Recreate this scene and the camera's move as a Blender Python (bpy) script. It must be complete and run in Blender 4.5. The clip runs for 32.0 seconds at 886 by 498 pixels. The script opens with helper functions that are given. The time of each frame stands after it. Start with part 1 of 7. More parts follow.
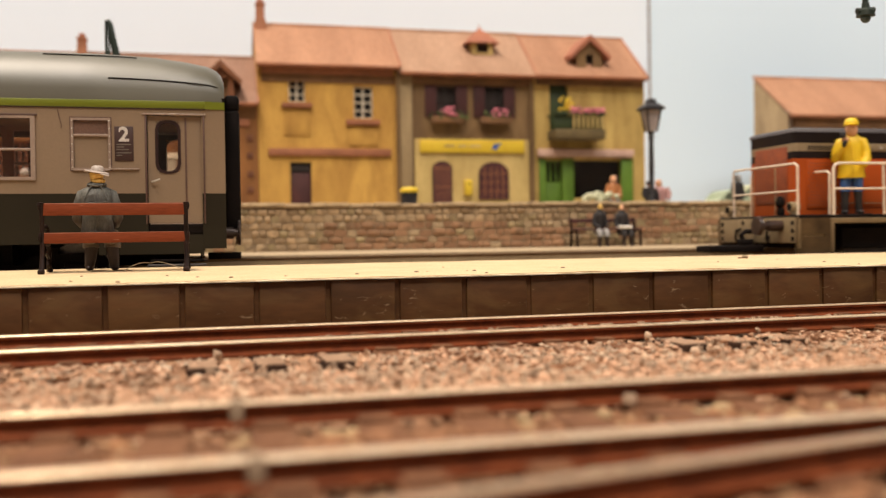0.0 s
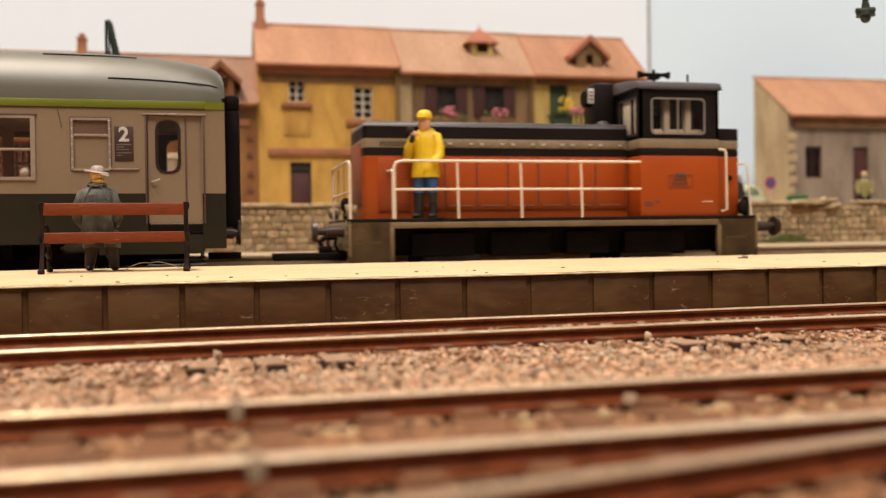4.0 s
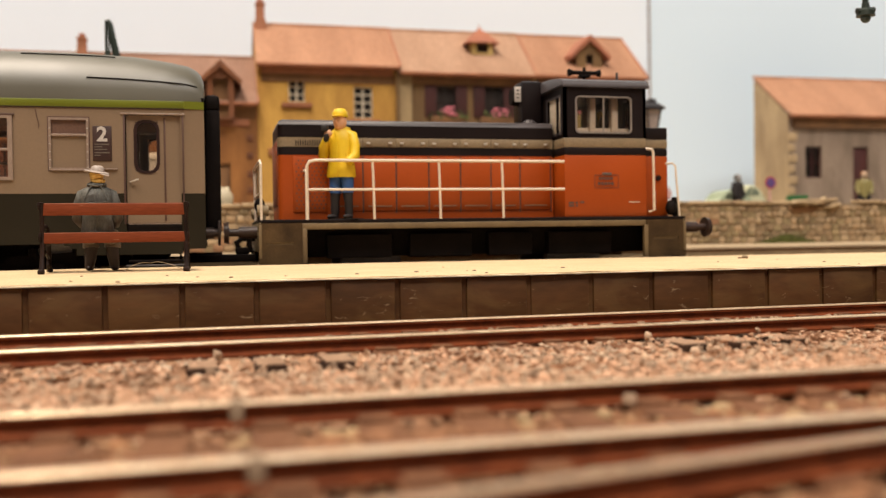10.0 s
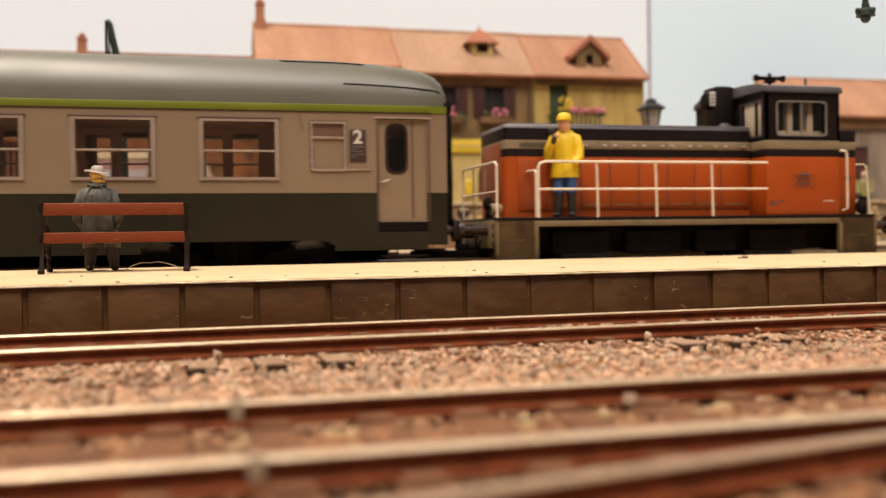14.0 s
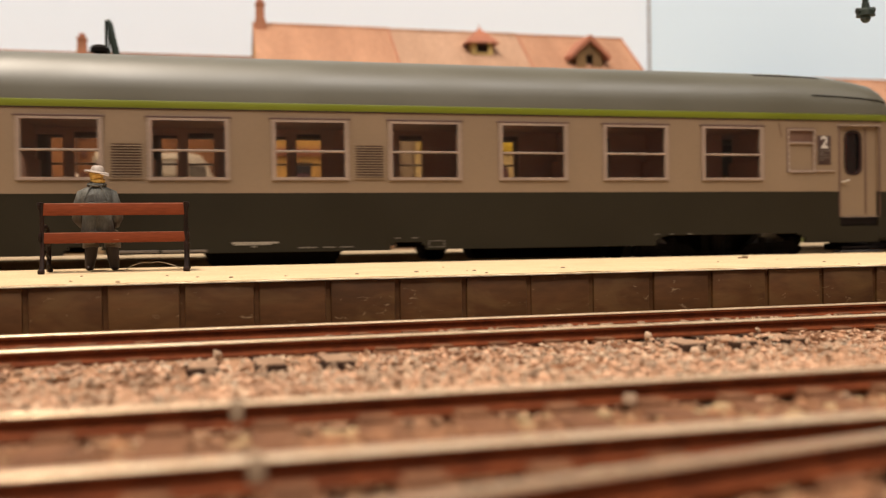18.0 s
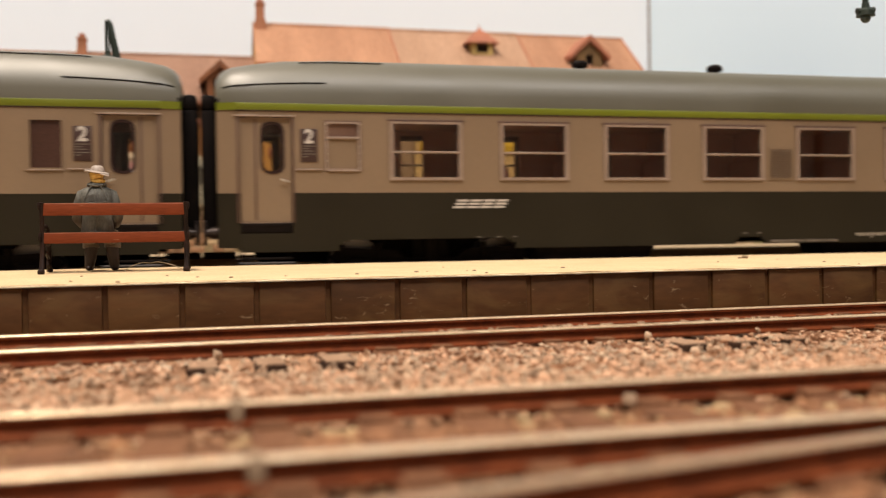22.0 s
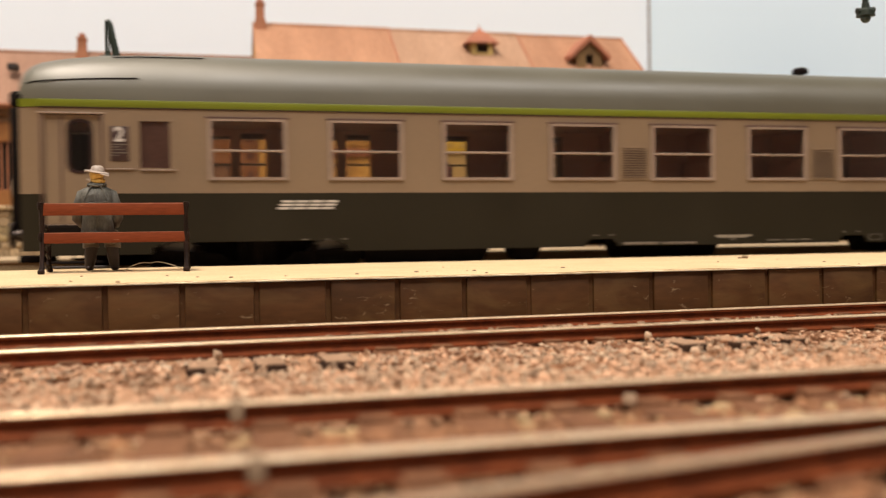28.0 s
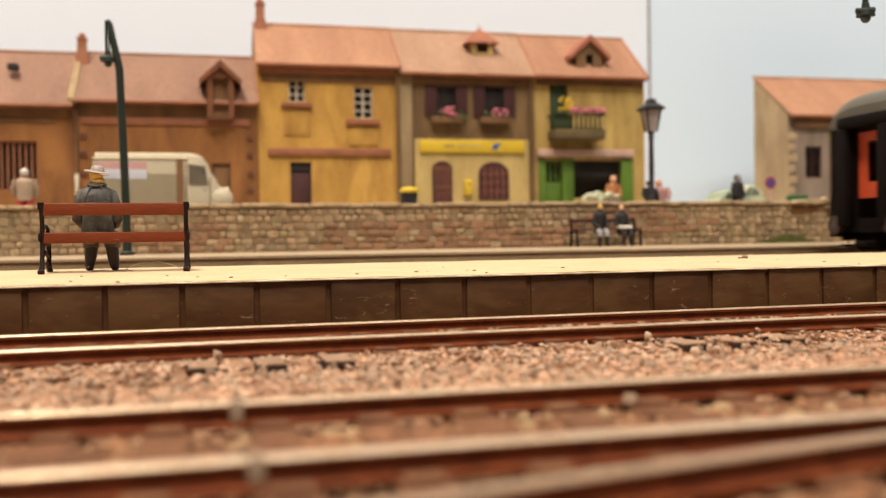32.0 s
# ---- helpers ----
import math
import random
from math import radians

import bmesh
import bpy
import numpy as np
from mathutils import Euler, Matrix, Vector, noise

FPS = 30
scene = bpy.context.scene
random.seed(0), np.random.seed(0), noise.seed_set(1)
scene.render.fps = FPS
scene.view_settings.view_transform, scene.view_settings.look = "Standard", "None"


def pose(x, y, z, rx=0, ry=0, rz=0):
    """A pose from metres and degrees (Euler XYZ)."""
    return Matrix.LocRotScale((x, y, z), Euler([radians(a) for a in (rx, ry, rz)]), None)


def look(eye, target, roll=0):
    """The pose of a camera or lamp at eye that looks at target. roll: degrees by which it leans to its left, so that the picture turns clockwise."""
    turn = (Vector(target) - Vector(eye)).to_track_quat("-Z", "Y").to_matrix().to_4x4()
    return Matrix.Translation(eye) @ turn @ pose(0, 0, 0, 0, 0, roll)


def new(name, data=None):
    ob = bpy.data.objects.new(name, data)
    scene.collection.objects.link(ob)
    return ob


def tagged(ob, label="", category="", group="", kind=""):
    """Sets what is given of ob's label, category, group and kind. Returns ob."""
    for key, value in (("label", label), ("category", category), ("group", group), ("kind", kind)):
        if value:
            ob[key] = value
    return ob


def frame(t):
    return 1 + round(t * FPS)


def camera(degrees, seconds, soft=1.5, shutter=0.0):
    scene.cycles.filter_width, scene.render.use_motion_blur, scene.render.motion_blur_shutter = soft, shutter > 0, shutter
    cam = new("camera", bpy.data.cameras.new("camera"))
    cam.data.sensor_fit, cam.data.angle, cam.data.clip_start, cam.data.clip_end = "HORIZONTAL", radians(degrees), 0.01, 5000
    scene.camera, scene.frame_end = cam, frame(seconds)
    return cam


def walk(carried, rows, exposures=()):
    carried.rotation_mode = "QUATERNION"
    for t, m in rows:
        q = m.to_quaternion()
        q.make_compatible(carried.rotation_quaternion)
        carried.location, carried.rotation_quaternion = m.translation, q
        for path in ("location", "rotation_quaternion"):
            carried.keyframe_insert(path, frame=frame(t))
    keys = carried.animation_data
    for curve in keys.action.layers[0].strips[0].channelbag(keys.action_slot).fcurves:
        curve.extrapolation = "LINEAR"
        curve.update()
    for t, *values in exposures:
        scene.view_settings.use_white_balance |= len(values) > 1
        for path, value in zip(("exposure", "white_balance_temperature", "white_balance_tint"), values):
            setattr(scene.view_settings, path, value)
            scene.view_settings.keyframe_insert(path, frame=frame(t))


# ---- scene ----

# ---- camera ----
K = 1 / 87            # H0 model railway: the plan is in prototype metres, the meshes in true model size
cam = camera(50.84, 32.0, soft=1.2, shutter=0.75)
EYE = (0.0, 0.0, 0.9564 * K)
FWD = Vector((math.sin(radians(13.68)) * math.cos(radians(0.832)), math.cos(radians(13.68)) * math.cos(radians(0.832)), -math.sin(radians(0.832))))
VIEW = look(EYE, Vector(EYE) + FWD, -0.8076)
walk(cam, [(0.0, VIEW), (32.0, VIEW)])
cam.data.dof.use_dof = True
cam.data.dof.focus_distance = 12.6 * K
cam.data.dof.aperture_fstop = 31.0

# ---- light: a closed room with two ceiling tubes over the layout ----
scene.view_settings.exposure = 0.09
world = bpy.data.worlds.new("room_air")
scene.world = world
world.use_nodes = True
world.node_tree.nodes["Background"].inputs[0].default_value = (1.0, 0.86, 0.7, 1)
world.node_tree.nodes["Background"].inputs[1].default_value = 0.05


def area(name, eye, target, sx, sy, watts, color):
    d = bpy.data.lights.new(name, "AREA")
    d.shape, d.size, d.size_y, d.energy, d.color = "RECTANGLE", sx, sy, watts, color
    o = new(name, d)
    o.matrix_world = look(eye, target)
    return o


area("ceiling_light_lamp", (-0.36, 0.06, 1.36), (0.0, 0.11, 0), 1.3, 0.22, 35, (1.0, 0.86, 0.715))
area("ceiling_light_lamp", (0.36, -0.75, 1.42), (0.16, 0.40, 0), 1.5, 0.22, 20.5, (1.0, 0.93, 0.87))


# ---- materials ----
def mat(name, c1, c2=None, scale=3.0, rough=0.6, bump=0.15, metal=0.0, fine=30.0, grain=0.35, spread=0.0, island=0.0, spec=0.5, coat=0.0, stretch=(1, 1, 1), dark=None):
    """Two scales of noise between c1 and c2 (in prototype metres), fine bump, optional spread by object or by island."""
    m = bpy.data.materials.new(name)
    m.use_nodes = True
    n, l = m.node_tree.nodes, m.node_tree.links
    b = n["Principled BSDF"]
    c2 = c2 or tuple(x * 0.8 for x in c1)
    tc = n.new("ShaderNodeTexCoord")
    mp = n.new("ShaderNodeMapping")
    mp.inputs["Scale"].default_value = tuple(87 * s for s in stretch)
    l.new(tc.outputs["Object"], mp.inputs[0])
    info = n.new("ShaderNodeObjectInfo")
    add = n.new("ShaderNodeVectorMath")
    add.operation = "ADD"
    sc = n.new("ShaderNodeVectorMath")
    sc.operation = "SCALE"
    sc.inputs[0].default_value = (37.0, 17.0, 23.0)
    l.new(info.outputs["Random"], sc.inputs["Scale"])
    l.new(mp.outputs[0], add.inputs[0])
    l.new(sc.outputs[0], add.inputs[1])
    n1 = n.new("ShaderNodeTexNoise")
    n1.inputs["Scale"].default_value, n1.inputs["Detail"].default_value = scale, 5
    n2 = n.new("ShaderNodeTexNoise")
    n2.inputs["Scale"].default_value, n2.inputs["Detail"].default_value = fine, 3
    l.new(add.outputs[0], n1.inputs["Vector"])
    l.new(add.outputs[0], n2.inputs["Vector"])
    ramp = n.new("ShaderNodeValToRGB")
    ramp.color_ramp.elements[0].position, ramp.color_ramp.elements[1].position = 0.32, 0.68
    ramp.color_ramp.elements[0].color, ramp.color_ramp.elements[1].color = (*c2, 1), (*c1, 1)
    if dark:
        e = ramp.color_ramp.elements.new(0.3)
        e.color = (*dark, 1)
        ramp.color_ramp.elements[1].position = 0.40
    l.new(n1.outputs["Fac"], ramp.inputs[0])
    mul = n.new("ShaderNodeMixRGB")
    mul.blend_type = "OVERLAY"
    mul.inputs[0].default_value = grain
    l.new(ramp.outputs[0], mul.inputs[1])
    l.new(n2.outputs["Fac"], mul.inputs[2])
    out = mul.outputs[0]
    if spread or island:
        hsv = n.new("ShaderNodeHueSaturation")
        rng = n.new("ShaderNodeMapRange")
        w = spread or island
        rng.inputs["To Min"].default_value, rng.inputs["To Max"].default_value = 1 - w, 1 + w
        if spread:
            l.new(info.outputs["Random"], rng.inputs["Value"])
        else:
            geo = n.new("ShaderNodeNewGeometry")
            l.new(geo.outputs["Random Per Island"], rng.inputs["Value"])
        l.new(rng.outputs[0], hsv.inputs["Value"])
        l.new(out, hsv.inputs["Color"])
        out = hsv.outputs[0]
    l.new(out, b.inputs["Base Color"])
    rr = n.new("ShaderNodeMapRange")
    rr.inputs["To Min"].default_value, rr.inputs["To Max"].default_value = max(0.02, rough - 0.12), min(1, rough + 0.12)
    l.new(n1.outputs["Fac"], rr.inputs["Value"])
    l.new(rr.outputs[0], b.inputs["Roughness"])
    b.inputs["Metallic"].default_value = metal
    b.inputs["Specular IOR Level"].default_value = spec
    b.inputs["Coat Weight"].default_value = coat
    if bump:
        bp = n.new("ShaderNodeBump")
        bp.inputs["Strength"].default_value, bp.inputs["Distance"].default_value = bump, 0.02 * K
        l.new(n2.outputs["Fac"], bp.inputs["Height"])
        l.new(bp.outputs[0], b.inputs["Normal"])
    return m


def glass(name, tint=(1, 1, 1), rough=0.02):
    m = bpy.data.materials.new(name)
    m.use_nodes = True
    n, l = m.node_tree.nodes, m.node_tree.links
    n.remove(n["Principled BSDF"])
    a, g, mix, fr = n.new("ShaderNodeBsdfTransparent"), n.new("ShaderNodeBsdfGlossy"), n.new("ShaderNodeMixShader"), n.new("ShaderNodeFresnel")
    a.inputs[0].default_value = (*tint, 1)
    g.inputs["Roughness"].default_value = rough
    fr.inputs[0].default_value = 1.45
    l.new(fr.outputs[0], mix.inputs[0])
    l.new(a.outputs[0], mix.inputs[1])
    l.new(g.outputs[0], mix.inputs[2])
    l.new(mix.outputs[0], n["Material Output"].inputs[0])
    return m


M = {}
M["room"] = mat("room_paint", (0.19, 0.176, 0.162), (0.17, 0.158, 0.145), 0.02, 0.9, 0)
M["skyL"] = mat("backdrop_paint_pale", (0.825, 0.905, 1.0), (0.805, 0.89, 0.99), 0.06, 0.9, 0.02, grain=0.05)
M["skyR"] = mat("backdrop_paint_blue", (0.73, 0.87, 0.99), (0.69, 0.84, 0.98), 0.06, 0.9, 0.02, grain=0.05)
M["locogrey0"] = mat("grey_joint", (0.42, 0.40, 0.40), (0.36, 0.34, 0.34), 1.0, 0.8, 0)
M["base"] = mat("baseboard_soil", (0.33, 0.18, 0.088), (0.17, 0.085, 0.038), 2.4, 0.9, 0.6, fine=14)
M["stone"] = mat("ballast_stone", (0.43, 0.245, 0.145), (0.31, 0.165, 0.09), 4.0, 0.9, 0.3, island=0.35)
M["stone1"] = mat("ballast_stone_single", (0.48, 0.335, 0.225), (0.34, 0.22, 0.138), 4.0, 0.9, 0.3, spread=0.35)
M["stonegrey"] = mat("ballast_stone_grey", (0.47, 0.36, 0.255), (0.35, 0.255, 0.175), 4.0, 0.9, 0.3, island=0.3)
M["rust"] = mat("rusty_rail_side", (0.180, 0.043, 0.0115), (0.105, 0.023, 0.0062), 6.0, 0.6, 0.2, spec=0.2)
M["head"] = mat("rail_head_worn", (0.86, 0.68, 0.47), (0.62, 0.45, 0.29), 0.6, 0.31, 0.02, metal=0.55, stretch=(0.25, 3, 1))
M["head2"] = mat("rail_head_dull", (0.50, 0.36, 0.24), (0.36, 0.25, 0.155), 0.6, 0.45, 0.02, metal=0.3, stretch=(0.25, 3, 1))
M["sleeper2"] = mat("dusty_brown_sleeper", (0.20, 0.095, 0.05), (0.12, 0.055, 0.03), 4.0, 0.9, 0.4, spec=0.1)
M["sleeperdust"] = mat("dusty_sleeper_top", (0.34, 0.22, 0.145), (0.24, 0.145, 0.09), 4.0, 0.9, 0.4, spec=0.1)
M["sleeper"] = mat("dark_sleeper", (0.06, 0.032, 0.02), (0.032, 0.017, 0.011), 5.0, 0.9, 0.4, spec=0.1)
M["plat"] = mat("cream_platform_top", (0.64, 0.485, 0.285), (0.57, 0.42, 0.24), 1.6, 0.9, 0.5, fine=40, grain=0.35)
M["platlip"] = mat("cream_platform_lip", (0.88, 0.76, 0.55), (0.66, 0.52, 0.34), 5.0, 0.9, 0.4)
M["block"] = mat("brown_platform_block", (0.102, 0.042, 0.0125), (0.066, 0.027, 0.008), 1.3, 0.55, 0.12, spread=0.12, spec=0.3, fine=9, stretch=(0.5, 1, 1.6))
M["plat2"] = mat("dull_cream_platform", (0.42, 0.315, 0.195), (0.34, 0.25, 0.15), 1.2, 0.9, 0.3)
M["farface"] = mat("far_platform_face", (0.37, 0.275, 0.15), (0.28, 0.20, 0.105), 2.2, 0.8, 0.2)
for key, tail, kw in (("", "", "spread"), ("2", "_joined", "island")):
    M["wallstone" + ("4" if key else "")] = mat("wall_stone" + tail, (0.41, 0.285, 0.16), (0.29, 0.195, 0.105), 2.2, 0.9, 0.5, **{kw: 0.25})
    M["wallpale" + key] = mat("wall_stone_pale" + tail, (0.47, 0.345, 0.205), (0.34, 0.245, 0.142), 2.2, 0.9, 0.5, **{kw: 0.18})
    M["wallstone" + ("3" if key else "2")] = mat("wall_stone_reddish" + tail, (0.36, 0.205, 0.112), (0.255, 0.138, 0.072), 2.2, 0.9, 0.5, **{kw: 0.22})
    M["wallgreen" + key] = mat("wall_stone_greenish" + tail, (0.36, 0.275, 0.145), (0.245, 0.182, 0.094), 2.2, 0.9, 0.5, **{kw: 0.22})
M["mortar"] = mat("wall_mortar", (0.31, 0.225, 0.135), (0.20, 0.14, 0.082), 1.0, 0.95, 0.5)
M["street"] = mat("street_surface", (0.36, 0.31, 0.25), (0.28, 0.24, 0.19), 0.8, 0.9, 0.3)


def scuffed(m, colour, stretch, lo, hi, amount):
    """Pale scratches and chips mixed over a material's base colour."""
    n, l = m.node_tree.nodes, m.node_tree.links
    b = n["Principled BSDF"]
    src = b.inputs["Base Color"].links[0].from_socket
    tc, mp, nz, rp, mx = n.new("ShaderNodeTexCoord"), n.new("ShaderNodeMapping"), n.new("ShaderNodeTexNoise"), n.new("ShaderNodeMapRange"), n.new("ShaderNodeMixRGB")
    info, add = n.new("ShaderNodeObjectInfo"), n.new("ShaderNodeVectorMath")
    mp.inputs["Scale"].default_value = tuple(87 * s for s in stretch)
    nz.inputs["Scale"].default_value, nz.inputs["Detail"].default_value, nz.inputs["Distortion"].default_value = 1.0, 6, 1.2
    rp.inputs["From Min"].default_value, rp.inputs["From Max"].default_value, rp.inputs["To Max"].default_value = lo, hi, amount
    mx.inputs[2].default_value = (*colour, 1)
    add.operation = "MULTIPLY_ADD"
    add.inputs[1].default_value = (41.0, 13.0, 29.0)
    l.new(tc.outputs["Object"], mp.inputs[0])
    l.new(info.outputs["Random"], add.inputs[0])
    l.new(mp.outputs[0], add.inputs[2])
    l.new(add.outputs[0], nz.inputs["Vector"])
    l.new(nz.outputs["Fac"], rp.inputs["Value"])
    l.new(rp.outputs[0], mx.inputs[0])
    l.new(src, mx.inputs[1])
    l.new(mx.outputs[0], b.inputs["Base Color"])


for key in ("wallstone", "wallpale", "wallstone2", "wallgreen", "wallstone4", "wallpale2", "wallstone3", "wallgreen2"):
    scuffed(M[key], (0.115, 0.075, 0.042), (3.2, 3, 4.2), 0.52, 0.68, 0.75)
scuffed(M["block"], (0.40, 0.29, 0.17), (5.0, 6, 11), 0.65, 0.75, 0.6)
scuffed(M["block"], (0.15, 0.082, 0.028), (0.9, 1, 2.2), 0.48, 0.72, 0.55)


# ---- mesh tools (prototype metres in, model size out) ----
class Geo:
    def __init__(self):
        self.bm = bmesh.new()

    def face(self, vs, m=0):
        try:
            f = self.bm.faces.new(vs)
            f.material_index = m
            return f
        except ValueError:
            return None

    def box(self, x0, x1, y0, y1, z0, z1, m=0, bev=0.0):
        c = [(x, y, z) for x in (x0, x1) for y in (y0, y1) for z in (z0, z1)]
        v = [self.bm.verts.new(p) for p in c]
        fs = [self.face([v[i] for i in q], m) for q in ((0, 1, 3, 2), (4, 6, 7, 5), (0, 4, 5, 1), (2, 3, 7, 6), (0, 2, 6, 4), (1, 5, 7, 3))]
        if bev:
            es = {e for f in fs for e in f.edges}
            r = bmesh.ops.bevel(self.bm, geom=list(es), offset=bev, segments=2, affect="EDGES", profile=0.5)
            for f in r["faces"]:
                f.material_index = m
        return v

    def prism(self, pts, axis, a, b, m=0, bev=0.0):
        """The outline pts, drawn in the two axes other than axis, pushed from a to b."""
        def at(u, w, t):
            return {"x": (t, u, w), "y": (u, t, w), "z": (u, w, t)}[axis]
        A = [self.bm.verts.new(at(u, w, a)) for u, w in pts]
        B = [self.bm.verts.new(at(u, w, b)) for u, w in pts]
        fs = [self.face(A[::-1], m), self.face(B, m)]
        n = len(pts)
        fs += [self.face((A[i], A[(i + 1) % n], B[(i + 1) % n], B[i]), m) for i in range(n)]
        if bev:
            es = {e for f in fs if f for e in f.edges}
            r = bmesh.ops.bevel(self.bm, geom=list(es), offset=bev, segments=2, affect="EDGES", profile=0.5)
            for f in r["faces"]:
                f.material_index = m

    def loft(self, rings, m=0, close=True, cap=True):
        R = [[self.bm.verts.new(p) for p in r] for r in rings]
        n = len(R[0])
        for a, b in zip(R, R[1:]):
            for i in range(n if close else n - 1):
                j = (i + 1) % n
                self.face((a[i], a[j], b[j], b[i]), m)
        if cap:
            self.face(R[0][::-1], m)
            self.face(R[-1], m)

    def cyl(self, p, q, r, r2=None, n=10, m=0):
        p, q = Vector(p), Vector(q)
        r2 = r if r2 is None else r2
        w = (q - p).normalized()
        u = w.orthogonal().normalized()
        v = w.cross(u)
        an = [2 * math.pi * i / n for i in range(n)]
        self.loft([[p + (u * math.cos(a) + v * math.sin(a)) * r for a in an], [q + (u * math.cos(a) + v * math.sin(a)) * r2 for a in an]], m)

    def tube(self, pts, r, n=8, m=0):
        P = [Vector(p) for p in pts]
        rings, up = [], None
        for i, p in enumerate(P):
            t = (P[min(i + 1, len(P) - 1)] - P[max(i - 1, 0)]).normalized()
            u = t.orthogonal().normalized() if up is None else (up - t * up.dot(t)).normalized()
            up = u
            v = t.cross(u)
            rr = r[i] if isinstance(r, (list, tuple)) else r
            rings.append([p + (u * math.cos(2 * math.pi * k / n) + v * math.sin(2 * math.pi * k / n)) * rr for k in range(n)])
        self.loft(rings, m)

    def lathe(self, prof, x, y, z, n=14, m=0, sx=1.0, sy=1.0):
        rings = [[(x + r * sx * math.cos(2 * math.pi * i / n), y + r * sy * math.sin(2 * math.pi * i / n), z + h) for i in range(n)] for r, h in prof]
        self.loft(rings, m)

    def ball(self, c, r, m=0, n=12, k=8, tilt=None):
        r = (r, r, r) if not isinstance(r, (list, tuple)) else r
        rings = []
        for j in range(1, k):
            a = math.pi * j / k
            ring = []
            for i in range(n):
                b = 2 * math.pi * i / n
                v = Vector((r[0] * math.sin(a) * math.cos(b), r[1] * math.sin(a) * math.sin(b), -r[2] * math.cos(a)))
                if tilt:
                    v = Euler(tilt).to_matrix() @ v
                ring.append(Vector(c) + v)
            rings.append(ring)
        self.loft(rings, m)

    def wall(self, x0, x1, z0, z1, y0, y1, holes=(), m=0, axis="x"):
        """An upright panel from y0 to y1 with rectangular openings (x0, x1, z0, z1) cut right through."""
        xs = sorted({x0, x1, *[v for h in holes for v in h[:2] if x0 < v < x1]})
        zs = sorted({z0, z1, *[v for h in holes for v in h[2:4] if z0 < v < z1]})
        nx, nz = len(xs) - 1, len(zs) - 1
        full = [[not any(h[0] <= (xs[i] + xs[i + 1]) / 2 <= h[1] and h[2] <= (zs[j] + zs[j + 1]) / 2 <= h[3] for h in holes) for j in range(nz)] for i in range(nx)]
        cache = {}

        def v(i, j, k):
            if (i, j, k) not in cache:
                y = y1 if k else y0
                cache[i, j, k] = self.bm.verts.new((xs[i], y, zs[j]) if axis == "x" else (y, xs[i], zs[j]))
            return cache[i, j, k]
        ok = lambda i, j: 0 <= i < nx and 0 <= j < nz and full[i][j]
        for i in range(nx):
            for j in range(nz):
                if not full[i][j]:
                    continue
                self.face((v(i, j, 0), v(i + 1, j, 0), v(i + 1, j + 1, 0), v(i, j + 1, 0)), m)
                self.face((v(i, j + 1, 1), v(i + 1, j + 1, 1), v(i + 1, j, 1), v(i, j, 1)), m)
                if not ok(i - 1, j):
                    self.face((v(i, j, 0), v(i, j + 1, 0), v(i, j + 1, 1), v(i, j, 1)), m)
                if not ok(i + 1, j):
                    self.face((v(i + 1, j, 0), v(i + 1, j, 1), v(i + 1, j + 1, 1), v(i + 1, j + 1, 0)), m)
                if not ok(i, j - 1):
                    self.face((v(i, j, 0), v(i, j, 1), v(i + 1, j, 1), v(i + 1, j, 0)), m)
                if not ok(i, j + 1):
                    self.face((v(i, j + 1, 0), v(i + 1, j + 1, 0), v(i + 1, j + 1, 1), v(i, j + 1, 1)), m)

    def mesh(self, name, mats, smooth=35):
        bmesh.ops.recalc_face_normals(self.bm, faces=self.bm.faces)
        bmesh.ops.scale(self.bm, vec=(K, K, K), verts=self.bm.verts)
        me = bpy.data.meshes.new(name)
        self.bm.to_mesh(me)
        self.bm.free()
        for m in mats if isinstance(mats, (list, tuple)) else [mats]:
            me.materials.append(M[m] if isinstance(m, str) else m)
        if smooth:
            me.shade_smooth()
            me.set_sharp_from_angle(angle=radians(smooth))
        return me


def part(name, geo, mats, parent=None, label="", at=(0, 0, 0), turn=(0, 0, 0), smooth=35):
    """Links a mesh as one object, under a thing or part if given; at in prototype metres."""
    ob = new(name, geo if isinstance(geo, bpy.types.Mesh) else geo.mesh(name, mats, smooth))
    if parent:
        ob.parent = parent
    ob.location = [c * K for c in at]
    ob.rotation_euler = [radians(a) for a in turn]
    return tagged(ob, label)


def thing(name, at, label, category, group="", rz=0):
    ob = new(name)
    ob.empty_display_size = 0.01
    ob.location = [c * K for c in at]
    ob.rotation_euler = (0, 0, radians(rz))
    return tagged(ob, label, category, group)


def setting(name, geo, mats, label, category, kind="structure", smooth=35):
    return tagged(part(name, geo, mats, smooth=smooth), label, category, "", kind)


# ---- room ----
RX0, RX1, RY0, RY1, RZ0, RZ1 = -90, 90, -88, 42, -2.6, 128
g = Geo(); g.box(RX0, RX1, RY0, RY1, RZ0 - 4, RZ0); setting("floor", g, "room", "plain grey tabletop under the layout", "floor")
g = Geo(); g.box(RX0, RX1, RY0, RY1, RZ1, RZ1 + 4); setting("ceiling", g, "room", "plain off-white painted room ceiling", "ceiling")
g = Geo(); g.box(RX0 - 4, RX0, RY0, RY1, RZ0, RZ1); setting("wall_west", g, "room", "plain off-white painted room wall", "wall")
g = Geo(); g.box(RX1, RX1 + 4, RY0, RY1, RZ0, RZ1); setting("wall_east", g, "room", "plain off-white painted room wall", "wall")
g = Geo(); g.box(RX0, RX1, RY0 - 4, RY0, RZ0, RZ1); setting("wall_south", g, "room", "plain off-white painted room wall", "wall")
g = Geo(); g.box(RX0, RX1, RY1, RY1 + 4, RZ0, RZ1); setting("wall_north", g, "room", "plain off-white painted room wall", "wall")

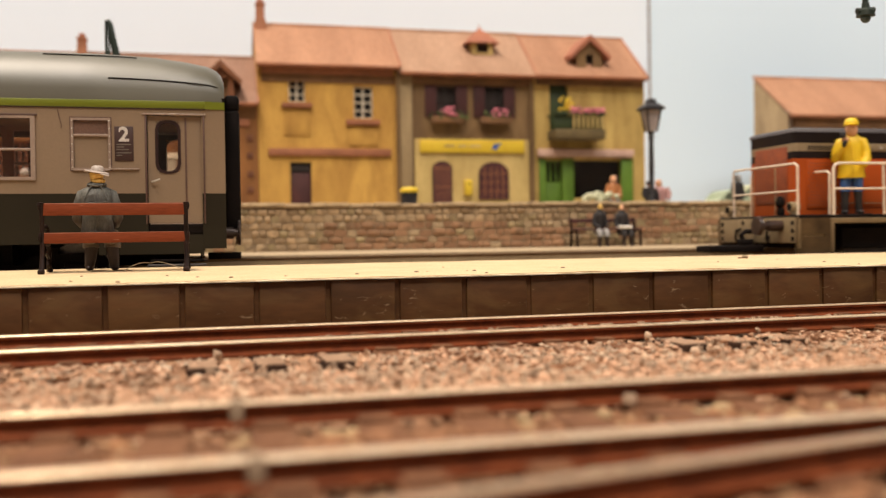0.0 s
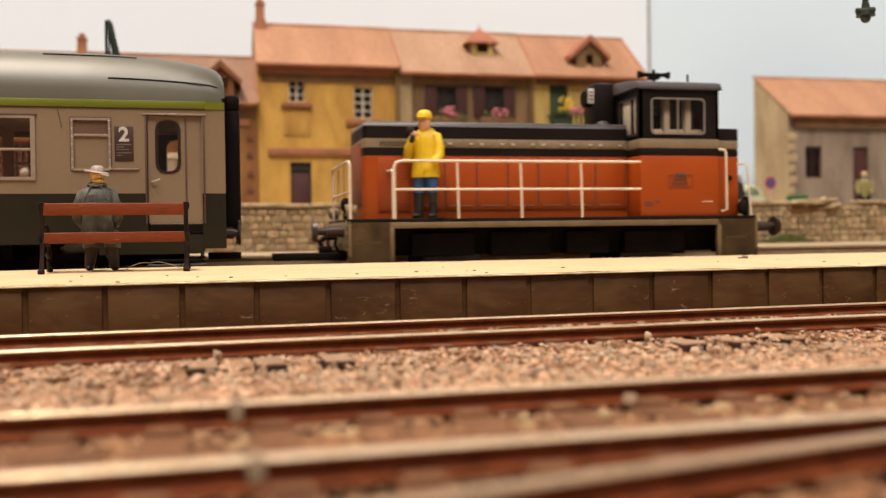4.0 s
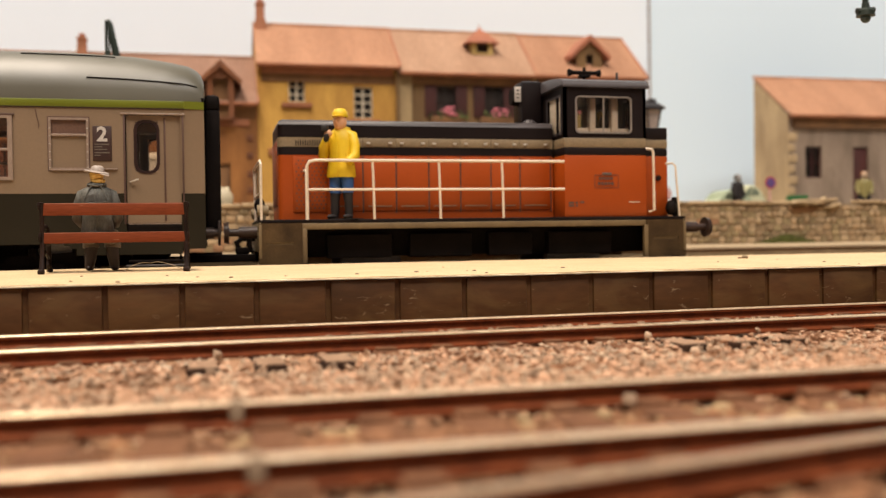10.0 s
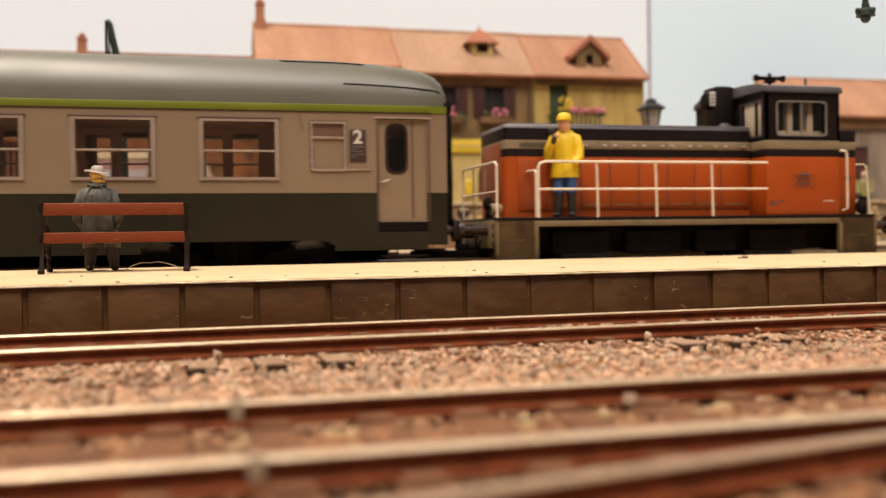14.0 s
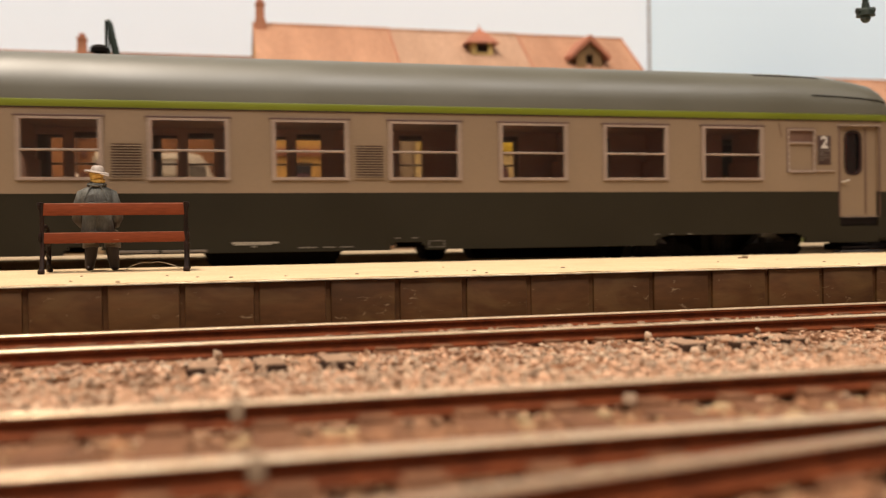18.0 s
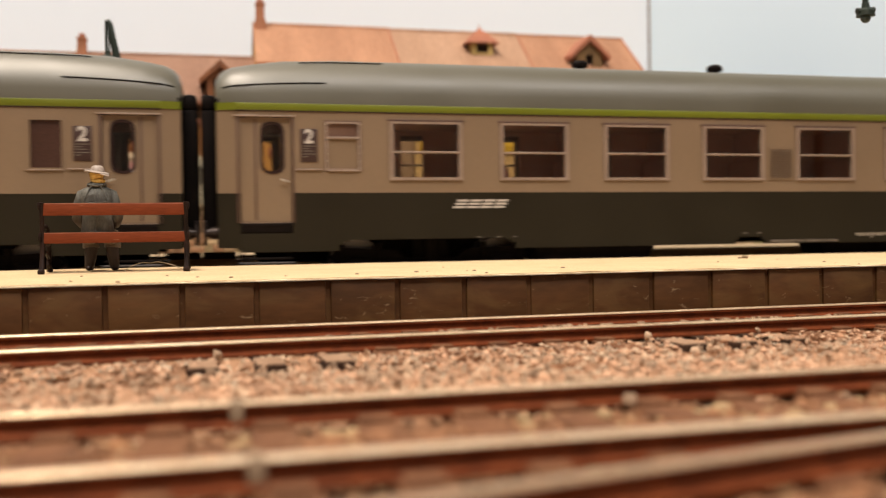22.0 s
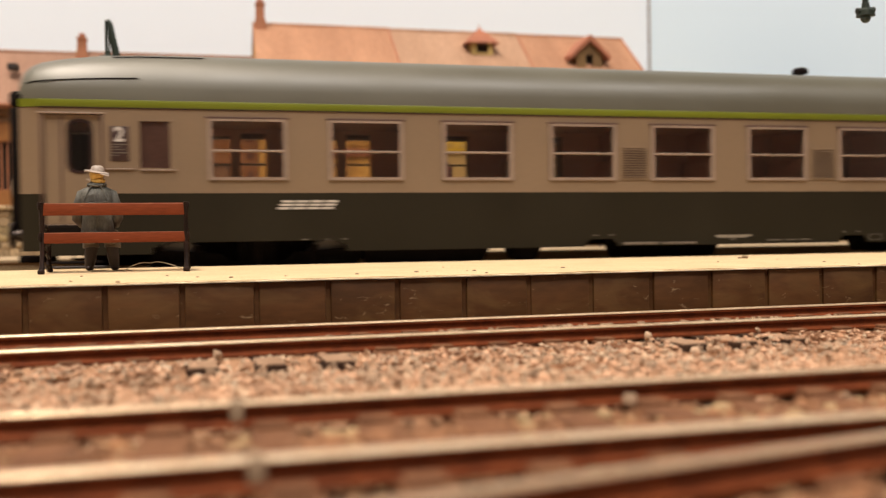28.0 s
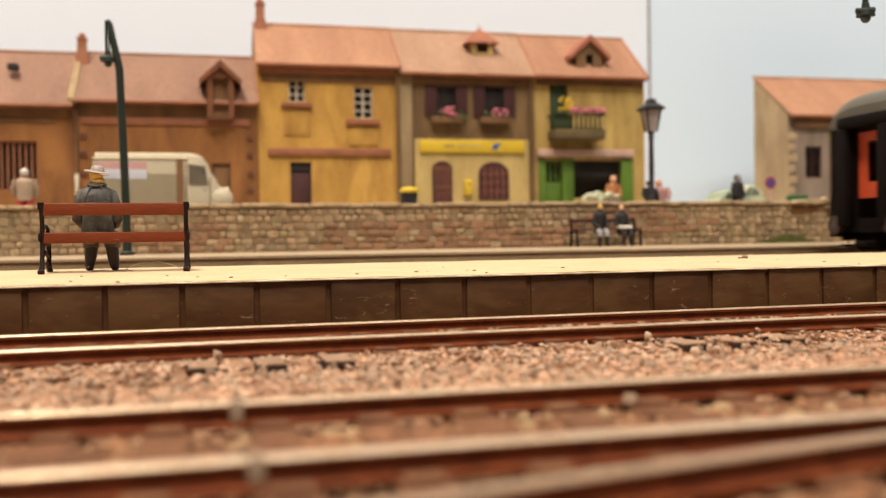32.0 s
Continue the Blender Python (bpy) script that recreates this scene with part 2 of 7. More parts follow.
# ---- layout: baseboard, backdrop ----
XL, XR = -75.0, 75.0
g = Geo(); g.box(XL, XR, -1.6, 41.0, -2.4, -0.27); setting("ground", g, "base", "brown soil-coloured baseboard of the railway layout", "ground")
g = Geo(); g.box(XL, 18.7, 38.0, 38.5, -0.27, 34); setting("backdrop", g, "skyL", "pale painted sky backdrop board behind the houses", "backdrop")
g = Geo(); g.box(18.66, 18.76, 37.85, 37.9, -0.27, 34); setting("trim", g, "locogrey0", "thin grey joint strip between the backdrop boards", "trim")
g = Geo(); g.box(18.74, XR, 37.9, 38.4, -0.27, 34); setting("backdrop", g, "skyR", "light blue painted sky backdrop board", "backdrop")

# ---- tracks ----
HEAD, RAILH = 0.085, 0.15


def rail(name, x0, y0, x1, y1, label, top="head"):
    L = math.hypot(x1 - x0, y1 - y0)
    g = Geo()
    h = HEAD / 2
    prof = [(-0.075, -RAILH), (0.075, -RAILH), (0.075, -RAILH + 0.02), (0.015, -RAILH + 0.045), (0.015, -0.06), (h, -0.045), (h, -0.012), (h - 0.012, -0.002), (-h + 0.012, -0.002), (-h, -0.012), (-h, -0.045), (-0.015, -0.06), (-0.015, -RAILH + 0.045), (-0.075, -RAILH + 0.02)]
    g.prism(prof, "x", 0, L)
    r = part(name, g, "rust", None, "", (x0, y0, 0), (0, 0, math.degrees(math.atan2(y1 - y0, x1 - x0))))
    tagged(r, label, "rail", "rails of the tracks")
    g = Geo()
    crown = []
    for i in range(13):
        a = math.pi * i / 12
        c, s = math.cos(a), math.sin(a)
        crown.append(((h + 0.003) * math.copysign(abs(c) ** 0.7, c), -0.021 + 0.021 * s ** 0.7))
    g.prism(crown, "x", 0, L)
    part("running_surface", g, top, r, "worn shiny rail top", smooth=60)
    return r


Y_COACH = 16.68      # centre line of the track on which the train runs


def line(y0, k):
    return (-40, y0 - 40 * k, 40, y0 + 40 * k)


rail("rail", *line(10.365, 0.023), "rusty brown model rail with worn shiny top, beside the platform")
rail("rail", *line(8.93, 0.023), "rusty brown model rail with worn shiny top, beside the platform")
rail("rail", *line(5.61, 0.004), "rusty brown model rail with worn shiny top, close to the lens")
rail("rail", *line(4.165, 0.011), "rusty brown model rail with worn shiny top, close to the lens")
rail("rail", -8.0, 1.80, 5.2, 4.14, "rusty brown point rail running in towards the near track", "head2")
for y in (Y_COACH - 0.7175, Y_COACH + 0.7175):
    rail("rail", -60, y, 60, y, "rusty brown model rail between the platforms under the train")


def sleepers(y0, k, x0, x1, step, near, far, group):
    """Sleepers from near to far of the centre line; one shared mesh."""
    g = Geo()
    g.box(-0.13, 0.13, -near, far, -0.30, -RAILH + 0.005, 0, 0.012)
    for y in (-0.7175, 0.7175):
        g.box(-0.10, 0.10, y - 0.15, y + 0.15, -RAILH, -RAILH + 0.035, 0, 0.01)
    me = g.mesh("sleeper", "sleeper2")
    g = Geo()
    g.box(-0.13, 0.13, -near, far, -0.30, -RAILH + 0.005, 0, 0.012)
    g.box(-0.135, 0.135, -near - 0.01, -near + 0.24, -0.24, -0.125, 0, 0.02)
    g.box(-0.12, 0.12, -near + 0.01, -near + 0.5, -0.13, -0.118, 1, 0.005)
    bare = g.mesh("sleeper", ["sleeper", "sleeperdust"])
    n = int((x1 - x0) / step)
    for i in range(n):
        x = x0 + i * step
        o = part("sleeper", bare if near > 1.5 and min(abs(x - b) for b in (-0.16, 0.41, 0.98, 4.42, 4.99, 5.56)) < 0.2 else me, None, None, "", (x, y0 + k * x, 0), (0, 0, math.degrees(math.atan(k)) + random.uniform(-0.6, 0.6)))
        tagged(o, "brown dusty plastic sleeper half buried in ballast", "sleeper", group)


sleepers(9.648, 0.023, -6.452, 14, 0.572, 1.62, 1.3, "sleepers of the platform track")
sleepers(4.86, -0.006, -3.9, 7, 0.6, 1.3, 1.2, "sleepers of the near track")
sleepers(Y_COACH, 0, -8, 20, 0.62, 1.3, 1.3, "sleepers of the train's track")


# ---- platforms ----
PX0, PX1, PY0, PY1 = -40.0, 45.0, 11.3, 15.02
PZ0, PZ1 = 0.468, 0.526      # the top rises a little away from the lens


def plat_z(y):
    return PZ0 + (y - PY0) * (PZ1 - PZ0) / (PY1 - PY0)


plat = new("platform")
tagged(plat, "cream-topped station platform with dark brown edge blocks", "platform", "", "structure")
g = Geo()
rows = []
nx = 340
for j, y in enumerate((PY0 - 0.03, PY0 + 0.05, PY0 + 0.5, PY0 + 1.4, PY0 + 2.6, PY1 - 0.05, PY1)):
    rows.append([(PX0 + (PX1 - PX0) * i / nx, y + (0.016 * noise.noise((i * 0.9, 3, 7)) if j == 0 else 0), plat_z(y) + 0.006 * noise.noise((i * 0.55, y * 2, 1)) - (0.004 if j == 0 else 0)) for i in range(nx + 1)])
V_ = [[g.bm.verts.new(p) for p in r] for r in rows]
for a, b in zip(V_, V_[1:]):
    for i in range(nx):
        g.face((a[i], a[i + 1], b[i + 1], b[i]))
low = [g.bm.verts.new((v.co.x, v.co.y + 0.004, v.co.z - 0.010)) for v in V_[0]]
und = [g.bm.verts.new((v.co.x, v.co.y + 0.09, v.co.z)) for v in low]
for i in range(nx):
    g.face((und[i], und[i + 1], low[i + 1], low[i]))
for i in range(nx):
    g.face((low[i], low[i + 1], V_[0][i + 1], V_[0][i]))
part("top", g, "plat", plat, "cream gritty platform surface", smooth=60)
g = Geo(); g.box(PX0, PX1, PY0 + 0.035, PY1 - 0.02, -0.27, PZ0 - 0.03); part("core", g, "block", plat)
g = Geo()
rows = []
for dy, dz in ((0.03, -0.010), (-0.032, -0.012), (-0.046, -0.017), (-0.044, -0.030), (0.03, -0.034)):
    rows.append([(PX0 + (PX1 - PX0) * i / 500, PY0 + dy + 0.012 * noise.noise((i * 0.7, dy * 40, 2)), PZ0 + dz + 0.007 * noise.noise((i * 0.8, dz * 60, 4))) for i in range(501)])
V_ = [[g.bm.verts.new(p) for p in r] for r in rows]
for a, b in zip(V_, V_[1:]):
    for i in range(500):
        g.face((a[i], b[i], b[i + 1], a[i + 1]))
part("edge_strip", g, "platlip", plat, "pale chipped strip along the platform edge", smooth=30)
BW = 0.854
g = Geo(); g.box(0.03, BW - 0.03, 0.0, 0.14, -0.27, PZ0 - 0.028, 0, 0.02)
block_mesh = g.mesh("edge_block", "block")
x = -2.103 - BW * 8
while x < 16:
    part("edge_block", block_mesh, None, plat, "", (x, PY0 + random.uniform(-0.012, 0.012), random.uniform(-0.01, 0.008)), (0, 0, random.uniform(-0.4, 0.4)))
    x += BW

FY0, FY1, FZ = 18.6, 23.2, 0.615
far = new("platform")
tagged(far, "narrow cream far platform with brown edge in front of the stone wall", "platform", "", "structure")
g = Geo(); g.box(PX0, PX1, FY0 - 0.04, FY1 + 0.3, FZ - 0.06, FZ, 0, 0.01); part("top", g, "plat2", far, "cream gritty platform surface")
g = Geo(); g.box(PX0, PX1, FY0, FY1, -0.27, FZ - 0.06); part("edge_face", g, "farface", far, "brown platform edge")

# ---- stone retaining wall and street ----
WY, WZ = 23.2, 1.80
STREET = 1.33
g = Geo(); g.box(PX0, 60, WY + 0.34, 38.0, -0.27, STREET); setting("street", g, "street", "grey-brown street raised behind the stone wall", "street")
wall = new("wall_stone")
tagged(wall, "low weathered rubble stone retaining wall along the far platform", "wall", "", "structure")
g = Geo(); g.wall(PX0, 60, FZ, WZ - 0.1, WY + 0.03, WY + 0.34); part("mortar", g, "mortar", wall, "recessed brown mortar")
rnd = random.Random(5)
stone_meshes = []
for k in range(14):
    g = Geo()
    w = rnd.choice((0.18, 0.22, 0.25, 0.28, 0.34))
    h = 0.2
    pts = [(-w / 2 + rnd.uniform(0, 0.03), -h / 2 + rnd.uniform(0, 0.03)), (0, -h / 2 + rnd.uniform(0, 0.015)), (w / 2 - rnd.uniform(0, 0.03), -h / 2 + rnd.uniform(0, 0.03)), (w / 2 - rnd.uniform(0, 0.02), h / 2 - rnd.uniform(0, 0.035)), (0.02, h / 2 - rnd.uniform(0, 0.015)), (-w / 2 + rnd.uniform(0, 0.02), h / 2 - rnd.uniform(0, 0.035))]
    inner = [(x * 0.88, z * 0.82) for x, z in pts]
    d = rnd.uniform(0.008, 0.026)
    g.loft([[(x, 0.05, z) for x, z in pts], [(x, -0.01, z) for x, z in pts], [(x, -d, z) for x, z in inner]])
    stone_meshes.append((w, g.mesh("stone", "wallstone2" if k % 4 == 0 else "wallpale" if k % 4 == 2 else "wallgreen" if k % 4 == 3 else "wallstone", 50)))
z = FZ + 0.1
row = 0
far_stones = []
while z < WZ - 0.12:
    x = -5.4 + rnd.uniform(0, 0.3)
    hh = rnd.choice((0.15, 0.165, 0.185))
    while x < 19.6:
        w, me = rnd.choice(stone_meshes[1::4] + stone_meshes[2::4] + stone_meshes[1::4] + stone_meshes[2::4] + stone_meshes[3::4])
        patch = noise.noise((x * 0.45, z * 1.4, 8.3)) + (0.22 if 2.5 < x < 9.5 and z < 1.4 else -0.12)
        if patch > 0.12 and rnd.random() < 0.75:
            w, me = rnd.choice(stone_meshes[0::4])
        elif 9.0 < x < 14.0 and rnd.random() < 0.4:
            w, me = rnd.choice(stone_meshes[3::4])
        m_ = me
        at_ = (x + w / 2, WY + 0.02 + rnd.uniform(-0.008, 0.008), z + hh / 2 - 0.1 + rnd.uniform(-0.014, 0.014))
        sp_, sz_ = rnd.uniform(-3, 3), hh / 0.2 * rnd.uniform(0.88, 1.06)
        if 4.0 < x < 14.8:
            part("stone", m_, None, wall, "", at_, (0, sp_, 0)).scale = (1.0, 1.0, sz_)
        else:
            far_stones.append((m_, Matrix.LocRotScale([c * K for c in at_], Euler((0, radians(sp_), 0)), (1, 1, sz_))))
        x += w + 0.010
    z += hh
    row += 1
for kind, joined in (("wall_stone_reddish", "wallstone3"), ("wall_stone", "wallstone4"), ("wall_stone_pale", "wallpale2"), ("wall_stone_greenish", "wallgreen2")):
    bm = bmesh.new()
    for m_, mx in far_stones:
        if m_.materials[0].name == kind:
            n0 = len(bm.verts)
            bm.from_mesh(m_)
            bm.verts.ensure_lookup_table()
            for v in bm.verts[n0:]:
                v.co = mx @ v.co
    me = bpy.data.meshes.new("stones")
    bm.to_mesh(me)
    bm.free()
    me.materials.append(M[joined])
    tagged(part("stones", me, None, wall), "weathered wall stones", "", "", "stuff")
g = Geo()
x = PX0
while x < 60:
    w = rnd.uniform(0.5, 1.1)
    zz = WZ - 0.1 + rnd.uniform(-0.02, 0.015)
    if not 16.2 < x < 17.6:
        g.box(x, x + w - 0.02, WY - 0.06 + rnd.uniform(-0.02, 0.02), WY + 0.38, zz, zz + 0.1, 0, 0.025)
    x += w
part("coping", g, "wallpale", wall, "flat weathered coping stones")

M["beige"] = mat("coach_beige", (0.232, 0.161, 0.102), (0.214, 0.148, 0.093), 0.7, 0.45, 0.02, grain=0.08, spec=0.35)
M["darkgreen"] = mat("coach_dark_green", (0.0190, 0.0148, 0.0076), (0.0158, 0.0121, 0.0061), 0.8, 0.5, 0.02, grain=0.1, spec=0.2)
M["lime"] = mat("coach_lime_stripe", (0.145, 0.165, 0.006), (0.13, 0.15, 0.005), 0.8, 0.4, 0.02, grain=0.08)
M["roof"] = mat("coach_roof_grey_green", (0.086, 0.080, 0.054), (0.080, 0.074, 0.050), 0.8, 0.47, 0.02, grain=0.05, spec=1.0)
M["frame"] = mat("window_frame_grey_pink", (0.35, 0.262, 0.208), (0.295, 0.218, 0.172), 2.0, 0.35, 0.05, metal=0.2)
M["black"] = mat("matt_black_plastic", (0.013, 0.009, 0.008), (0.008, 0.006, 0.005), 2.5, 0.65, 0.1, spec=0.06)
M["bellows"] = mat("black_rubber_bellows", (0.011, 0.008, 0.0075), (0.007, 0.0055, 0.005), 2.0, 0.7, 0.1, spec=0.06)
M["plateblue"] = mat("dark_plate", (0.048, 0.022, 0.018), (0.04, 0.018, 0.015), 2.0, 0.45, 0.0)
M["white"] = mat("white_lettering", (0.55, 0.50, 0.45), (0.50, 0.45, 0.40), 3.0, 0.6, 0.0)
M["stencil"] = mat("faded_stencil_paint", (0.17, 0.145, 0.115), (0.13, 0.11, 0.085), 6.0, 0.6, 0.0)
M["notice"] = mat("pale_notice_paint", (0.30, 0.26, 0.205), (0.24, 0.205, 0.16), 9.0, 0.6, 0.0)
M["stepgrey"] = mat("worn_grey_step", (0.16, 0.125, 0.095), (0.10, 0.078, 0.058), 4.0, 0.6, 0.1)
M["seat"] = mat("brown_interior", (0.80, 0.53, 0.38), (0.70, 0.44, 0.30), 1.5, 0.7, 0.05)
M["seatlight"] = mat("tan_interior", (0.42, 0.30, 0.2), (0.36, 0.25, 0.16), 1.5, 0.7, 0.05)
M["doorred"] = mat("orange_red_end_door", (0.55, 0.085, 0.03), (0.5, 0.07, 0.025), 1.5, 0.4, 0.02)
M["locosteel"] = mat("dark_steel", (0.07, 0.05, 0.044), (0.04, 0.028, 0.024), 3.0, 0.4, 0.05, metal=0.5)
M["wcbrown"] = mat("dark_brown_glass", (0.075, 0.036, 0.026), (0.06, 0.028, 0.02), 1.0, 0.25, 0)
M["ventbrown"] = mat("brown_vent_glass", (0.16, 0.09, 0.062), (0.13, 0.07, 0.05), 1.0, 0.35, 0)
M["maroon0"] = mat("dark_red_brown_trim", (0.10, 0.05, 0.035), (0.08, 0.04, 0.03), 2.0, 0.6, 0)
M["glass"] = glass("window_glass", (0.90, 0.86, 0.84))
M["seal"] = mat("dark_maroon_rubber", (0.030, 0.012, 0.010), (0.022, 0.009, 0.008), 2.0, 0.5, 0.0, spec=0.25)
M["silver0"] = mat("bright_handle_metal", (0.6, 0.55, 0.48), (0.5, 0.45, 0.38), 3.0, 0.35, 0.0, metal=0.3)
M["steel"] = mat("dull_steel", (0.22, 0.20, 0.19), (0.15, 0.135, 0.13), 3.0, 0.4, 0.05, metal=0.7)


# ---- coaches ----
CL, HW = 24.06, 1.41


def letters(text, size, x, y, z, parent, m, name, label=""):
    """Raised characters facing -y, as a mesh."""
    cu = bpy.data.curves.new(name, "FONT")
    cu.body, cu.size, cu.extrude, cu.align_x, cu.align_y = text, size * K, 0.006 * K, "CENTER", "CENTER"
    cu.offset = 0.028 * size * K
    tmp = bpy.data.objects.new(name, cu)
    scene.collection.objects.link(tmp)
    dg = bpy.context.evaluated_depsgraph_get()
    me = bpy.data.meshes.new_from_object(tmp.evaluated_get(dg))
    bpy.data.objects.remove(tmp)
    me.materials.clear()
    me.materials.append(M[m])
    ob = new(name, me)
    ob.parent = parent
    ob.location = (x * K, y * K, z * K)
    ob.rotation_euler = (radians(90), 0, 0)
    return tagged(ob, label)


def taper(x):
    """How far the body sides draw in towards the ends."""
    d = CL / 2 - abs(x)
    return 0.0 if d > 0.36 else 0.09 * (0.36 - d) / 0.36


def roof_shape(x):
    """Top height and half width of the roof at x: it falls and rounds off towards the ends."""
    d = CL / 2 - abs(x)
    t = min(1, d / 2.0)
    top = 3.78 + 0.23 * (1 - (1 - t) ** 2.2)
    r = min(1, d / 0.26)
    if d < 0.26:
        top -= 0.22 * (1 - math.sqrt(1 - (1 - r) ** 2))
    return top, HW - taper(x) - 0.02 * (1 - r)


def roof_ring(x, z_top, half, z_eave, n=22):
    ring = []
    for i in range(n + 1):
        a = math.pi * i / n
        c, s = math.cos(a), math.sin(a)
        ring.append((x, -half * math.copysign(abs(c) ** 0.62, c), z_eave + (z_top - z_eave) * s ** 0.82))
    return ring


def coach(name, at, label, milky_end, logo_left, vents, gear):
    co = thing(name, at, label, "railway coach", "coaches of the train")
    half = CL / 2
    wins = [(half - 4.055 - 1.912 * i, half - 4.055 - 1.912 * i + 1.235) for i in range(10)]
    wc = [(half - 2.29, half - 1.74), (-half + 1.74, -half + 2.29)]
    WZ0, WZ1 = 1.895, 2.855
    holes = [(a, b, WZ0, WZ1) for a, b in wins] + [(a, b, 2.05, 2.83) for a, b in wc]
    doors = [(half - 1.19, half - 0.34), (-half + 0.34, -half + 1.19)]
    dholes = [(a, b, 1.20, 2.91) for a, b in doors]
    for side in (-1, 1):
        y0, y1 = (-HW, -HW + 0.07) if side < 0 else (HW - 0.07, HW)
        g = Geo(); g.wall(-half + 0.36, half - 0.36, 1.68, 3.008, y0, y1, holes + dholes)
        part("side_panel", g, "beige", co, "beige upper side panel")
        g = Geo()
        arches = []
        for e in (-1, 1):
            c = e * (half - 3.45)
            arches += [(e * 2.55 - 0.30, e * 2.55 + 0.30, 0.7, 0.80), (e * 2.55 - 0.24, e * 2.55 + 0.24, 0.78, 0.855), (c - 1.52, c + 1.52, 0.7, 0.83), (c - 1.44, c + 1.44, 0.8, 0.875), (c - 1.34, c + 1.34, 0.85, 0.905)]
        g.wall(-half + 0.36, half - 0.36, 0.725, 1.68, y0 - 0.001, y1 - 0.001, [(a, b, 1.03, 1.8) for a, b in doors] + arches)
        part("lower_panel", g, "darkgreen", co, "dark green lower side panel")
        g = Geo()
        g.box(-half + 0.3, half - 0.3, y0 - 0.012 * (side < 0), y1 + 0.012 * (side > 0), 3.010, 3.13, 0, 0.01)
        part("stripe", g, "lime", co, "lime green stripe under the roof")
        g = Geo(); g.box(-half + 0.3, half - 0.3, y0 - 0.016 * (side < 0), y1 + 0.016 * (side > 0), 2.996, 3.012, 0, 0.004)
        part("gutter", g, "seal", co, "thin dark gutter line")
        # drawn-in end panels
        for e in (-1, 1):
            for z0, z1, mm, nm in ((1.68, 3.008, "beige", "end_panel"), (0.80, 1.678, "darkgreen", "end_skirt")):
                g = Geo()
                xa, xb = e * (half - 0.36), e * half
                ya, yb = side * HW, side * (HW - 0.09)
                g.prism([(xa, ya), (xb, yb), (xb, yb - side * 0.07), (xa, ya - side * 0.07)], "z", z0, z1)
                part(nm, g, mm, co)
            g = Geo()
            xa, xb = e * (half - 0.30), e * half
            g.prism([(xa, side * (HW + 0.006)), (xb, side * (HW - 0.08)), (xb, side * (HW - 0.14)), (xa, side * (HW - 0.06))], "z", 3.010, 3.13)
            part("stripe", g, "lime", co)
        ys = side * HW
        for a, b in wins:
            win = Geo()
            f = 0.08
            o = ys + side * 0.03
            i_ = ys - side * 0.05
            lo, hi = sorted((o, i_))
            win.wall(a - 0.006, b + 0.006, WZ0 - 0.01, WZ1 + 0.008, lo, hi, [(a + f - 0.02, b - f + 0.02, WZ0 + 0.04, WZ1 - 0.03)])
            win.box(a + 0.05, b - 0.05, lo + 0.008, hi - 0.008, 2.335, 2.372, 0, 0.008)
            wo = part("window", win, "frame", co, "pinkish grey framed half-drop window")
            g = Geo(); g.box(a + 0.03, b - 0.03, ys - side * 0.03 - 0.006, ys - side * 0.03 + 0.006, WZ0 + 0.02, WZ1 - 0.02)
            p = part("pane", g, "glass", wo); p.visible_shadow = False
            g = Geo(); g.box(a - 0.04, b + 0.04, min(ys, ys + side * 0.03), max(ys, ys + side * 0.03), WZ1 + 0.012, WZ1 + 0.04, 0, 0.006)
            part("drip_strip", g, "maroon0", wo)
            if side < 0:
                g = Geo()
                for k in range(8):
                    for xx in (a - 0.004, b + 0.004):
                        g.ball((xx, ys - 0.02, WZ0 + 0.03 + k * 0.122), 0.012, 0, 6, 4)
                part("rivets", g, "frame", wo)
        for k, (a, b) in enumerate(wc):
            win = Geo()
            lo, hi = sorted((ys + side * 0.018, ys - side * 0.05))
            if milky_end:
                win.wall(a - 0.015, b + 0.015, 2.04, 2.845, lo, hi, [(a + 0.022, b - 0.022, 2.075, 2.81)])
            else:
                win.wall(a - 0.004, b + 0.004, 2.045, 2.835, lo, hi, [(a + 0.075, b - 0.022, 2.075, 2.805)] if k == 0 else [(a + 0.022, b - 0.075, 2.075, 2.805)])
            if milky_end:
                win.box(a + 0.01, b - 0.01, lo + 0.008, hi - 0.008, 2.56, 2.60, 0, 0.008)
            wo = part("toilet_window", win, "frame" if milky_end else "beige", co, "narrow lavatory window")
            g = Geo(); g.box(a + 0.02, b, min(ys, ys + side * 0.03), max(ys, ys + side * 0.03), 2.03, 2.05, 0, 0.006); part("sill", g, "frame", wo)
            g = Geo(); g.box(a + 0.02, b - 0.02, ys - side * 0.03 - 0.006, ys - side * 0.03 + 0.006, 2.06, 2.58 if milky_end else 2.82)
            part("pane", g, "beige" if milky_end else "wcbrown", wo)
            if milky_end:
                # thin dark outline paints the frame's drop shadow on the side
                g = Geo(); g.wall(a - 0.03, b + 0.03, 2.026, 2.86, min(ys, ys + side * 0.008), max(ys, ys + side * 0.008), [(a, b, 2.05, 2.83)]); part("joint", g, "maroon0", wo, "dark line painting the shadow edge round the frame")
                if side < 0:
                    g = Geo()
                    for j in range(7):
                        for xx in (a + 0.004, b - 0.004):
                            g.ball((xx, ys - 0.02, 2.08 + j * 0.12), 0.011, 0, 6, 4)
                    part("rivets", g, "silver0", wo)
                g = Geo(); g.box(a + 0.02, b - 0.02, ys - side * 0.03 - 0.006, ys - side * 0.03 + 0.006, 2.58, 2.82)
                part("vent_pane", g, "ventbrown", wo)
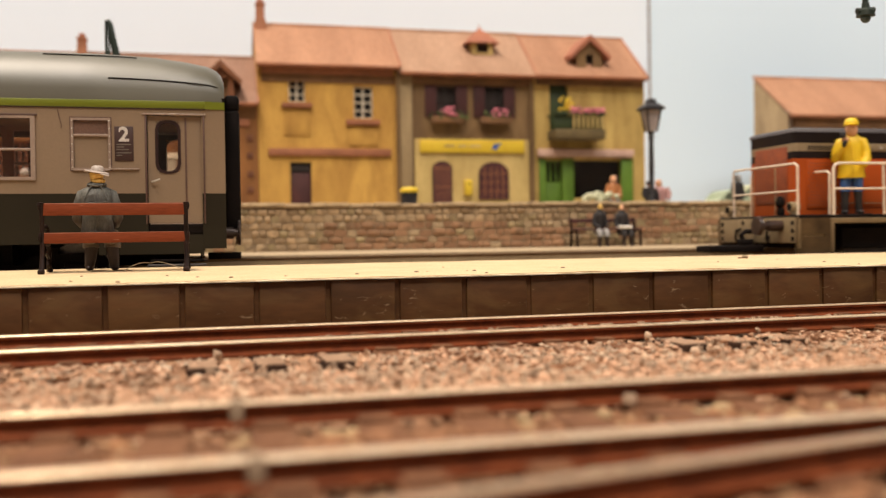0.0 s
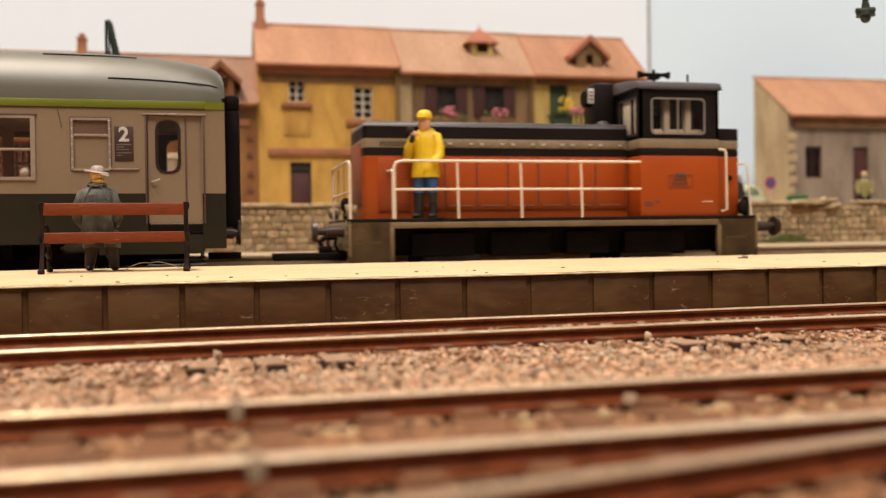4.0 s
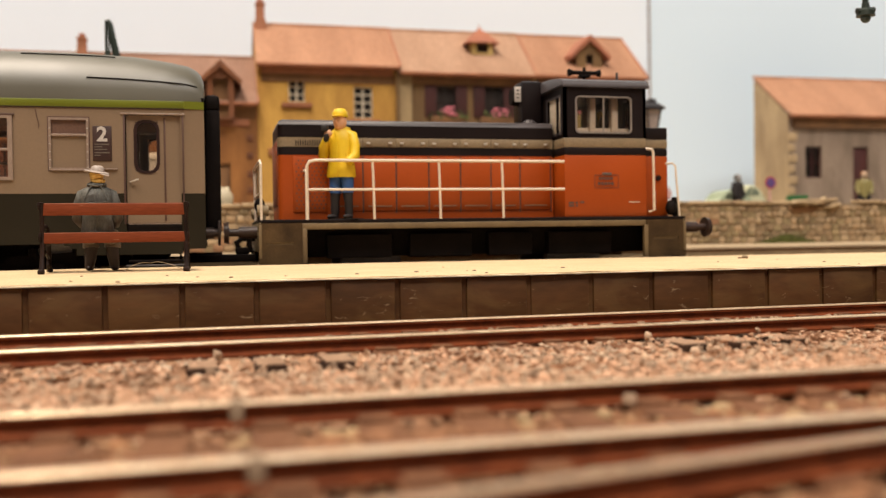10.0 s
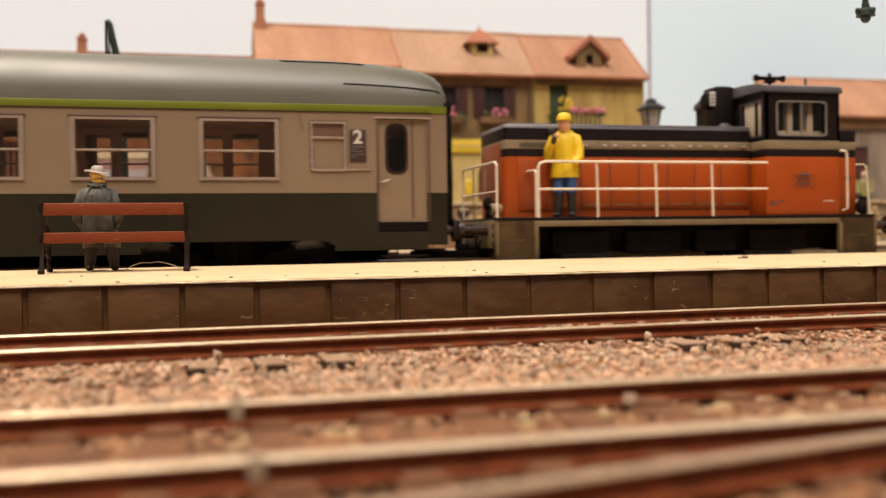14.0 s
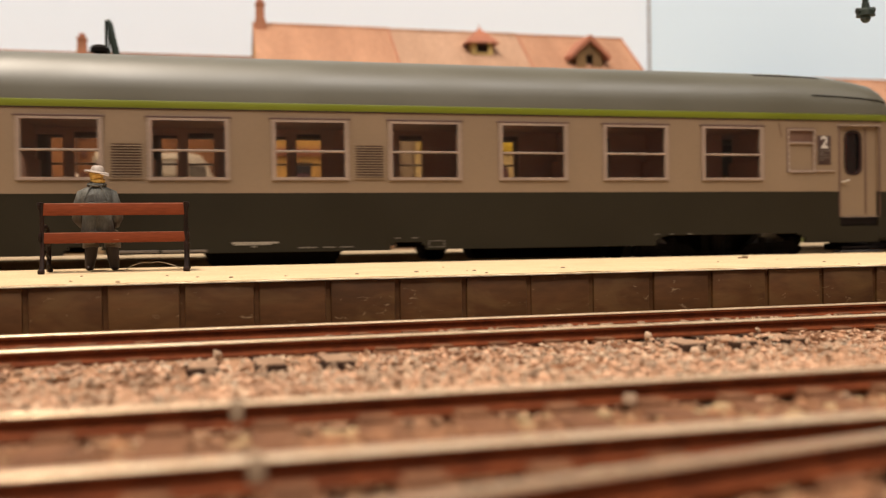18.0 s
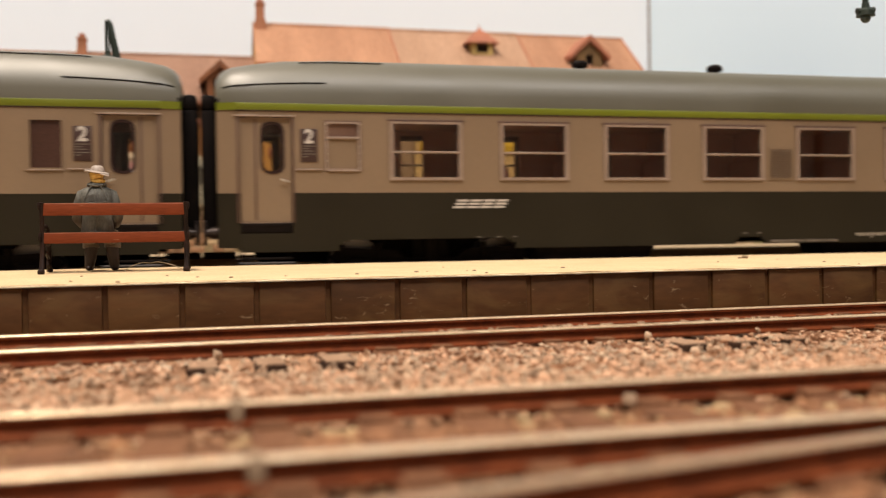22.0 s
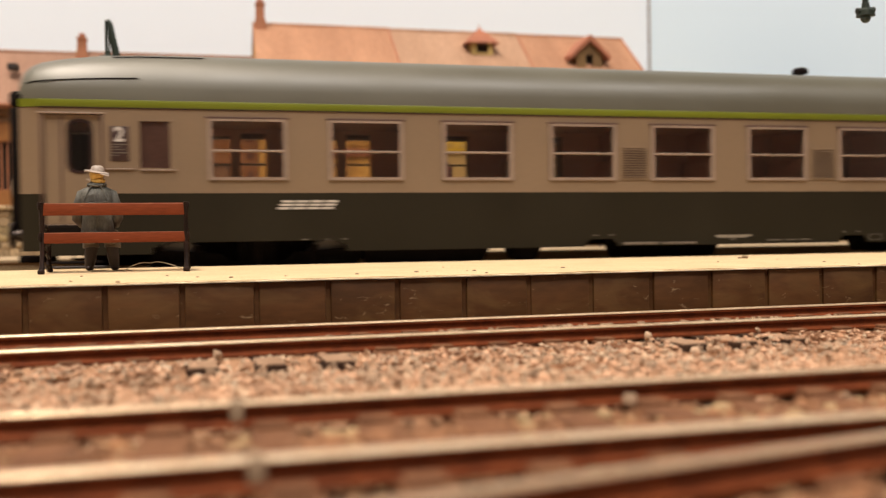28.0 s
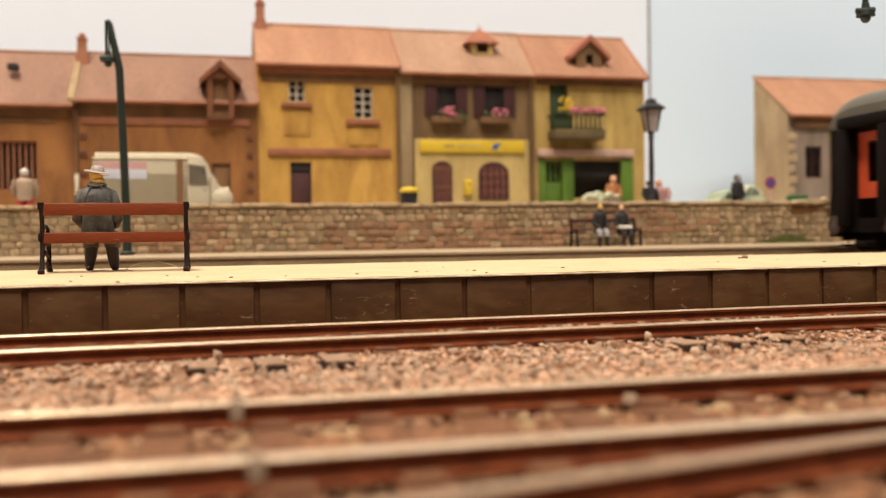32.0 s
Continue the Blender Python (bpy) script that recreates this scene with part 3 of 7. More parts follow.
        for k, (a, b) in enumerate(doors):
            e = 1 if k == 0 else -1
            g = Geo()
            ya, yb = sorted((ys - side * 0.045, ys - side * 0.10))
            wx = (a + 0.15, a + 0.48) if e > 0 else (b - 0.48, b - 0.15)
            g.wall(a + 0.01, b - 0.01, 1.215, 2.895, ya, yb, [(wx[0], wx[1], 2.02, 2.80)])
            d = part("door", g, "beige", co, "recessed beige passenger door")
            g = Geo()
            pts = []
            for cx, cz, a0 in ((wx[1] - 0.12, 2.68, 0), (wx[0] + 0.12, 2.68, 90), (wx[0] + 0.12, 2.14, 180), (wx[1] - 0.12, 2.14, 270)):
                pts += [(cx + 0.15 * math.cos(radians(a0 + t)), cz + 0.15 * math.sin(radians(a0 + t))) for t in (0, 30, 60, 90)]
            inn = [((px - sum(wx) / 2) * 0.76 + sum(wx) / 2, (pz - 2.41) * 0.9 + 2.41) for px, pz in pts]
            yo = ys - side * 0.035
            g.loft([[(px, ya + 0.01 if side < 0 else yb - 0.01, pz) for px, pz in pts], [(px, yo, pz) for px, pz in pts], [(px, yo, pz) for px, pz in inn], [(px, yo + 0.06 * -side, pz) for px, pz in inn]], cap=False)
            part("window_seal", g, "seal", d, "dark rubber window surround")
            g = Geo(); g.box(wx[0] + 0.0, wx[1], ys - side * 0.075 - 0.005, ys - side * 0.075 + 0.005, 2.02, 2.80)
            p = part("pane", g, "glass", d); p.visible_shadow = False
            g = Geo()
            fx = a + 0.585 if e > 0 else b - 0.585
            g.box(fx - 0.015, fx + 0.015, ya - 0.012, yb + 0.012, 1.25, 2.87, 0, 0.006)
            part("fold_line", g, "maroon0", d)
            g = Geo()
            hx = a + 0.06 if e > 0 else b - 0.06
            g.tube([(hx, ys - side * 0.03, 1.86), (hx + 0.05 * e, ys + side * 0.02, 1.87), (hx + 0.13 * e, ys + side * 0.02, 1.90)], 0.014, 6)
            part("handle", g, "silver0", d, "small steel handle")
            g = Geo()
            lo, hi = sorted((ys + side * 0.012, ys - side * 0.1))
            g.box(a - 0.032, a, lo, hi, 1.2, 2.915, 0, 0.008); g.box(b, b + 0.028, lo, hi, 1.2, 2.915, 0, 0.008)
            part("door_frame", g, "maroon0", co, "dark brown door surround")
            g = Geo(); g.box(a - 0.07, b + 0.05, min(lo, hi) - 0.01, max(lo, hi) + 0.01, 2.905, 2.932, 0, 0.008)
            part("door_lintel", g, "frame", co)
            g = Geo(); g.box(a + 0.01, b - 0.01, ys - side * 0.15 - 0.12, ys - side * 0.15 + 0.12, 1.035, 1.195, 0, 0.01); g.box(a + 0.02, b - 0.02, ys - side * 0.1 - 0.12, ys - side * 0.1 + 0.12, 0.60, 0.64, 0, 0.01)
            g.box(a + 0.04, a + 0.07, ys - side * 0.2 - 0.01, ys - side * 0.2 + 0.01, 0.62, 1.05); g.box(b - 0.07, b - 0.04, ys - side * 0.2 - 0.01, ys - side * 0.2 + 0.01, 0.62, 1.05)
            part("footstep", g, "black", co, "black folding step")
            g = Geo(); g.box(a - 0.02, b + 0.02, ys - side * 0.08 - 0.12, ys - side * 0.08 + 0.12, 0.535, 0.565, 0, 0.008); part("footboard", g, "steel", co, "dull steel lower footboard")
            # pale strip paints the small highlight along the lit step edge
            g = Geo(); g.box(a + 0.03, b - 0.03, min(ys, ys + side * 0.02), max(ys, ys + side * 0.02), 1.197, 1.208); part("tread_edge", g, "frame", co, "pale strip painting the highlight on the step edge")
            # class plate
            off = 0.34 if milky_end and e > 0 else 0.27
            px = a - off if e > 0 else b + off
            if side < 0:
                g = Geo(); g.box(px - 0.14, px + 0.14, ys - 0.012, ys + 0.01, 2.18, 2.72, 0, 0.006)
                pl = part("class_plate", g, "plateblue", co, "dark plate with a white 2")
                letters("2", 0.31, px, ys - 0.014, 2.585, pl, "white", "numeral", "white numeral 2")
                g = Geo()
                for zz, w in ((2.44, 0.24), (2.40, 0.12), (2.36, 0.2), (2.31, 0.24), (2.27, 0.09)):
                    g.box(px - 0.11, px - 0.11 + w * 0.9, ys - 0.016, ys - 0.008, zz - 0.007, zz + 0.007)
                part("notice_bars", g, "stencil", pl)
                g = Geo(); g.box(px - 0.22, px + 0.22, ys - 0.03, ys + 0.0, 2.045, 2.07, 0, 0.006)
                part("ledge", g, "frame", co)
        # ventilation grilles
        if side < 0:
            for gu in (13.65, 9.83):
                gx = half - gu - 0.55
                g = Geo(); g.wall(gx, gx + 0.52, 1.90, 2.50, ys - 0.02, ys + 0.0, [(gx + 0.035, gx + 0.485, 1.93, 2.455)])
                gr = part("vent_grille", g, "beige", co, "slatted ventilation grille")
                g = Geo(); g.box(gx + 0.03, gx + 0.49, ys - 0.006, ys + 0.002, 1.92, 2.47); part("grille_back", g, "maroon0", gr)
                sl = Geo(); sl.prism([(ys - 0.004, 0), (ys - 0.03, -0.014), (ys - 0.03, -0.006), (ys - 0.004, 0.007)], "x", gx + 0.03, gx + 0.49)
                sm = sl.mesh("slat", "beige")
                for k in range(12):
                    part("slat", sm, None, gr, "", (0, 0, 1.955 + 0.043 * k))
            # sloping railway lettering as plain bars
            lx = logo_left - 0.06
            g = Geo()
            for k in range(4):
                for j, zz in enumerate((1.415, 1.47, 1.525)):
                    sk = j * 0.035
                    g.box(lx + k * 0.235 + sk, lx + k * 0.235 + 0.2 + sk, ys - 0.008, ys, zz, zz + 0.035)
            part("side_lettering", g, "white", co, "pale slanted lettering as bars")
            g = Geo()
            for e in (-1, 1):
                for bx, w in ((2.36, 0.09), (2.66, 0.09), (7.08, 0.08), (7.36, 0.08), (7.72, 0.09)):
                    g.box(e * bx - w / 2, e * bx + w / 2, ys - 0.008, ys, 0.915, 0.93)
            for bx, w in ((0.72, 0.3), (1.12, 0.2), (1.40, 0.22)):
                g.box(bx, bx + w, ys - 0.008, ys, 0.782, 0.80)
            g.box(-0.02, 0.06, ys - 0.008, ys, 0.805, 0.835)
            g.wall(2.90, 3.17, 0.76, 0.875, ys - 0.008, ys, [(2.91, 3.16, 0.77, 0.865)])
            tb = Geo(); tb.box(-0.33, 0.40, ys - 0.012, ys, 0.865, 0.895); tb.box(-0.30, 0.30, ys - 0.012, ys, 0.845, 0.862)
            part("notice_bars", tb, "notice", co, "pale line of small lettering as bars")
            tb = Geo(); tb.box(-2.14, -1.45, ys - 0.03, ys + 0.03, 0.742, 0.79, 0, 0.006); tb.box(-1.40, -0.72, ys - 0.03, ys + 0.03, 0.742, 0.785, 0, 0.006)
            part("sill_step", tb, "stepgrey", co, "worn grey step board at the sill")
            tagged(part("stencil_bars", g, "stencil", co), "small pale stencilled markings", "", "", "stuff")
    # roof
    n = 64
    xs = [-half, -half + 0.04, -half + 0.12, -half + 0.26, -half + 0.6, -half + 1.1, -half + 2.0, 0, half - 2.0, half - 1.1, half - 0.6, half - 0.26, half - 0.12, half - 0.04, half]
    rings = []
    for x in xs:
        top, hw = roof_shape(x)
        rings.append(roof_ring(x, top, hw, 3.13))
    g = Geo(); g.loft(rings, close=False, cap=False)
    g.face([g.bm.verts.new(p) for p in rings[0]]); g.face([g.bm.verts.new(p) for p in rings[-1]])
    part("roof", g, "roof", co, "grey-green curved roof", smooth=50)
    for e in (-1, 1):
        for x0, x1, a0, a1 in ((1.75, 0.10, 18.5, 17.5), (2.75, 1.35, 56, 54)):
            g = Geo()
            P = []
            for k in range(15):
                t = k / 14
                d = x0 + (x1 - x0) * t
                x, (top, hw) = half - d, roof_shape(half - d)
                a = radians(a0 + (a1 - a0) * t)
                P.append((e * x, -hw * math.cos(a) ** 0.62 - 0.004, 3.13 + (top - 3.13) * math.sin(a) ** 0.82 + 0.006))
            g.tube(P, 0.010, 6)
            part("rain_strip", g, "black", co)
    for vx in vents:
        g = Geo(); g.lathe([(0.09, -0.08), (0.09, 0.06), (0.155, 0.07), (0.16, 0.13), (0.11, 0.18), (0.0, 0.19)], vx, 0.0, 4.06, 14)
        part("roof_ventilator", g, "black", co, "black mushroom ventilator")
    # floor, ends, inside
    g = Geo(); g.box(-half + 0.08, half - 0.08, -HW + 0.08, HW - 0.08, 0.95, 1.15); part("underframe", g, "black", co)
    g = Geo(); g.box(-half + 0.1, half - 0.1, -HW + 0.075, HW - 0.075, 2.93, 2.97); part("inner_ceiling", g, "seat", co)
    for e in (-1, 1):
        g = Geo()
        xa, xb = sorted((e * (half - 0.0), e * (half - 0.1)))
        g.wall(-HW + 0.10, HW - 0.10, 0.9, 3.2, xa, xb, [(-0.42, 0.42, 1.2, 3.0)], 0, "y")
        part("end_wall", g, "bellows", co, "black coach end")
        g = Geo()
        xa, xb = sorted((e * (half - 0.06), e * (half - 0.10)))
        g.wall(-0.44, 0.44, 1.62, 3.06, xa, xb, [(-0.14, 0.14, 1.95, 2.8)], 0, "y")
        part("end_door", g, "doorred", co, "orange-red gangway door")
        # rubber gangway tubes
        g = Geo()
        gx0, gx1 = e * half, e * (half + 0.25)
        for s in (-1, 1):
            g = Geo(); g.box(min(gx0, gx1), max(gx0, gx1), s * 0.62 - 0.15, s * 0.62 + 0.15, 1.0, 3.10, 0, 0.07)
            part("gangway_tube", g, "bellows", co, "upright black rubber gangway tube")
        g = Geo(); g.box(min(gx0, gx1), max(gx0, gx1), -0.77, 0.77, 3.08, 3.34, 0, 0.07)
        part("gangway_top", g, "bellows", co, "black rubber gangway top")
        for s in (-1, 1):
            g = Geo()
            g.cyl((e * half, s * 0.87, 1.05), (e * (half + 0.12), s * 0.87, 1.05), 0.10, 0.10, 12)
            g.cyl((e * (half + 0.12), s * 0.87, 1.05), (e * (half + 0.2), s * 0.87, 1.05), 0.07, 0.07, 12)
            g.lathe([(0.0, 0), (0.2, 0.0), (0.21, 0.02), (0.2, 0.04), (0.0, 0.05)], 0, 0, 0, 14)
            b = part("buffer", g, "locosteel", co, "round dark steel buffer")
            # head turned to face along the coach
            for v in b.data.vertices:
                c = v.co / K
                if abs(c.x) < 1 and abs(c.z) < 0.1:
                    v.co = Vector((e * (half + 0.19 + c.z), s * 0.87 + c.y, 1.05 + c.x)) * K
        g = Geo(); g.box(min(e * (half - 0.3), e * (half + 0.26)), max(e * (half - 0.3), e * (half + 0.26)), -0.16, 0.16, 0.60, 0.72, 0, 0.02); part("coupling", g, "black", co)
    inside = Geo()
    for i in range(11):
        x = half - 3.49 - 1.912 * i + 0.98 + 0.27
        inside.box(x - 0.03, x + 0.03, -HW + 0.09, 0.55, 1.15, 2.925)
    part("partitions", inside, "seat", co, "brown compartment walls")
    for i in range(10):
        x = half - 3.49 - 1.912 * i + 0.27
        g = Geo()
        for s in (-1, 1):
            g.box(x + s * 0.90 - 0.09, x + s * 0.90 + 0.09, -HW + 0.14, 0.5, 1.5, 2.35, 0, 0.04)
            g.box(x + s * 0.66 - 0.28, x + s * 0.66 + 0.28, -HW + 0.14, 0.5, 1.45, 1.62, 0, 0.04)
        part("bench_seat", g, "seat", co, "brown compartment seats")
    g = Geo(); g.wall(-half + 2.5, half - 2.5, 1.15, 2.925, 0.55, 0.6, [h for i in range(10) for h in ((half - 4.2 - 1.912 * i + 0.1, half - 4.2 - 1.912 * i + 0.52, 1.9, 2.8), (half - 4.2 - 1.912 * i + 0.7, half - 4.2 - 1.912 * i + 1.15, 1.2, 2.85))])
    part("corridor_wall", g, "seat", co, "brown corridor partition with openings")
    # bogies and gear
    for e in (-1, 1):
        bx = e * (half - 3.55)
        g = Geo()
        for s in (-1, 1):
            pts = [(bx - 1.75, 0.62), (bx - 1.6, 0.78), (bx - 0.6, 0.72), (bx - 0.45, 0.58), (bx + 0.45, 0.58), (bx + 0.6, 0.72), (bx + 1.6, 0.78), (bx + 1.75, 0.62), (bx + 1.6, 0.45), (bx + 0.7, 0.38), (bx - 0.7, 0.38), (bx - 1.6, 0.45)]
            g.prism(pts, "y", s * 1.05 - 0.05, s * 1.05 + 0.05)
            for ax in (-1.25, 1.25):
                g.box(bx + ax - 0.18, bx + ax + 0.18, s * 1.05 - 0.1, s * 1.05 + 0.1, 0.32, 0.62, 0, 0.03)
                for sx in (-0.32, 0.32):
                    g.cyl((bx + ax + sx, s * 1.05, 0.5), (bx + ax + sx, s * 1.05, 0.84), 0.07, 0.07, 8)
            g.cyl((bx, s * 1.02, 0.5), (bx, s * 1.02, 0.9), 0.13, 0.13, 10)
        g.box(bx - 0.3, bx + 0.3, -1.0, 1.0, 0.55, 0.9)
        g.box(bx - 1.5, bx + 1.5, -0.5, 0.5, 0.42, 0.93)
        bo = part("bogie", g, "black", co, "black two-axle bogie")
        for ax in (-1.25, 1.25):
            g = Geo()
            g.cyl((0, -0.72, 0), (0, 0.72, 0), 0.08, 0.08, 10)
            for s in (-1, 1):
                g.cyl((0, s * 0.66, 0), (0, s * 0.79, 0), 0.46, 0.45, 24)
                g.cyl((0, s * 0.64, 0), (0, s * 0.67, 0), 0.49, 0.49, 24)
            w = part("wheelset", g, "steel", bo, "dull steel wheelset", (bx + ax, 0, 0.46))
            WHEELS.append((w, (bx + ax, 0, 0.46), 0.46))
    for x0, x1, yc in gear + ((8.2, 11.4, 0.95), (-11.4, -8.2, 0.95)):
        g = Geo(); g.prism([(x0, 0.95), (x0, 0.72), (x0 + 0.12, 0.50), (x1 - 0.12, 0.50), (x1, 0.72), (x1, 0.95)], "y", yc - 0.35, yc + 0.35, 0, 0.03)
        part("equipment_box", g, "black", co, "black underfloor box")
    return co


WHEELS = []
C1X, C2X = -0.153 - CL / 2, -24.76 - CL / 2
coach_a = coach("railway_coach", (C1X, Y_COACH, 0), "green and beige second-class coach with lime stripe and milky lavatory windows", True, -CL / 2 + 3.93, (-5.27, -2.43), ((-6.7, -4.4, -0.95), (-0.78, 1.5, -0.6), (3.2, 3.72, 0.9), (4.15, 6.9, 0.9)))
coach_b = coach("railway_coach", (C2X, Y_COACH, 0), "green and beige second-class coach with dark lavatory windows at the tail", False, -CL / 2 + 3.93, (2.42, 5.26), ((-6.75, -4.55, -0.9), (-4.1, -3.6, -0.9), (-1.75, 0.35, 0.0), (4.4, 6.7, 0.9)))
g = Geo(); hx = -0.62 - 2.02 - C1X
g.tube([(hx, -HW - 0.006, 2.965), (hx + 0.02, -HW - 0.008, 2.86), (hx + 0.05, -HW - 0.006, 2.74), (hx + 0.045, -HW - 0.008, 2.68)], 0.006, 5)
part("stray_fibre", g, "maroon0", coach_a, "thin dark fibre stuck to the side")

M["orange"] = mat("loco_orange", (0.355, 0.059, 0.0045), (0.31, 0.051, 0.004), 0.9, 0.45, 0.03, grain=0.12, spec=0.3)
M["locoblack"] = mat("loco_black", (0.012, 0.0075, 0.0075), (0.009, 0.0055, 0.0055), 1.0, 0.45, 0.03, grain=0.1, spec=0.16)
M["locogrey"] = mat("loco_roof_grey", (0.06, 0.05, 0.052), (0.044, 0.037, 0.038), 1.0, 0.4, 0.05, spec=0.35)
M["khaki"] = mat("loco_khaki_band", (0.25, 0.185, 0.108), (0.205, 0.15, 0.088), 1.5, 0.5, 0.05)
M["sill"] = mat("loco_khaki_frame", (0.095, 0.058, 0.026), (0.030, 0.018, 0.009), 1.6, 0.6, 0.15, spec=0.12)
M["khaki2"] = mat("loco_khaki_frame_edge", (0.17, 0.115, 0.052), (0.12, 0.078, 0.036), 2.5, 0.55, 0.1)
# frame khaki made paler: light from the left on the beam is in this colour
M["beamkhaki"] = mat("lit_khaki", (0.30, 0.225, 0.125), (0.18, 0.13, 0.068), 2.5, 0.6, 0.1)
M["bufferbrown"] = mat("brown_black_buffer_steel", (0.05, 0.026, 0.019), (0.018, 0.010, 0.008), 3.0, 0.4, 0.1, spec=0.4)
M["radiator"] = mat("brown_radiator_mesh", (0.27, 0.062, 0.018), (0.19, 0.042, 0.013), 6.0, 0.6, 0.3)
M["cream"] = mat("cream_handrail", (0.74, 0.63, 0.50), (0.66, 0.55, 0.43), 3.0, 0.5, 0.05)
M["silver"] = mat("silver_frame", (0.42, 0.37, 0.33), (0.34, 0.30, 0.27), 3.0, 0.35, 0.03, metal=0.6)
M["sash0"] = mat("pale_headlining", (0.5, 0.42, 0.32), (0.44, 0.36, 0.27), 2.0, 0.7, 0)
M["sash1"] = mat("cream_interior", (0.72, 0.62, 0.47), (0.66, 0.56, 0.42), 2.0, 0.7, 0)
M["chrome"] = mat("metal_latch", (0.55, 0.5, 0.44), (0.45, 0.4, 0.35), 3.0, 0.35, 0.03, metal=0.5)

# ---- shunting locomotive ----
LX = 4.6
loco = thing("shunting_locomotive", (LX, Y_COACH, 0), "orange black and khaki diesel shunting locomotive with cream handrails", "locomotive")


def lx(x):
    return x - LX


HY = 0.79
for z0, z1, mm, nm, lb in ((1.25, 2.35, "orange", "hood_side", "orange bonnet lower body"), (2.35, 2.49, "locoblack", "hood_band", "black band"), (2.49, 2.65, "khaki", "hood_stripe", "khaki stripe along the bonnet"), (2.65, 2.86, "locoblack", "hood_top", "black bonnet top")):
    g = Geo()
    x0, x1 = lx(1.04), lx(5.93)
    r = 0.10
    pts = [(x1, -HY), (x1, HY), (x0 + r, HY)] + [(x0 + r - r * math.sin(radians(a)), HY - r + r * math.cos(radians(a))) for a in (30, 60, 90)] + [(x0 + r - r * math.cos(radians(a)), -HY + r - r * math.sin(radians(a))) for a in (0, 30, 60, 90)]
    g.prism(pts, "z", z0, z1)
    part(nm, g, mm, loco, lb)
g = Geo()
rings = []
for dz, ins in ((2.86, 0.0), (2.925, 0.02), (2.955, 0.08)):
    rings.append([(lx(1.04) + ins, -HY + ins, dz), (lx(5.93), -HY + ins, dz), (lx(5.93), HY - ins, dz), (lx(1.04) + ins, HY - ins, dz)])
g.loft(rings)
part("hood_roof", g, "locogrey", loco, "greyish bonnet roof", smooth=60)
g = Geo(); g.box(lx(3.2), lx(4.2), -0.45, 0.45, 2.95, 2.98, 0, 0.015); g.box(lx(1.4), lx(2.2), -0.5, 0.5, 2.95, 2.975, 0, 0.015)
part("roof_hatch", g, "locoblack", loco)
# bonnet doors with dark joints and latches
door_x = (1.92, 2.47, 3.05, 3.63, 4.20, 4.76, 5.30, 5.88)
for a, b in zip(door_x, door_x[1:]):
    g = Geo(); g.box(lx(a) + 0.012, lx(b) - 0.012, -HY - 0.022, -HY + 0.01, 1.40, 2.325, 0, 0.012)
    d = part("hood_door", g, "orange", loco, "orange bonnet door")
    g = Geo()
    for xx in (lx(a) + 0.1, lx(b) - 0.1):
        g.box(xx - 0.035, xx + 0.035, -HY - 0.045, -HY - 0.015, 2.54, 2.575, 0, 0.008)
    part("latch", g, "chrome", d, "small metal latches")
    g = Geo(); g.box(lx(a) + 0.08, lx(b) - 0.08, -HY - 0.034, -HY - 0.02, 1.47, 1.485)
    part("trim_line", g, "khaki", d)
    g = Geo(); g.box(lx(a) + 0.01, lx(b) - 0.01, -HY - 0.016, -HY, 2.50, 2.64, 0, 0.008)
    part("stripe_panel", g, "khaki", d)
for a in door_x:
    g = Geo(); g.box(lx(a) - 0.012, lx(a) + 0.012, -HY - 0.006, -HY, 1.36, 2.34); part("door_gap", g, "maroon0", loco)
g = Geo(); g.box(lx(1.28), lx(1.86), -HY - 0.02, -HY, 1.38, 2.32, 0, 0.012)
gr = part("radiator_panel", g, "orange", loco, "orange perforated radiator panel")
g = Geo()
for i in range(7):
    for j in range(14):
        cx, cz = lx(1.34) + i * 0.075 + (j % 2) * 0.035, 1.45 + j * 0.062
        g.box(cx - 0.014, cx + 0.014, -HY - 0.023, -HY - 0.017, cz - 0.012, cz + 0.012)
part("perforations", g, "maroon0", gr)
g = Geo()
for i in range(14):
    g.box(lx(1.33) + i * 0.04, lx(1.33) + i * 0.04 + 0.014, -HY - 0.012, -HY, 2.51, 2.60)
part("intake_slots", g, "locoblack", loco)
g = Geo(); g.box(lx(1.02), lx(1.05), -0.55, 0.55, 1.5, 2.6, 0, 0.01)
part("radiator_grille", g, "radiator", loco, "brown front radiator")
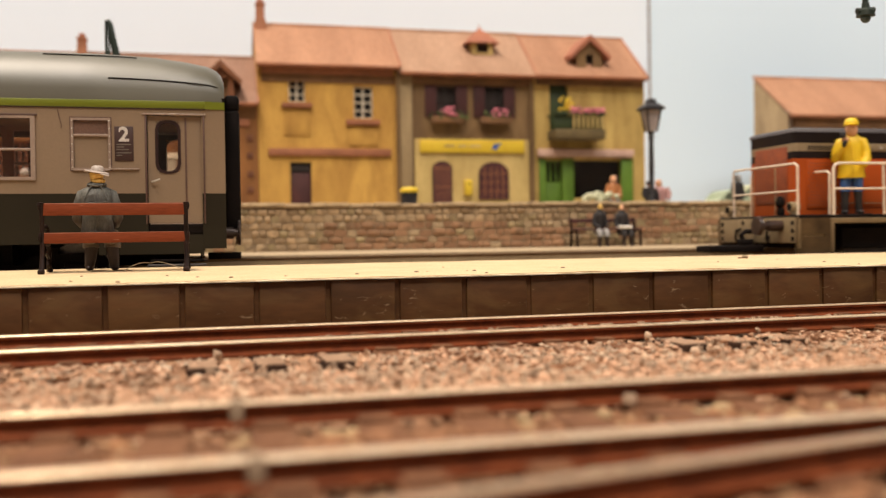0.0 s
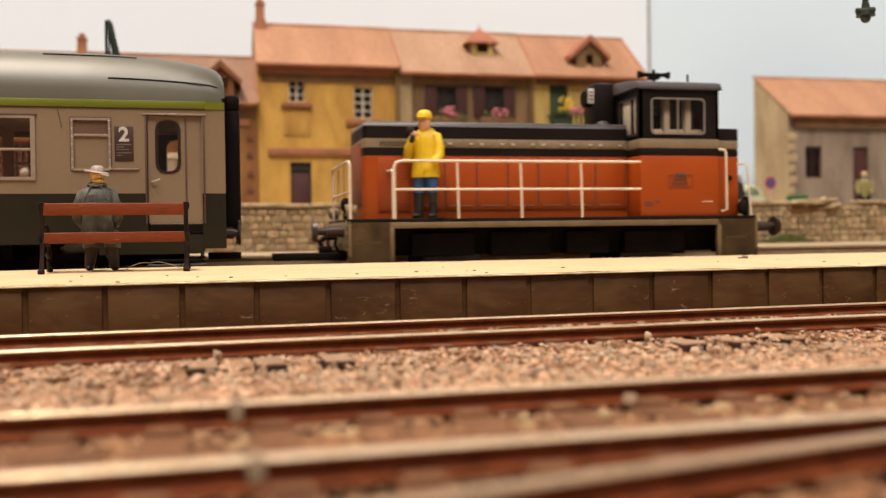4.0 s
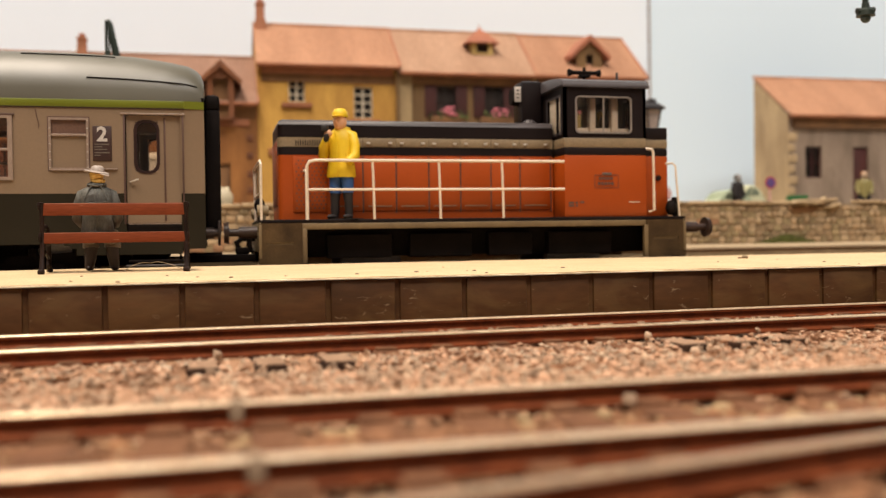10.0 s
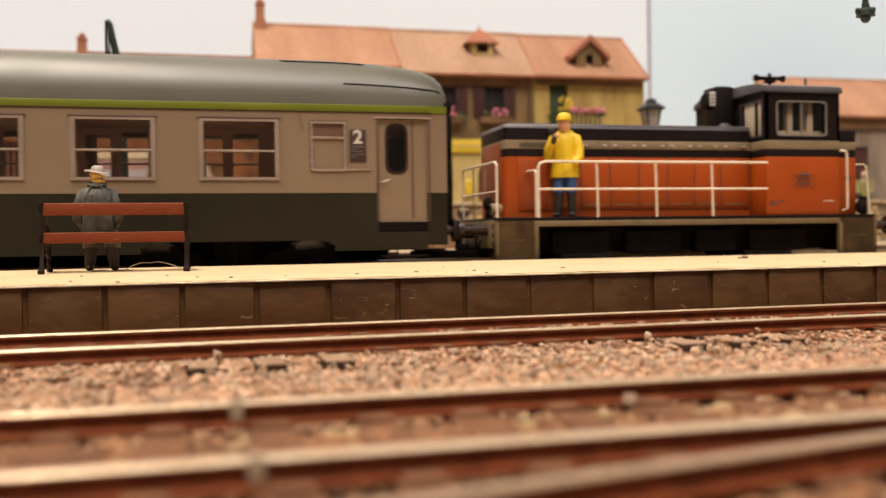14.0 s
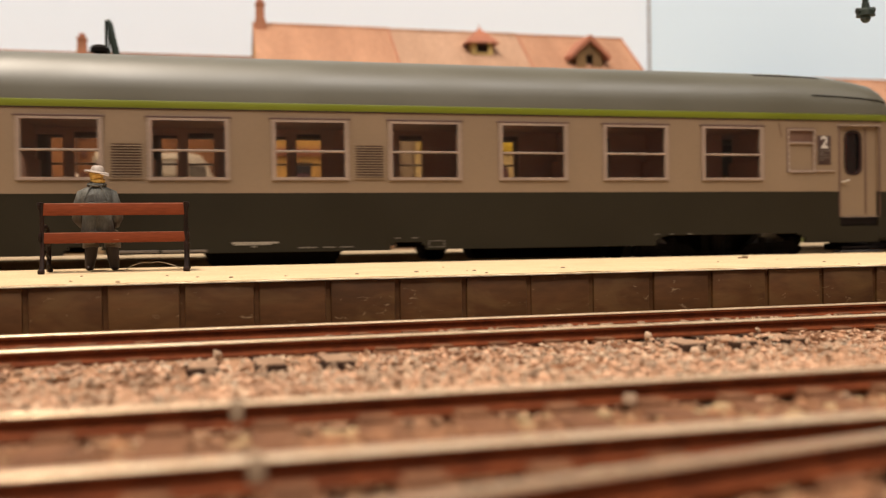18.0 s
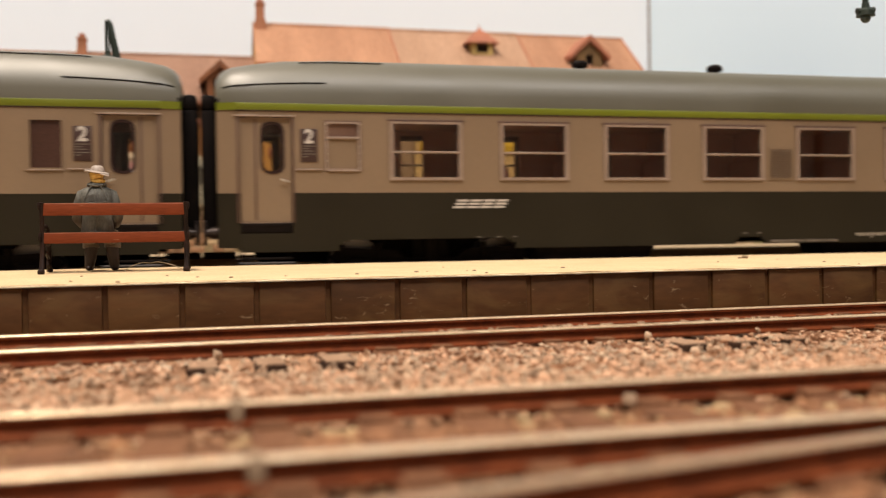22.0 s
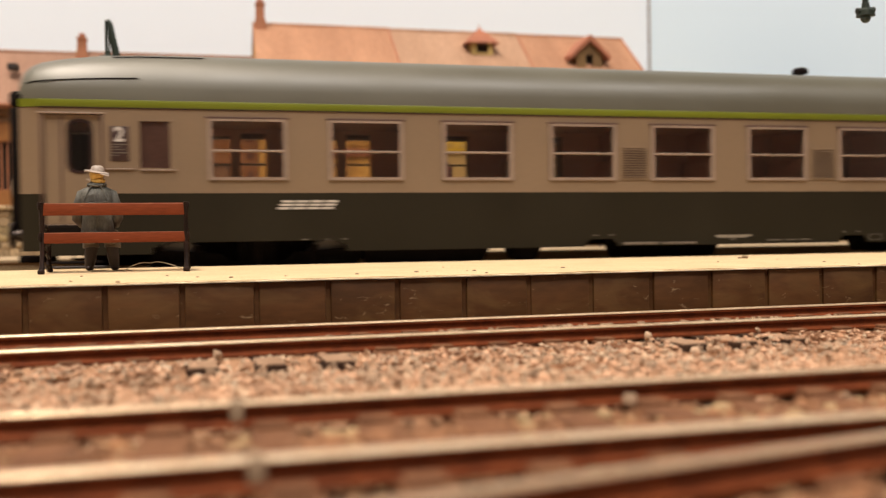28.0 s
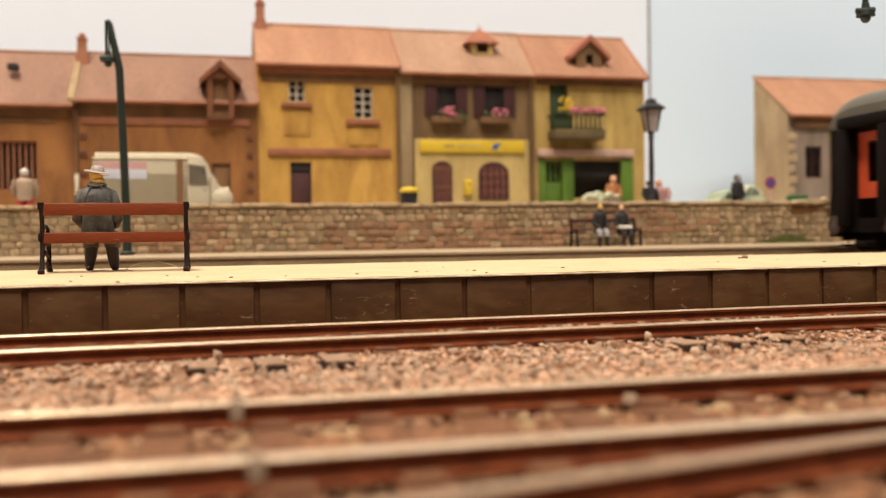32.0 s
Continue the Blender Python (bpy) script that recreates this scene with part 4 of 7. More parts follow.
# cab
CX0, CX1, CY = 5.96, 7.52, 1.29
for z0, z1, mm, nm in ((1.25, 2.34, "orange", "cab_lower"), (2.34, 2.475, "locoblack", "cab_band"), (2.475, 2.645, "khaki", "cab_stripe")):
    g = Geo(); g.box(lx(CX0), lx(CX1), -CY, CY, z0, z1, 0, 0.012); part(nm, g, mm, loco)
win = (6.17, 7.24, 2.72, 3.38)
for s in (-1, 1):
    g = Geo()
    ya, yb = sorted((s * CY, s * (CY - 0.06)))
    up = 0.12 if s > 0 else 0.0
    g.wall(lx(CX0), lx(CX1), 2.647, 3.56, ya, yb, [(lx(win[0]) + 0.03 - up, lx(win[1]) - 0.03 + up, win[2] + 0.03, win[3] - 0.03 + up)])
    part("cab_side", g, "locoblack", loco, "black upper cab side")
    g = Geo()
    o = s * (CY + 0.02)
    pa = [(lx(win[0]), win[2]), (lx(win[1]), win[2]), (lx(win[1]), win[3]), (lx(win[0]), win[3])]
    pts, inn = [], []
    for (px, pz), a0 in zip(pa, (180, 270, 0, 90)):
        cx, cz = px + (0.07 if a0 in (180, 90) else -0.07), pz + (0.07 if a0 in (180, 270) else -0.07)
        for t in (0, 45, 90):
            pts.append((cx + 0.07 * math.cos(radians(a0 + t)), cz + 0.07 * math.sin(radians(a0 + t))))
            inn.append((cx + 0.042 * math.cos(radians(a0 + t)), cz + 0.042 * math.sin(radians(a0 + t))))
    g.loft([[(u, s * CY, w) for u, w in pts], [(u, o, w) for u, w in pts], [(u, o, w) for u, w in inn], [(u, s * (CY - 0.05), w) for u, w in inn]], cap=False)
    mx = (lx(win[0]) + lx(win[1])) / 2
    g.box(mx - 0.008, mx + 0.008, min(s * (CY - 0.03), o), max(s * (CY - 0.03), o), win[2] + 0.02, win[3] - 0.02)
    w = part("cab_window", g, "silver", loco, "sliding cab window with silver frame")
    g = Geo(); g.box(lx(win[0]) + 0.03, lx(win[1]) - 0.03, s * (CY - 0.035) - 0.004, s * (CY - 0.035) + 0.004, win[2] + 0.03, win[3] - 0.03)
    p = part("pane", g, "glass", w); p.visible_shadow = False
for e, xx in ((-1, CX0), (1, CX1)):
    g = Geo()
    xa, xb = sorted((lx(xx), lx(xx) - e * 0.06))
    g.wall(-CY, CY, 2.647, 3.56, xa, xb, [(-1.17, -0.45, 2.72, 3.40)] + ([(0.45, 1.17, 2.72, 3.40)] if e > 0 else []), 0, "y")
    part("cab_end", g, "locoblack", loco, "black cab end wall")
    for s in (-1, 1):
        if s > 0 and e < 0:
            continue
        c = s * 0.81
        hw = 0.36
        g = Geo(); g.wall(c - hw - 0.01, c + hw + 0.01, 2.71, 3.41, min(lx(xx), lx(xx) + e * 0.015), max(lx(xx), lx(xx) + e * 0.015), [(c - hw + 0.03, c + hw - 0.03, 2.75, 3.37)], 0, "y")
        w = part("end_window", g, "locogrey", loco, "cab end window")
        g = Geo(); g.box(lx(xx) - e * 0.03 - 0.004, lx(xx) - e * 0.03 + 0.004, c - hw, c + hw, 2.72, 3.40)
        p = part("pane", g, "glass", w); p.visible_shadow = False
g = Geo()
rings = []
for x in (CX0 - 0.05, CX0 - 0.03, CX1 + 0.04, CX1 + 0.06):
    d = 0.03 if x in (CX0 - 0.05, CX1 + 0.06) else 0.0
    ring = [(lx(x), -CY - 0.05 + d, 3.53 + d)]
    for i in range(13):
        a = math.pi * i / 12
        ring.append((lx(x), -(CY + 0.05 - d) * math.cos(a), 3.57 - d + 0.20 * math.sin(a) ** 0.7))
    ring.append((lx(x), CY + 0.05 - d, 3.53 + d))
    rings.append(ring)
g.loft(rings)
part("cab_roof", g, "locogrey", loco, "dark grey arched cab roof", smooth=40)
g = Geo()
g.cyl((lx(6.88), 0.0, 3.75), (lx(6.88), 0.0, 4.12), 0.045, 0.03, 8)
g.cyl((lx(6.66), 0.0, 4.02), (lx(7.10), 0.0, 4.02), 0.04, 0.04, 8)
for xx, s in ((6.66, -1), (7.10, 1)):
    g.cyl((lx(xx), 0.0, 4.02), (lx(xx) + s * 0.10, 0.0, 4.02), 0.04, 0.075, 10)
g.box(lx(6.78), lx(6.98), -0.08, 0.08, 3.93, 3.98, 0, 0.01)
part("horn", g, "black", loco, "black twin air horn")
g = Geo(); g.box(lx(5.53), lx(5.94), -0.26, 0.26, 2.93, 3.80, 0, 0.06)
eb = part("exhaust_housing", g, "locoblack", loco, "black exhaust housing before the cab")
g = Geo(); g.cyl((lx(5.53), -0.02, 3.52), (lx(5.40), -0.02, 3.52), 0.17, 0.15, 16); part("headlamp", g, "black", eb, "round black headlamp")
g = Geo(); g.box(lx(5.39), lx(5.51), -0.285, -0.273, 3.40, 3.68, 0, 0.004)
lp = part("label_plate", g, "white", eb, "small white plate on the exhaust housing")
g = Geo()
for k in range(3):
    g.box(lx(5.42), lx(5.48), -0.29, -0.284, 3.46 + 0.07 * k, 3.485 + 0.07 * k)
part("label_bars", g, "locogrey", lp)
g = Geo(); g.ball((lx(5.62), -0.42, 2.95), (0.14, 0.12, 0.11), 0, 12, 8); part("filler_dome", g, "locogrey", loco, "dark grey filler dome")
for s in (-1, 1):
    g = Geo(); ya, yb = sorted((s * (CY - 0.062), s * (CY - 0.075)))
    g.wall(lx(CX0) + 0.07, lx(CX1) - 0.07, 2.65, 3.54, ya, yb, [(lx(win[0]) + 0.03 - 0.1, lx(win[1]) - 0.03 + 0.1, win[2] + 0.03, win[3] - 0.03 + 0.12)])
    part("cab_lining", g, "seatlight", loco, "tan cab lining")
g = Geo(); g.box(lx(CX0) + 0.07, lx(CX1) - 0.07, -CY + 0.08, CY - 0.08, 3.54, 3.56); part("cab_headlining", g, "sash0", loco, "pale cab ceiling")
g = Geo(); g.box(lx(6.50), lx(6.62), -1.16, -1.0, 2.6, 3.4, 0, 0.03); g.box(lx(6.92), lx(7.05), -1.16, -1.0, 2.6, 3.42, 0, 0.03); g.box(lx(6.25), lx(7.3), -1.1, -0.8, 2.6, 2.84, 0, 0.03)
part("cab_desk", g, "sash1", loco, "tan cab interior")
# added pale panels at the pane stand in for the lit cab interior
g = Geo(); g.box(lx(5.970), lx(5.984), -0.90, -0.56, 2.74, 3.38, 0, 0.004); g.box(lx(5.970), lx(5.984), -1.13, -1.02, 2.74, 3.38, 0, 0.004)
part("window_blind", g, "sash0", loco, "pale panels standing in for the lit cab interior")
g = Geo(); g.box(lx(CX0) - 0.015, lx(CX0) + 0.02, -0.99, -0.93, 2.72, 3.40, 0, 0.01); part("window_pillar", g, "locoblack", loco)
g = Geo(); g.tube([(lx(7.28), -0.6, 3.72), (lx(7.28), -0.6, 3.93)], 0.022, 6); part("aerial_stub", g, "locogrey", loco, "short roof aerial")
# rear bonnet
for z0, z1, mm in ((1.25, 2.35, "orange"), (2.35, 2.49, "locoblack"), (2.49, 2.65, "khaki"), (2.65, 2.87, "locoblack")):
    g = Geo(); g.box(lx(CX1), lx(8.06), -1.05, 1.05, z0, z1, 0, 0.02); part("rear_hood", g, mm, loco)
g = Geo(); g.cyl((lx(7.86), -1.05, 1.95), (lx(7.86), -1.09, 1.95), 0.05, 0.05, 10); part("filler_cap", g, "locoblack", loco)
# side plate and stencils as bars
g = Geo(); g.wall(lx(6.52), lx(6.98), 1.76, 1.99, -CY - 0.008, -CY, [(lx(6.528), lx(6.972), 1.768, 1.982)])
pl = part("number_panel", g, "maroon0", loco, "dark outlined panel with bars")
g = Geo()
for zz, a, w in ((1.93, 6.60, 0.28), (1.84, 6.58, 0.32)):
    for k in range(5):
        g.box(lx(a) + k * w / 5, lx(a) + k * w / 5 + w / 7, -CY - 0.014, -CY, zz - 0.028, zz + 0.022)
part("number_bars", g, "maroon0", pl)
g = Geo(); g.box(lx(6.66), lx(6.84), -CY - 0.02, -CY, 1.985, 2.03, 0, 0.006); part("maker_plate", g, "steel", loco, "small grey oval plate")
g = Geo()
for a, b, zz in ((6.03, 6.13, 1.50), (6.16, 6.2, 1.50), (6.24, 6.32, 1.51), (6.03, 6.13, 1.45), (6.16, 6.2, 1.45)):
    g.box(lx(a), lx(b), -CY - 0.012, -CY, zz - 0.02, zz + 0.015)
part("stencil_bars", g, "maroon0", loco)
g = Geo(); g.box(lx(7.17), lx(7.38), -CY - 0.012, -CY, 1.50, 1.515); part("stencil_line", g, "cream", loco)
# frame, deck, end platforms
g = Geo(); g.box(lx(0.67), lx(8.24), -1.36, 1.36, 1.19, 1.25, 0, 0.01); part("deck", g, "locoblack", loco, "dark walkway deck")
for s in (-1, 1):
    ya, yb = sorted((s * 1.41, s * 1.33))
    g = Geo(); g.box(lx(1.37), lx(7.45), ya, yb, 1.085, 1.185, 0, 0.015); part("side_sill", g, "khaki2", loco, "khaki frame edge")
    for a, b in ((0.67, 1.37), (7.45, 8.22)):
        g = Geo(); g.wall(lx(a), lx(b), 0.50, 1.19, ya, yb, [(lx(a) + 0.14, lx(b) - 0.14, 0.84, 0.88)]); g.box(lx(a), lx(a) + 0.07, ya - 0.01, yb, 0.5, 1.19); 
        st = part("step_panel", g, "sill", loco, "dark brown end step panel")
        g = Geo(); xo = a if a < 4 else b - 0.05; g.box(lx(xo), lx(xo) + 0.05, ya - 0.016, yb, 0.62, 1.17, 0, 0.008); part("panel_edge", g, "khaki2", st, "khaki worn panel edge")
        g = Geo(); g.box(lx(a) + 0.12, lx(b) - 0.12, ya + 0.02, yb + 0.02, 0.82, 0.88); part("tread", g, "khaki2", st)
    for a in (1.37, 7.41):
        g = Geo(); g.box(lx(a), lx(a) + 0.075, ya - 0.012, yb, 0.50, 1.10, 0, 0.01); part("frame_post", g, "khaki2", loco)
g = Geo(); g.box(lx(0.9), lx(8.0), -0.95, 0.95, 0.62, 1.19); part("main_frame", g, "black", loco, "black inner frame")
for x0, x1 in ((1.8, 2.9), (3.2, 4.3), (4.6, 5.4), (5.7, 6.9)):
    g = Geo(); g.box(lx(x0), lx(x1), -1.15, -0.93, 0.6, 1.0, 0, 0.03); part("equipment_box", g, "black", loco)
for e, xe in ((-1, 0.67), (1, 8.24)):
    g = Geo(); xa, xb = sorted((lx(xe), lx(xe) - e * 0.06)); g.box(xa, xb, -1.36, 1.36, 0.72, 1.24, 0, 0.015); bb = part("buffer_beam", g, "beamkhaki", loco, "khaki buffer beam")
    g = Geo(); fx = lx(xe) + e * 0.004
    for s in (-1, 1):
        for yy, zz_, rr in ((1.24, 0.80, 0.05), (1.24, 0.95, 0.05), (1.24, 1.10, 0.05), (0.45, 0.82, 0.06), (0.45, 1.12, 0.05), (0.62, 0.97, 0.04)):
            g.cyl((fx - e * 0.01, s * yy, zz_), (fx, s * yy, zz_), rr, rr, 10)
    part("beam_holes", g, "black", bb, "dark round holes in the beam")
    for s in (-0.55, 0.55):
        g = Geo(); g.tube([(lx(xe), s, 1.0), (lx(xe) + e * 0.09, s, 0.97), (lx(xe) + e * 0.11, s, 0.82), (lx(xe) + e * 0.06, s, 0.70)], 0.03, 6); part("air_hose", g, "black", bb, "black brake hose")
    for s in ((-1,) if e < 0 else (-1, 1)):
        g = Geo()
        x0 = lx(xe)
        ex = 0.19 if e > 0 else 0.0
        g.cyl((x0, s * 0.87, 1.05), (x0 + e * (0.30 + ex), s * 0.87, 1.05), 0.105, 0.095, 14)
        g.cyl((x0 + e * (0.30 + ex), s * 0.87, 1.05), (x0 + e * (0.50 + ex), s * 0.87, 1.05), 0.065, 0.065, 12)
        g.cyl((x0 + e * (0.46 + ex), s * 0.87, 1.05), (x0 + e * (0.54 + ex), s * 0.87, 1.05), 0.185, 0.165, 18)
        part("buffer", g, "bufferbrown", loco, "black round buffer")
    g = Geo(); ln = 1.15 if e < 0 else 0.45
    g.box(min(lx(xe), lx(xe) + e * ln), max(lx(xe), lx(xe) + e * ln), -0.3, 0.3, 0.55, 0.68, 0, 0.02); g.tube([(lx(xe), 0, 0.95), (lx(xe) + e * 0.22, 0, 0.95), (lx(xe) + e * 0.32, 0, 0.88), (lx(xe) + e * 0.28, 0, 0.78)], 0.05, 8); g.box(min(lx(xe) + e * 0.1, lx(xe) + e * 0.34), max(lx(xe) + e * 0.1, lx(xe) + e * 0.34), -0.12, 0.12, 0.68, 0.80, 0, 0.03); part("coupling", g, "black", loco)
    g = Geo(); g.lathe([(0, 0), (0.10, 0.0), (0.11, 0.08), (0.08, 0.14), (0, 0.15)], 0, 0, 0, 12)
    if e > 0:
        part("headlamp", g, "black", loco, "black round lamp", (lx(xe) - 0.1, -1.0, 1.32))
    else:
        for s in (-1.16, 1.02):
            g = Geo(); g.cyl((lx(0.66), s, 1.40), (lx(0.84), s, 1.40), 0.10, 0.09, 14); g.box(lx(0.70), lx(0.80), s - 0.06, s + 0.06, 1.25, 1.34)
            hl = part("headlamp", g, "beamkhaki", loco, "khaki round lamp housing")
            g = Geo(); g.cyl((lx(0.65), s, 1.40), (lx(0.67), s, 1.40), 0.07, 0.07, 12); part("lens", g, "black", hl, "dark lamp lens")
        g = Geo(); g.box(lx(0.68), lx(0.78), -0.86, -0.70, 1.25, 1.40, 0, 0.03); g.ball((lx(0.72), -0.78, 1.50), (0.09, 0.09, 0.13), 0, 10, 8)
        part("lamp_bracket", g, "black", loco, "black lamp bracket")
        g = Geo(); g.ball((lx(8.02), -1.24, 1.40), (0.10, 0.10, 0.14), 0, 12, 8); part("marker_lamp", g, "black", loco, "black domed marker lamp")
        g = Geo(); g.box(lx(8.10), lx(8.2), -1.2, -1.08, 1.25, 1.6, 0, 0.03); part("lamp_bracket", g, "black", loco)
for xx in (2.6, 6.3):
    g = Geo()
    g.cyl((0, -0.72, 0), (0, 0.72, 0), 0.09, 0.09, 10)
    for s in (-1, 1):
        g.cyl((0, s * 0.66, 0), (0, s * 0.80, 0), 0.52, 0.51, 26)
    w = part("wheelset", g, "steel", loco, "dull steel wheelset", (lx(xx), 0, 0.52))
    WHEELS.append((w, (lx(xx), 0, 0.52), 0.52))
# cream handrails
for s in (-1, 1):
    y = s * 1.38
    g = Geo()
    g.tube([(lx(1.46), y, 1.24), (lx(1.46), y, 2.12), (lx(1.50), y, 2.19), (lx(1.60), y, 2.215), (lx(5.92), y, 2.215)], 0.026, 8)
    g.tube([(lx(1.46), y, 1.735), (lx(5.92), y, 1.735)], 0.022, 8)
    h = part("handrail", g, "cream", loco, "cream side handrail")
    g = Geo(); g.tube([(lx(1.46), s * 1.26, 1.24), (lx(1.46), s * 1.26, 2.02), (lx(1.46), s * 1.21, 2.07), (lx(1.46), s * 0.79, 2.08)], 0.022, 8); part("step_grip", g, "cream", h)
    for k, xx in enumerate((2.55, 3.68, 4.79)):
        g = Geo(); g.tube([(lx(xx) + 0.015, y, 1.24), (lx(xx), y, 2.0), (lx(xx) - 0.01, y, 2.21)], 0.022, 8); part("post", g, "cream", h)
    g = Geo(); g.tube([(lx(7.59) - 0.08, y + s * -0.07, 2.46), (lx(7.59), y, 2.44), (lx(7.61), y, 2.38), (lx(7.62), y, 1.36), (lx(7.56), y - s * 0.07, 1.33)], 0.024, 8)
    part("grab_rail", g, "cream", loco, "cream grab rail by the cab")
    if s < 0:
        g = Geo(); g.tube([(lx(0.72), -1.34, 1.24), (lx(0.72), -1.34, 2.15), (lx(0.71), -1.28, 2.21), (lx(0.70), 0.80, 2.21), (lx(0.71), 0.86, 2.15), (lx(0.72), 0.86, 1.24)], 0.022, 8); g.tube([(lx(0.72), -1.34, 1.7), (lx(0.72), 0.86, 1.7)], 0.018, 8)
        er = part("end_rail", g, "cream", loco, "cream end rail across the bonnet front")
        for yy in (-0.62, 0.14):
            g = Geo(); g.tube([(lx(0.72), yy, 1.24), (lx(0.72), yy, 2.21)], 0.013, 6); part("post", g, "beamkhaki", er)
    g = Geo(); g.tube([(lx(8.14), y * 0.97, 1.24), (lx(8.06), y * 0.97, 2.15), (lx(8.02), y * 0.95, 2.2), (lx(7.96), y * 0.85, 2.2)], 0.018, 8)
    part("end_rail", g, "cream", loco, "cream end rail")

# ---- houses ----
def stucco(name, a, b, dark=None):
    M[name] = mat(name, a, b, 1.1, 0.9, 0.5, fine=22, grain=0.2, stretch=(1.3, 1, 0.4), dark=dark)


stucco("ochre_stucco", (0.62, 0.355, 0.078), (0.41, 0.21, 0.042))
stucco("brown_stucco", (0.371, 0.157, 0.045), (0.206, 0.080, 0.021))
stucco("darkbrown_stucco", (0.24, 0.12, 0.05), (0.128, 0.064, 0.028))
stucco("olive_stucco", (0.25, 0.152, 0.064), (0.14, 0.08, 0.033))
stucco("yellow_stucco", (0.58, 0.405, 0.13), (0.38, 0.25, 0.072))
stucco("paleyellow_stucco", (0.64, 0.47, 0.18), (0.432, 0.304, 0.104))
stucco("grey_stucco", (0.32, 0.245, 0.185), (0.205, 0.152, 0.112))
stucco("tan_stucco0", (0.40, 0.29, 0.15), (0.256, 0.176, 0.088))
stucco("tan_stucco", (0.50, 0.37, 0.215), (0.33, 0.235, 0.132))
for key, c in (("ochre_stucco", (0.26, 0.115, 0.022)), ("brown_stucco", (0.115, 0.045, 0.014)), ("yellow_stucco", (0.27, 0.155, 0.036)), ("paleyellow_stucco", (0.33, 0.20, 0.06)), ("olive_stucco", (0.10, 0.055, 0.022)), ("tan_stucco", (0.26, 0.17, 0.085)), ("grey_stucco", (0.13, 0.09, 0.062))):
    scuffed(M[key], c, (1.1, 1, 0.38), 0.50, 0.74, 0.6)
M["redwood"] = mat("red_brown_wood", (0.36, 0.135, 0.06), (0.26, 0.095, 0.042), 2.0, 0.7, 0.2)
M["quoinbrown"] = mat("dark_brown_quoin", (0.17, 0.06, 0.025), (0.10, 0.035, 0.016), 2.0, 0.8, 0.2)
M["dormerwood"] = mat("dark_orange_brown_timber", (0.24, 0.085, 0.03), (0.13, 0.045, 0.018), 2.0, 0.8, 0.2)
M["maroon"] = mat("maroon_paint", (0.075, 0.017, 0.014), (0.045, 0.010, 0.009), 2.0, 0.6, 0.1)
M["tile"] = mat("terracotta_tile_roof", (0.44, 0.235, 0.14), (0.33, 0.165, 0.094), 0.7, 0.85, 0.35, fine=9, grain=0.25, stretch=(1.6, 0.35, 0.35), spread=0.1)
M["tile2"] = mat("dusty_tile_roof", (0.33, 0.19, 0.13), (0.25, 0.135, 0.09), 0.7, 0.85, 0.35, fine=9, grain=0.25, stretch=(1.6, 0.35, 0.35))
M["tile3"] = mat("brownish_tile_roof", (0.43, 0.265, 0.175), (0.34, 0.195, 0.12), 0.7, 0.85, 0.35, fine=9, grain=0.25, stretch=(1.6, 0.35, 0.35))
M["tilered"] = mat("red_ridge_tile", (0.40, 0.15, 0.085), (0.3, 0.11, 0.06), 2.0, 0.8, 0.2)
# near-black that stands in for the shade inside rooms and openings
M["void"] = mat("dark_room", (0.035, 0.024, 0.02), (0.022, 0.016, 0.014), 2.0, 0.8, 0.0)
M["sash"] = mat("white_window_bars", (0.72, 0.64, 0.50), (0.62, 0.54, 0.42), 2.0, 0.6, 0.1)
M["signyellow"] = mat("yellow_sign", (0.72, 0.50, 0.03), (0.64, 0.43, 0.025), 1.5, 0.5, 0.02)
M["green"] = mat("bright_green_paint", (0.115, 0.215, 0.018), (0.075, 0.145, 0.012), 1.5, 0.5, 0.05)
M["balgreen"] = mat("dark_green_railing", (0.035, 0.055, 0.012), (0.022, 0.035, 0.008), 2.0, 0.6, 0.1)
M["balbase"] = mat("dark_olive_balcony_base", (0.15, 0.105, 0.04), (0.09, 0.062, 0.025), 2.0, 0.8, 0.1)
M["leaf"] = mat("green_leaf", (0.09, 0.12, 0.03), (0.05, 0.07, 0.02), 3.0, 0.8, 0.1, island=0.4)
M["pink"] = mat("pink_flower", (0.66, 0.22, 0.27), (0.55, 0.15, 0.2), 3.0, 0.7, 0.1, island=0.3)
M["blueband"] = mat("blue_mark", (0.06, 0.12, 0.35), (0.05, 0.1, 0.3), 2.0, 0.5, 0)
FRONT, RIDGE = 30.5, 32.4


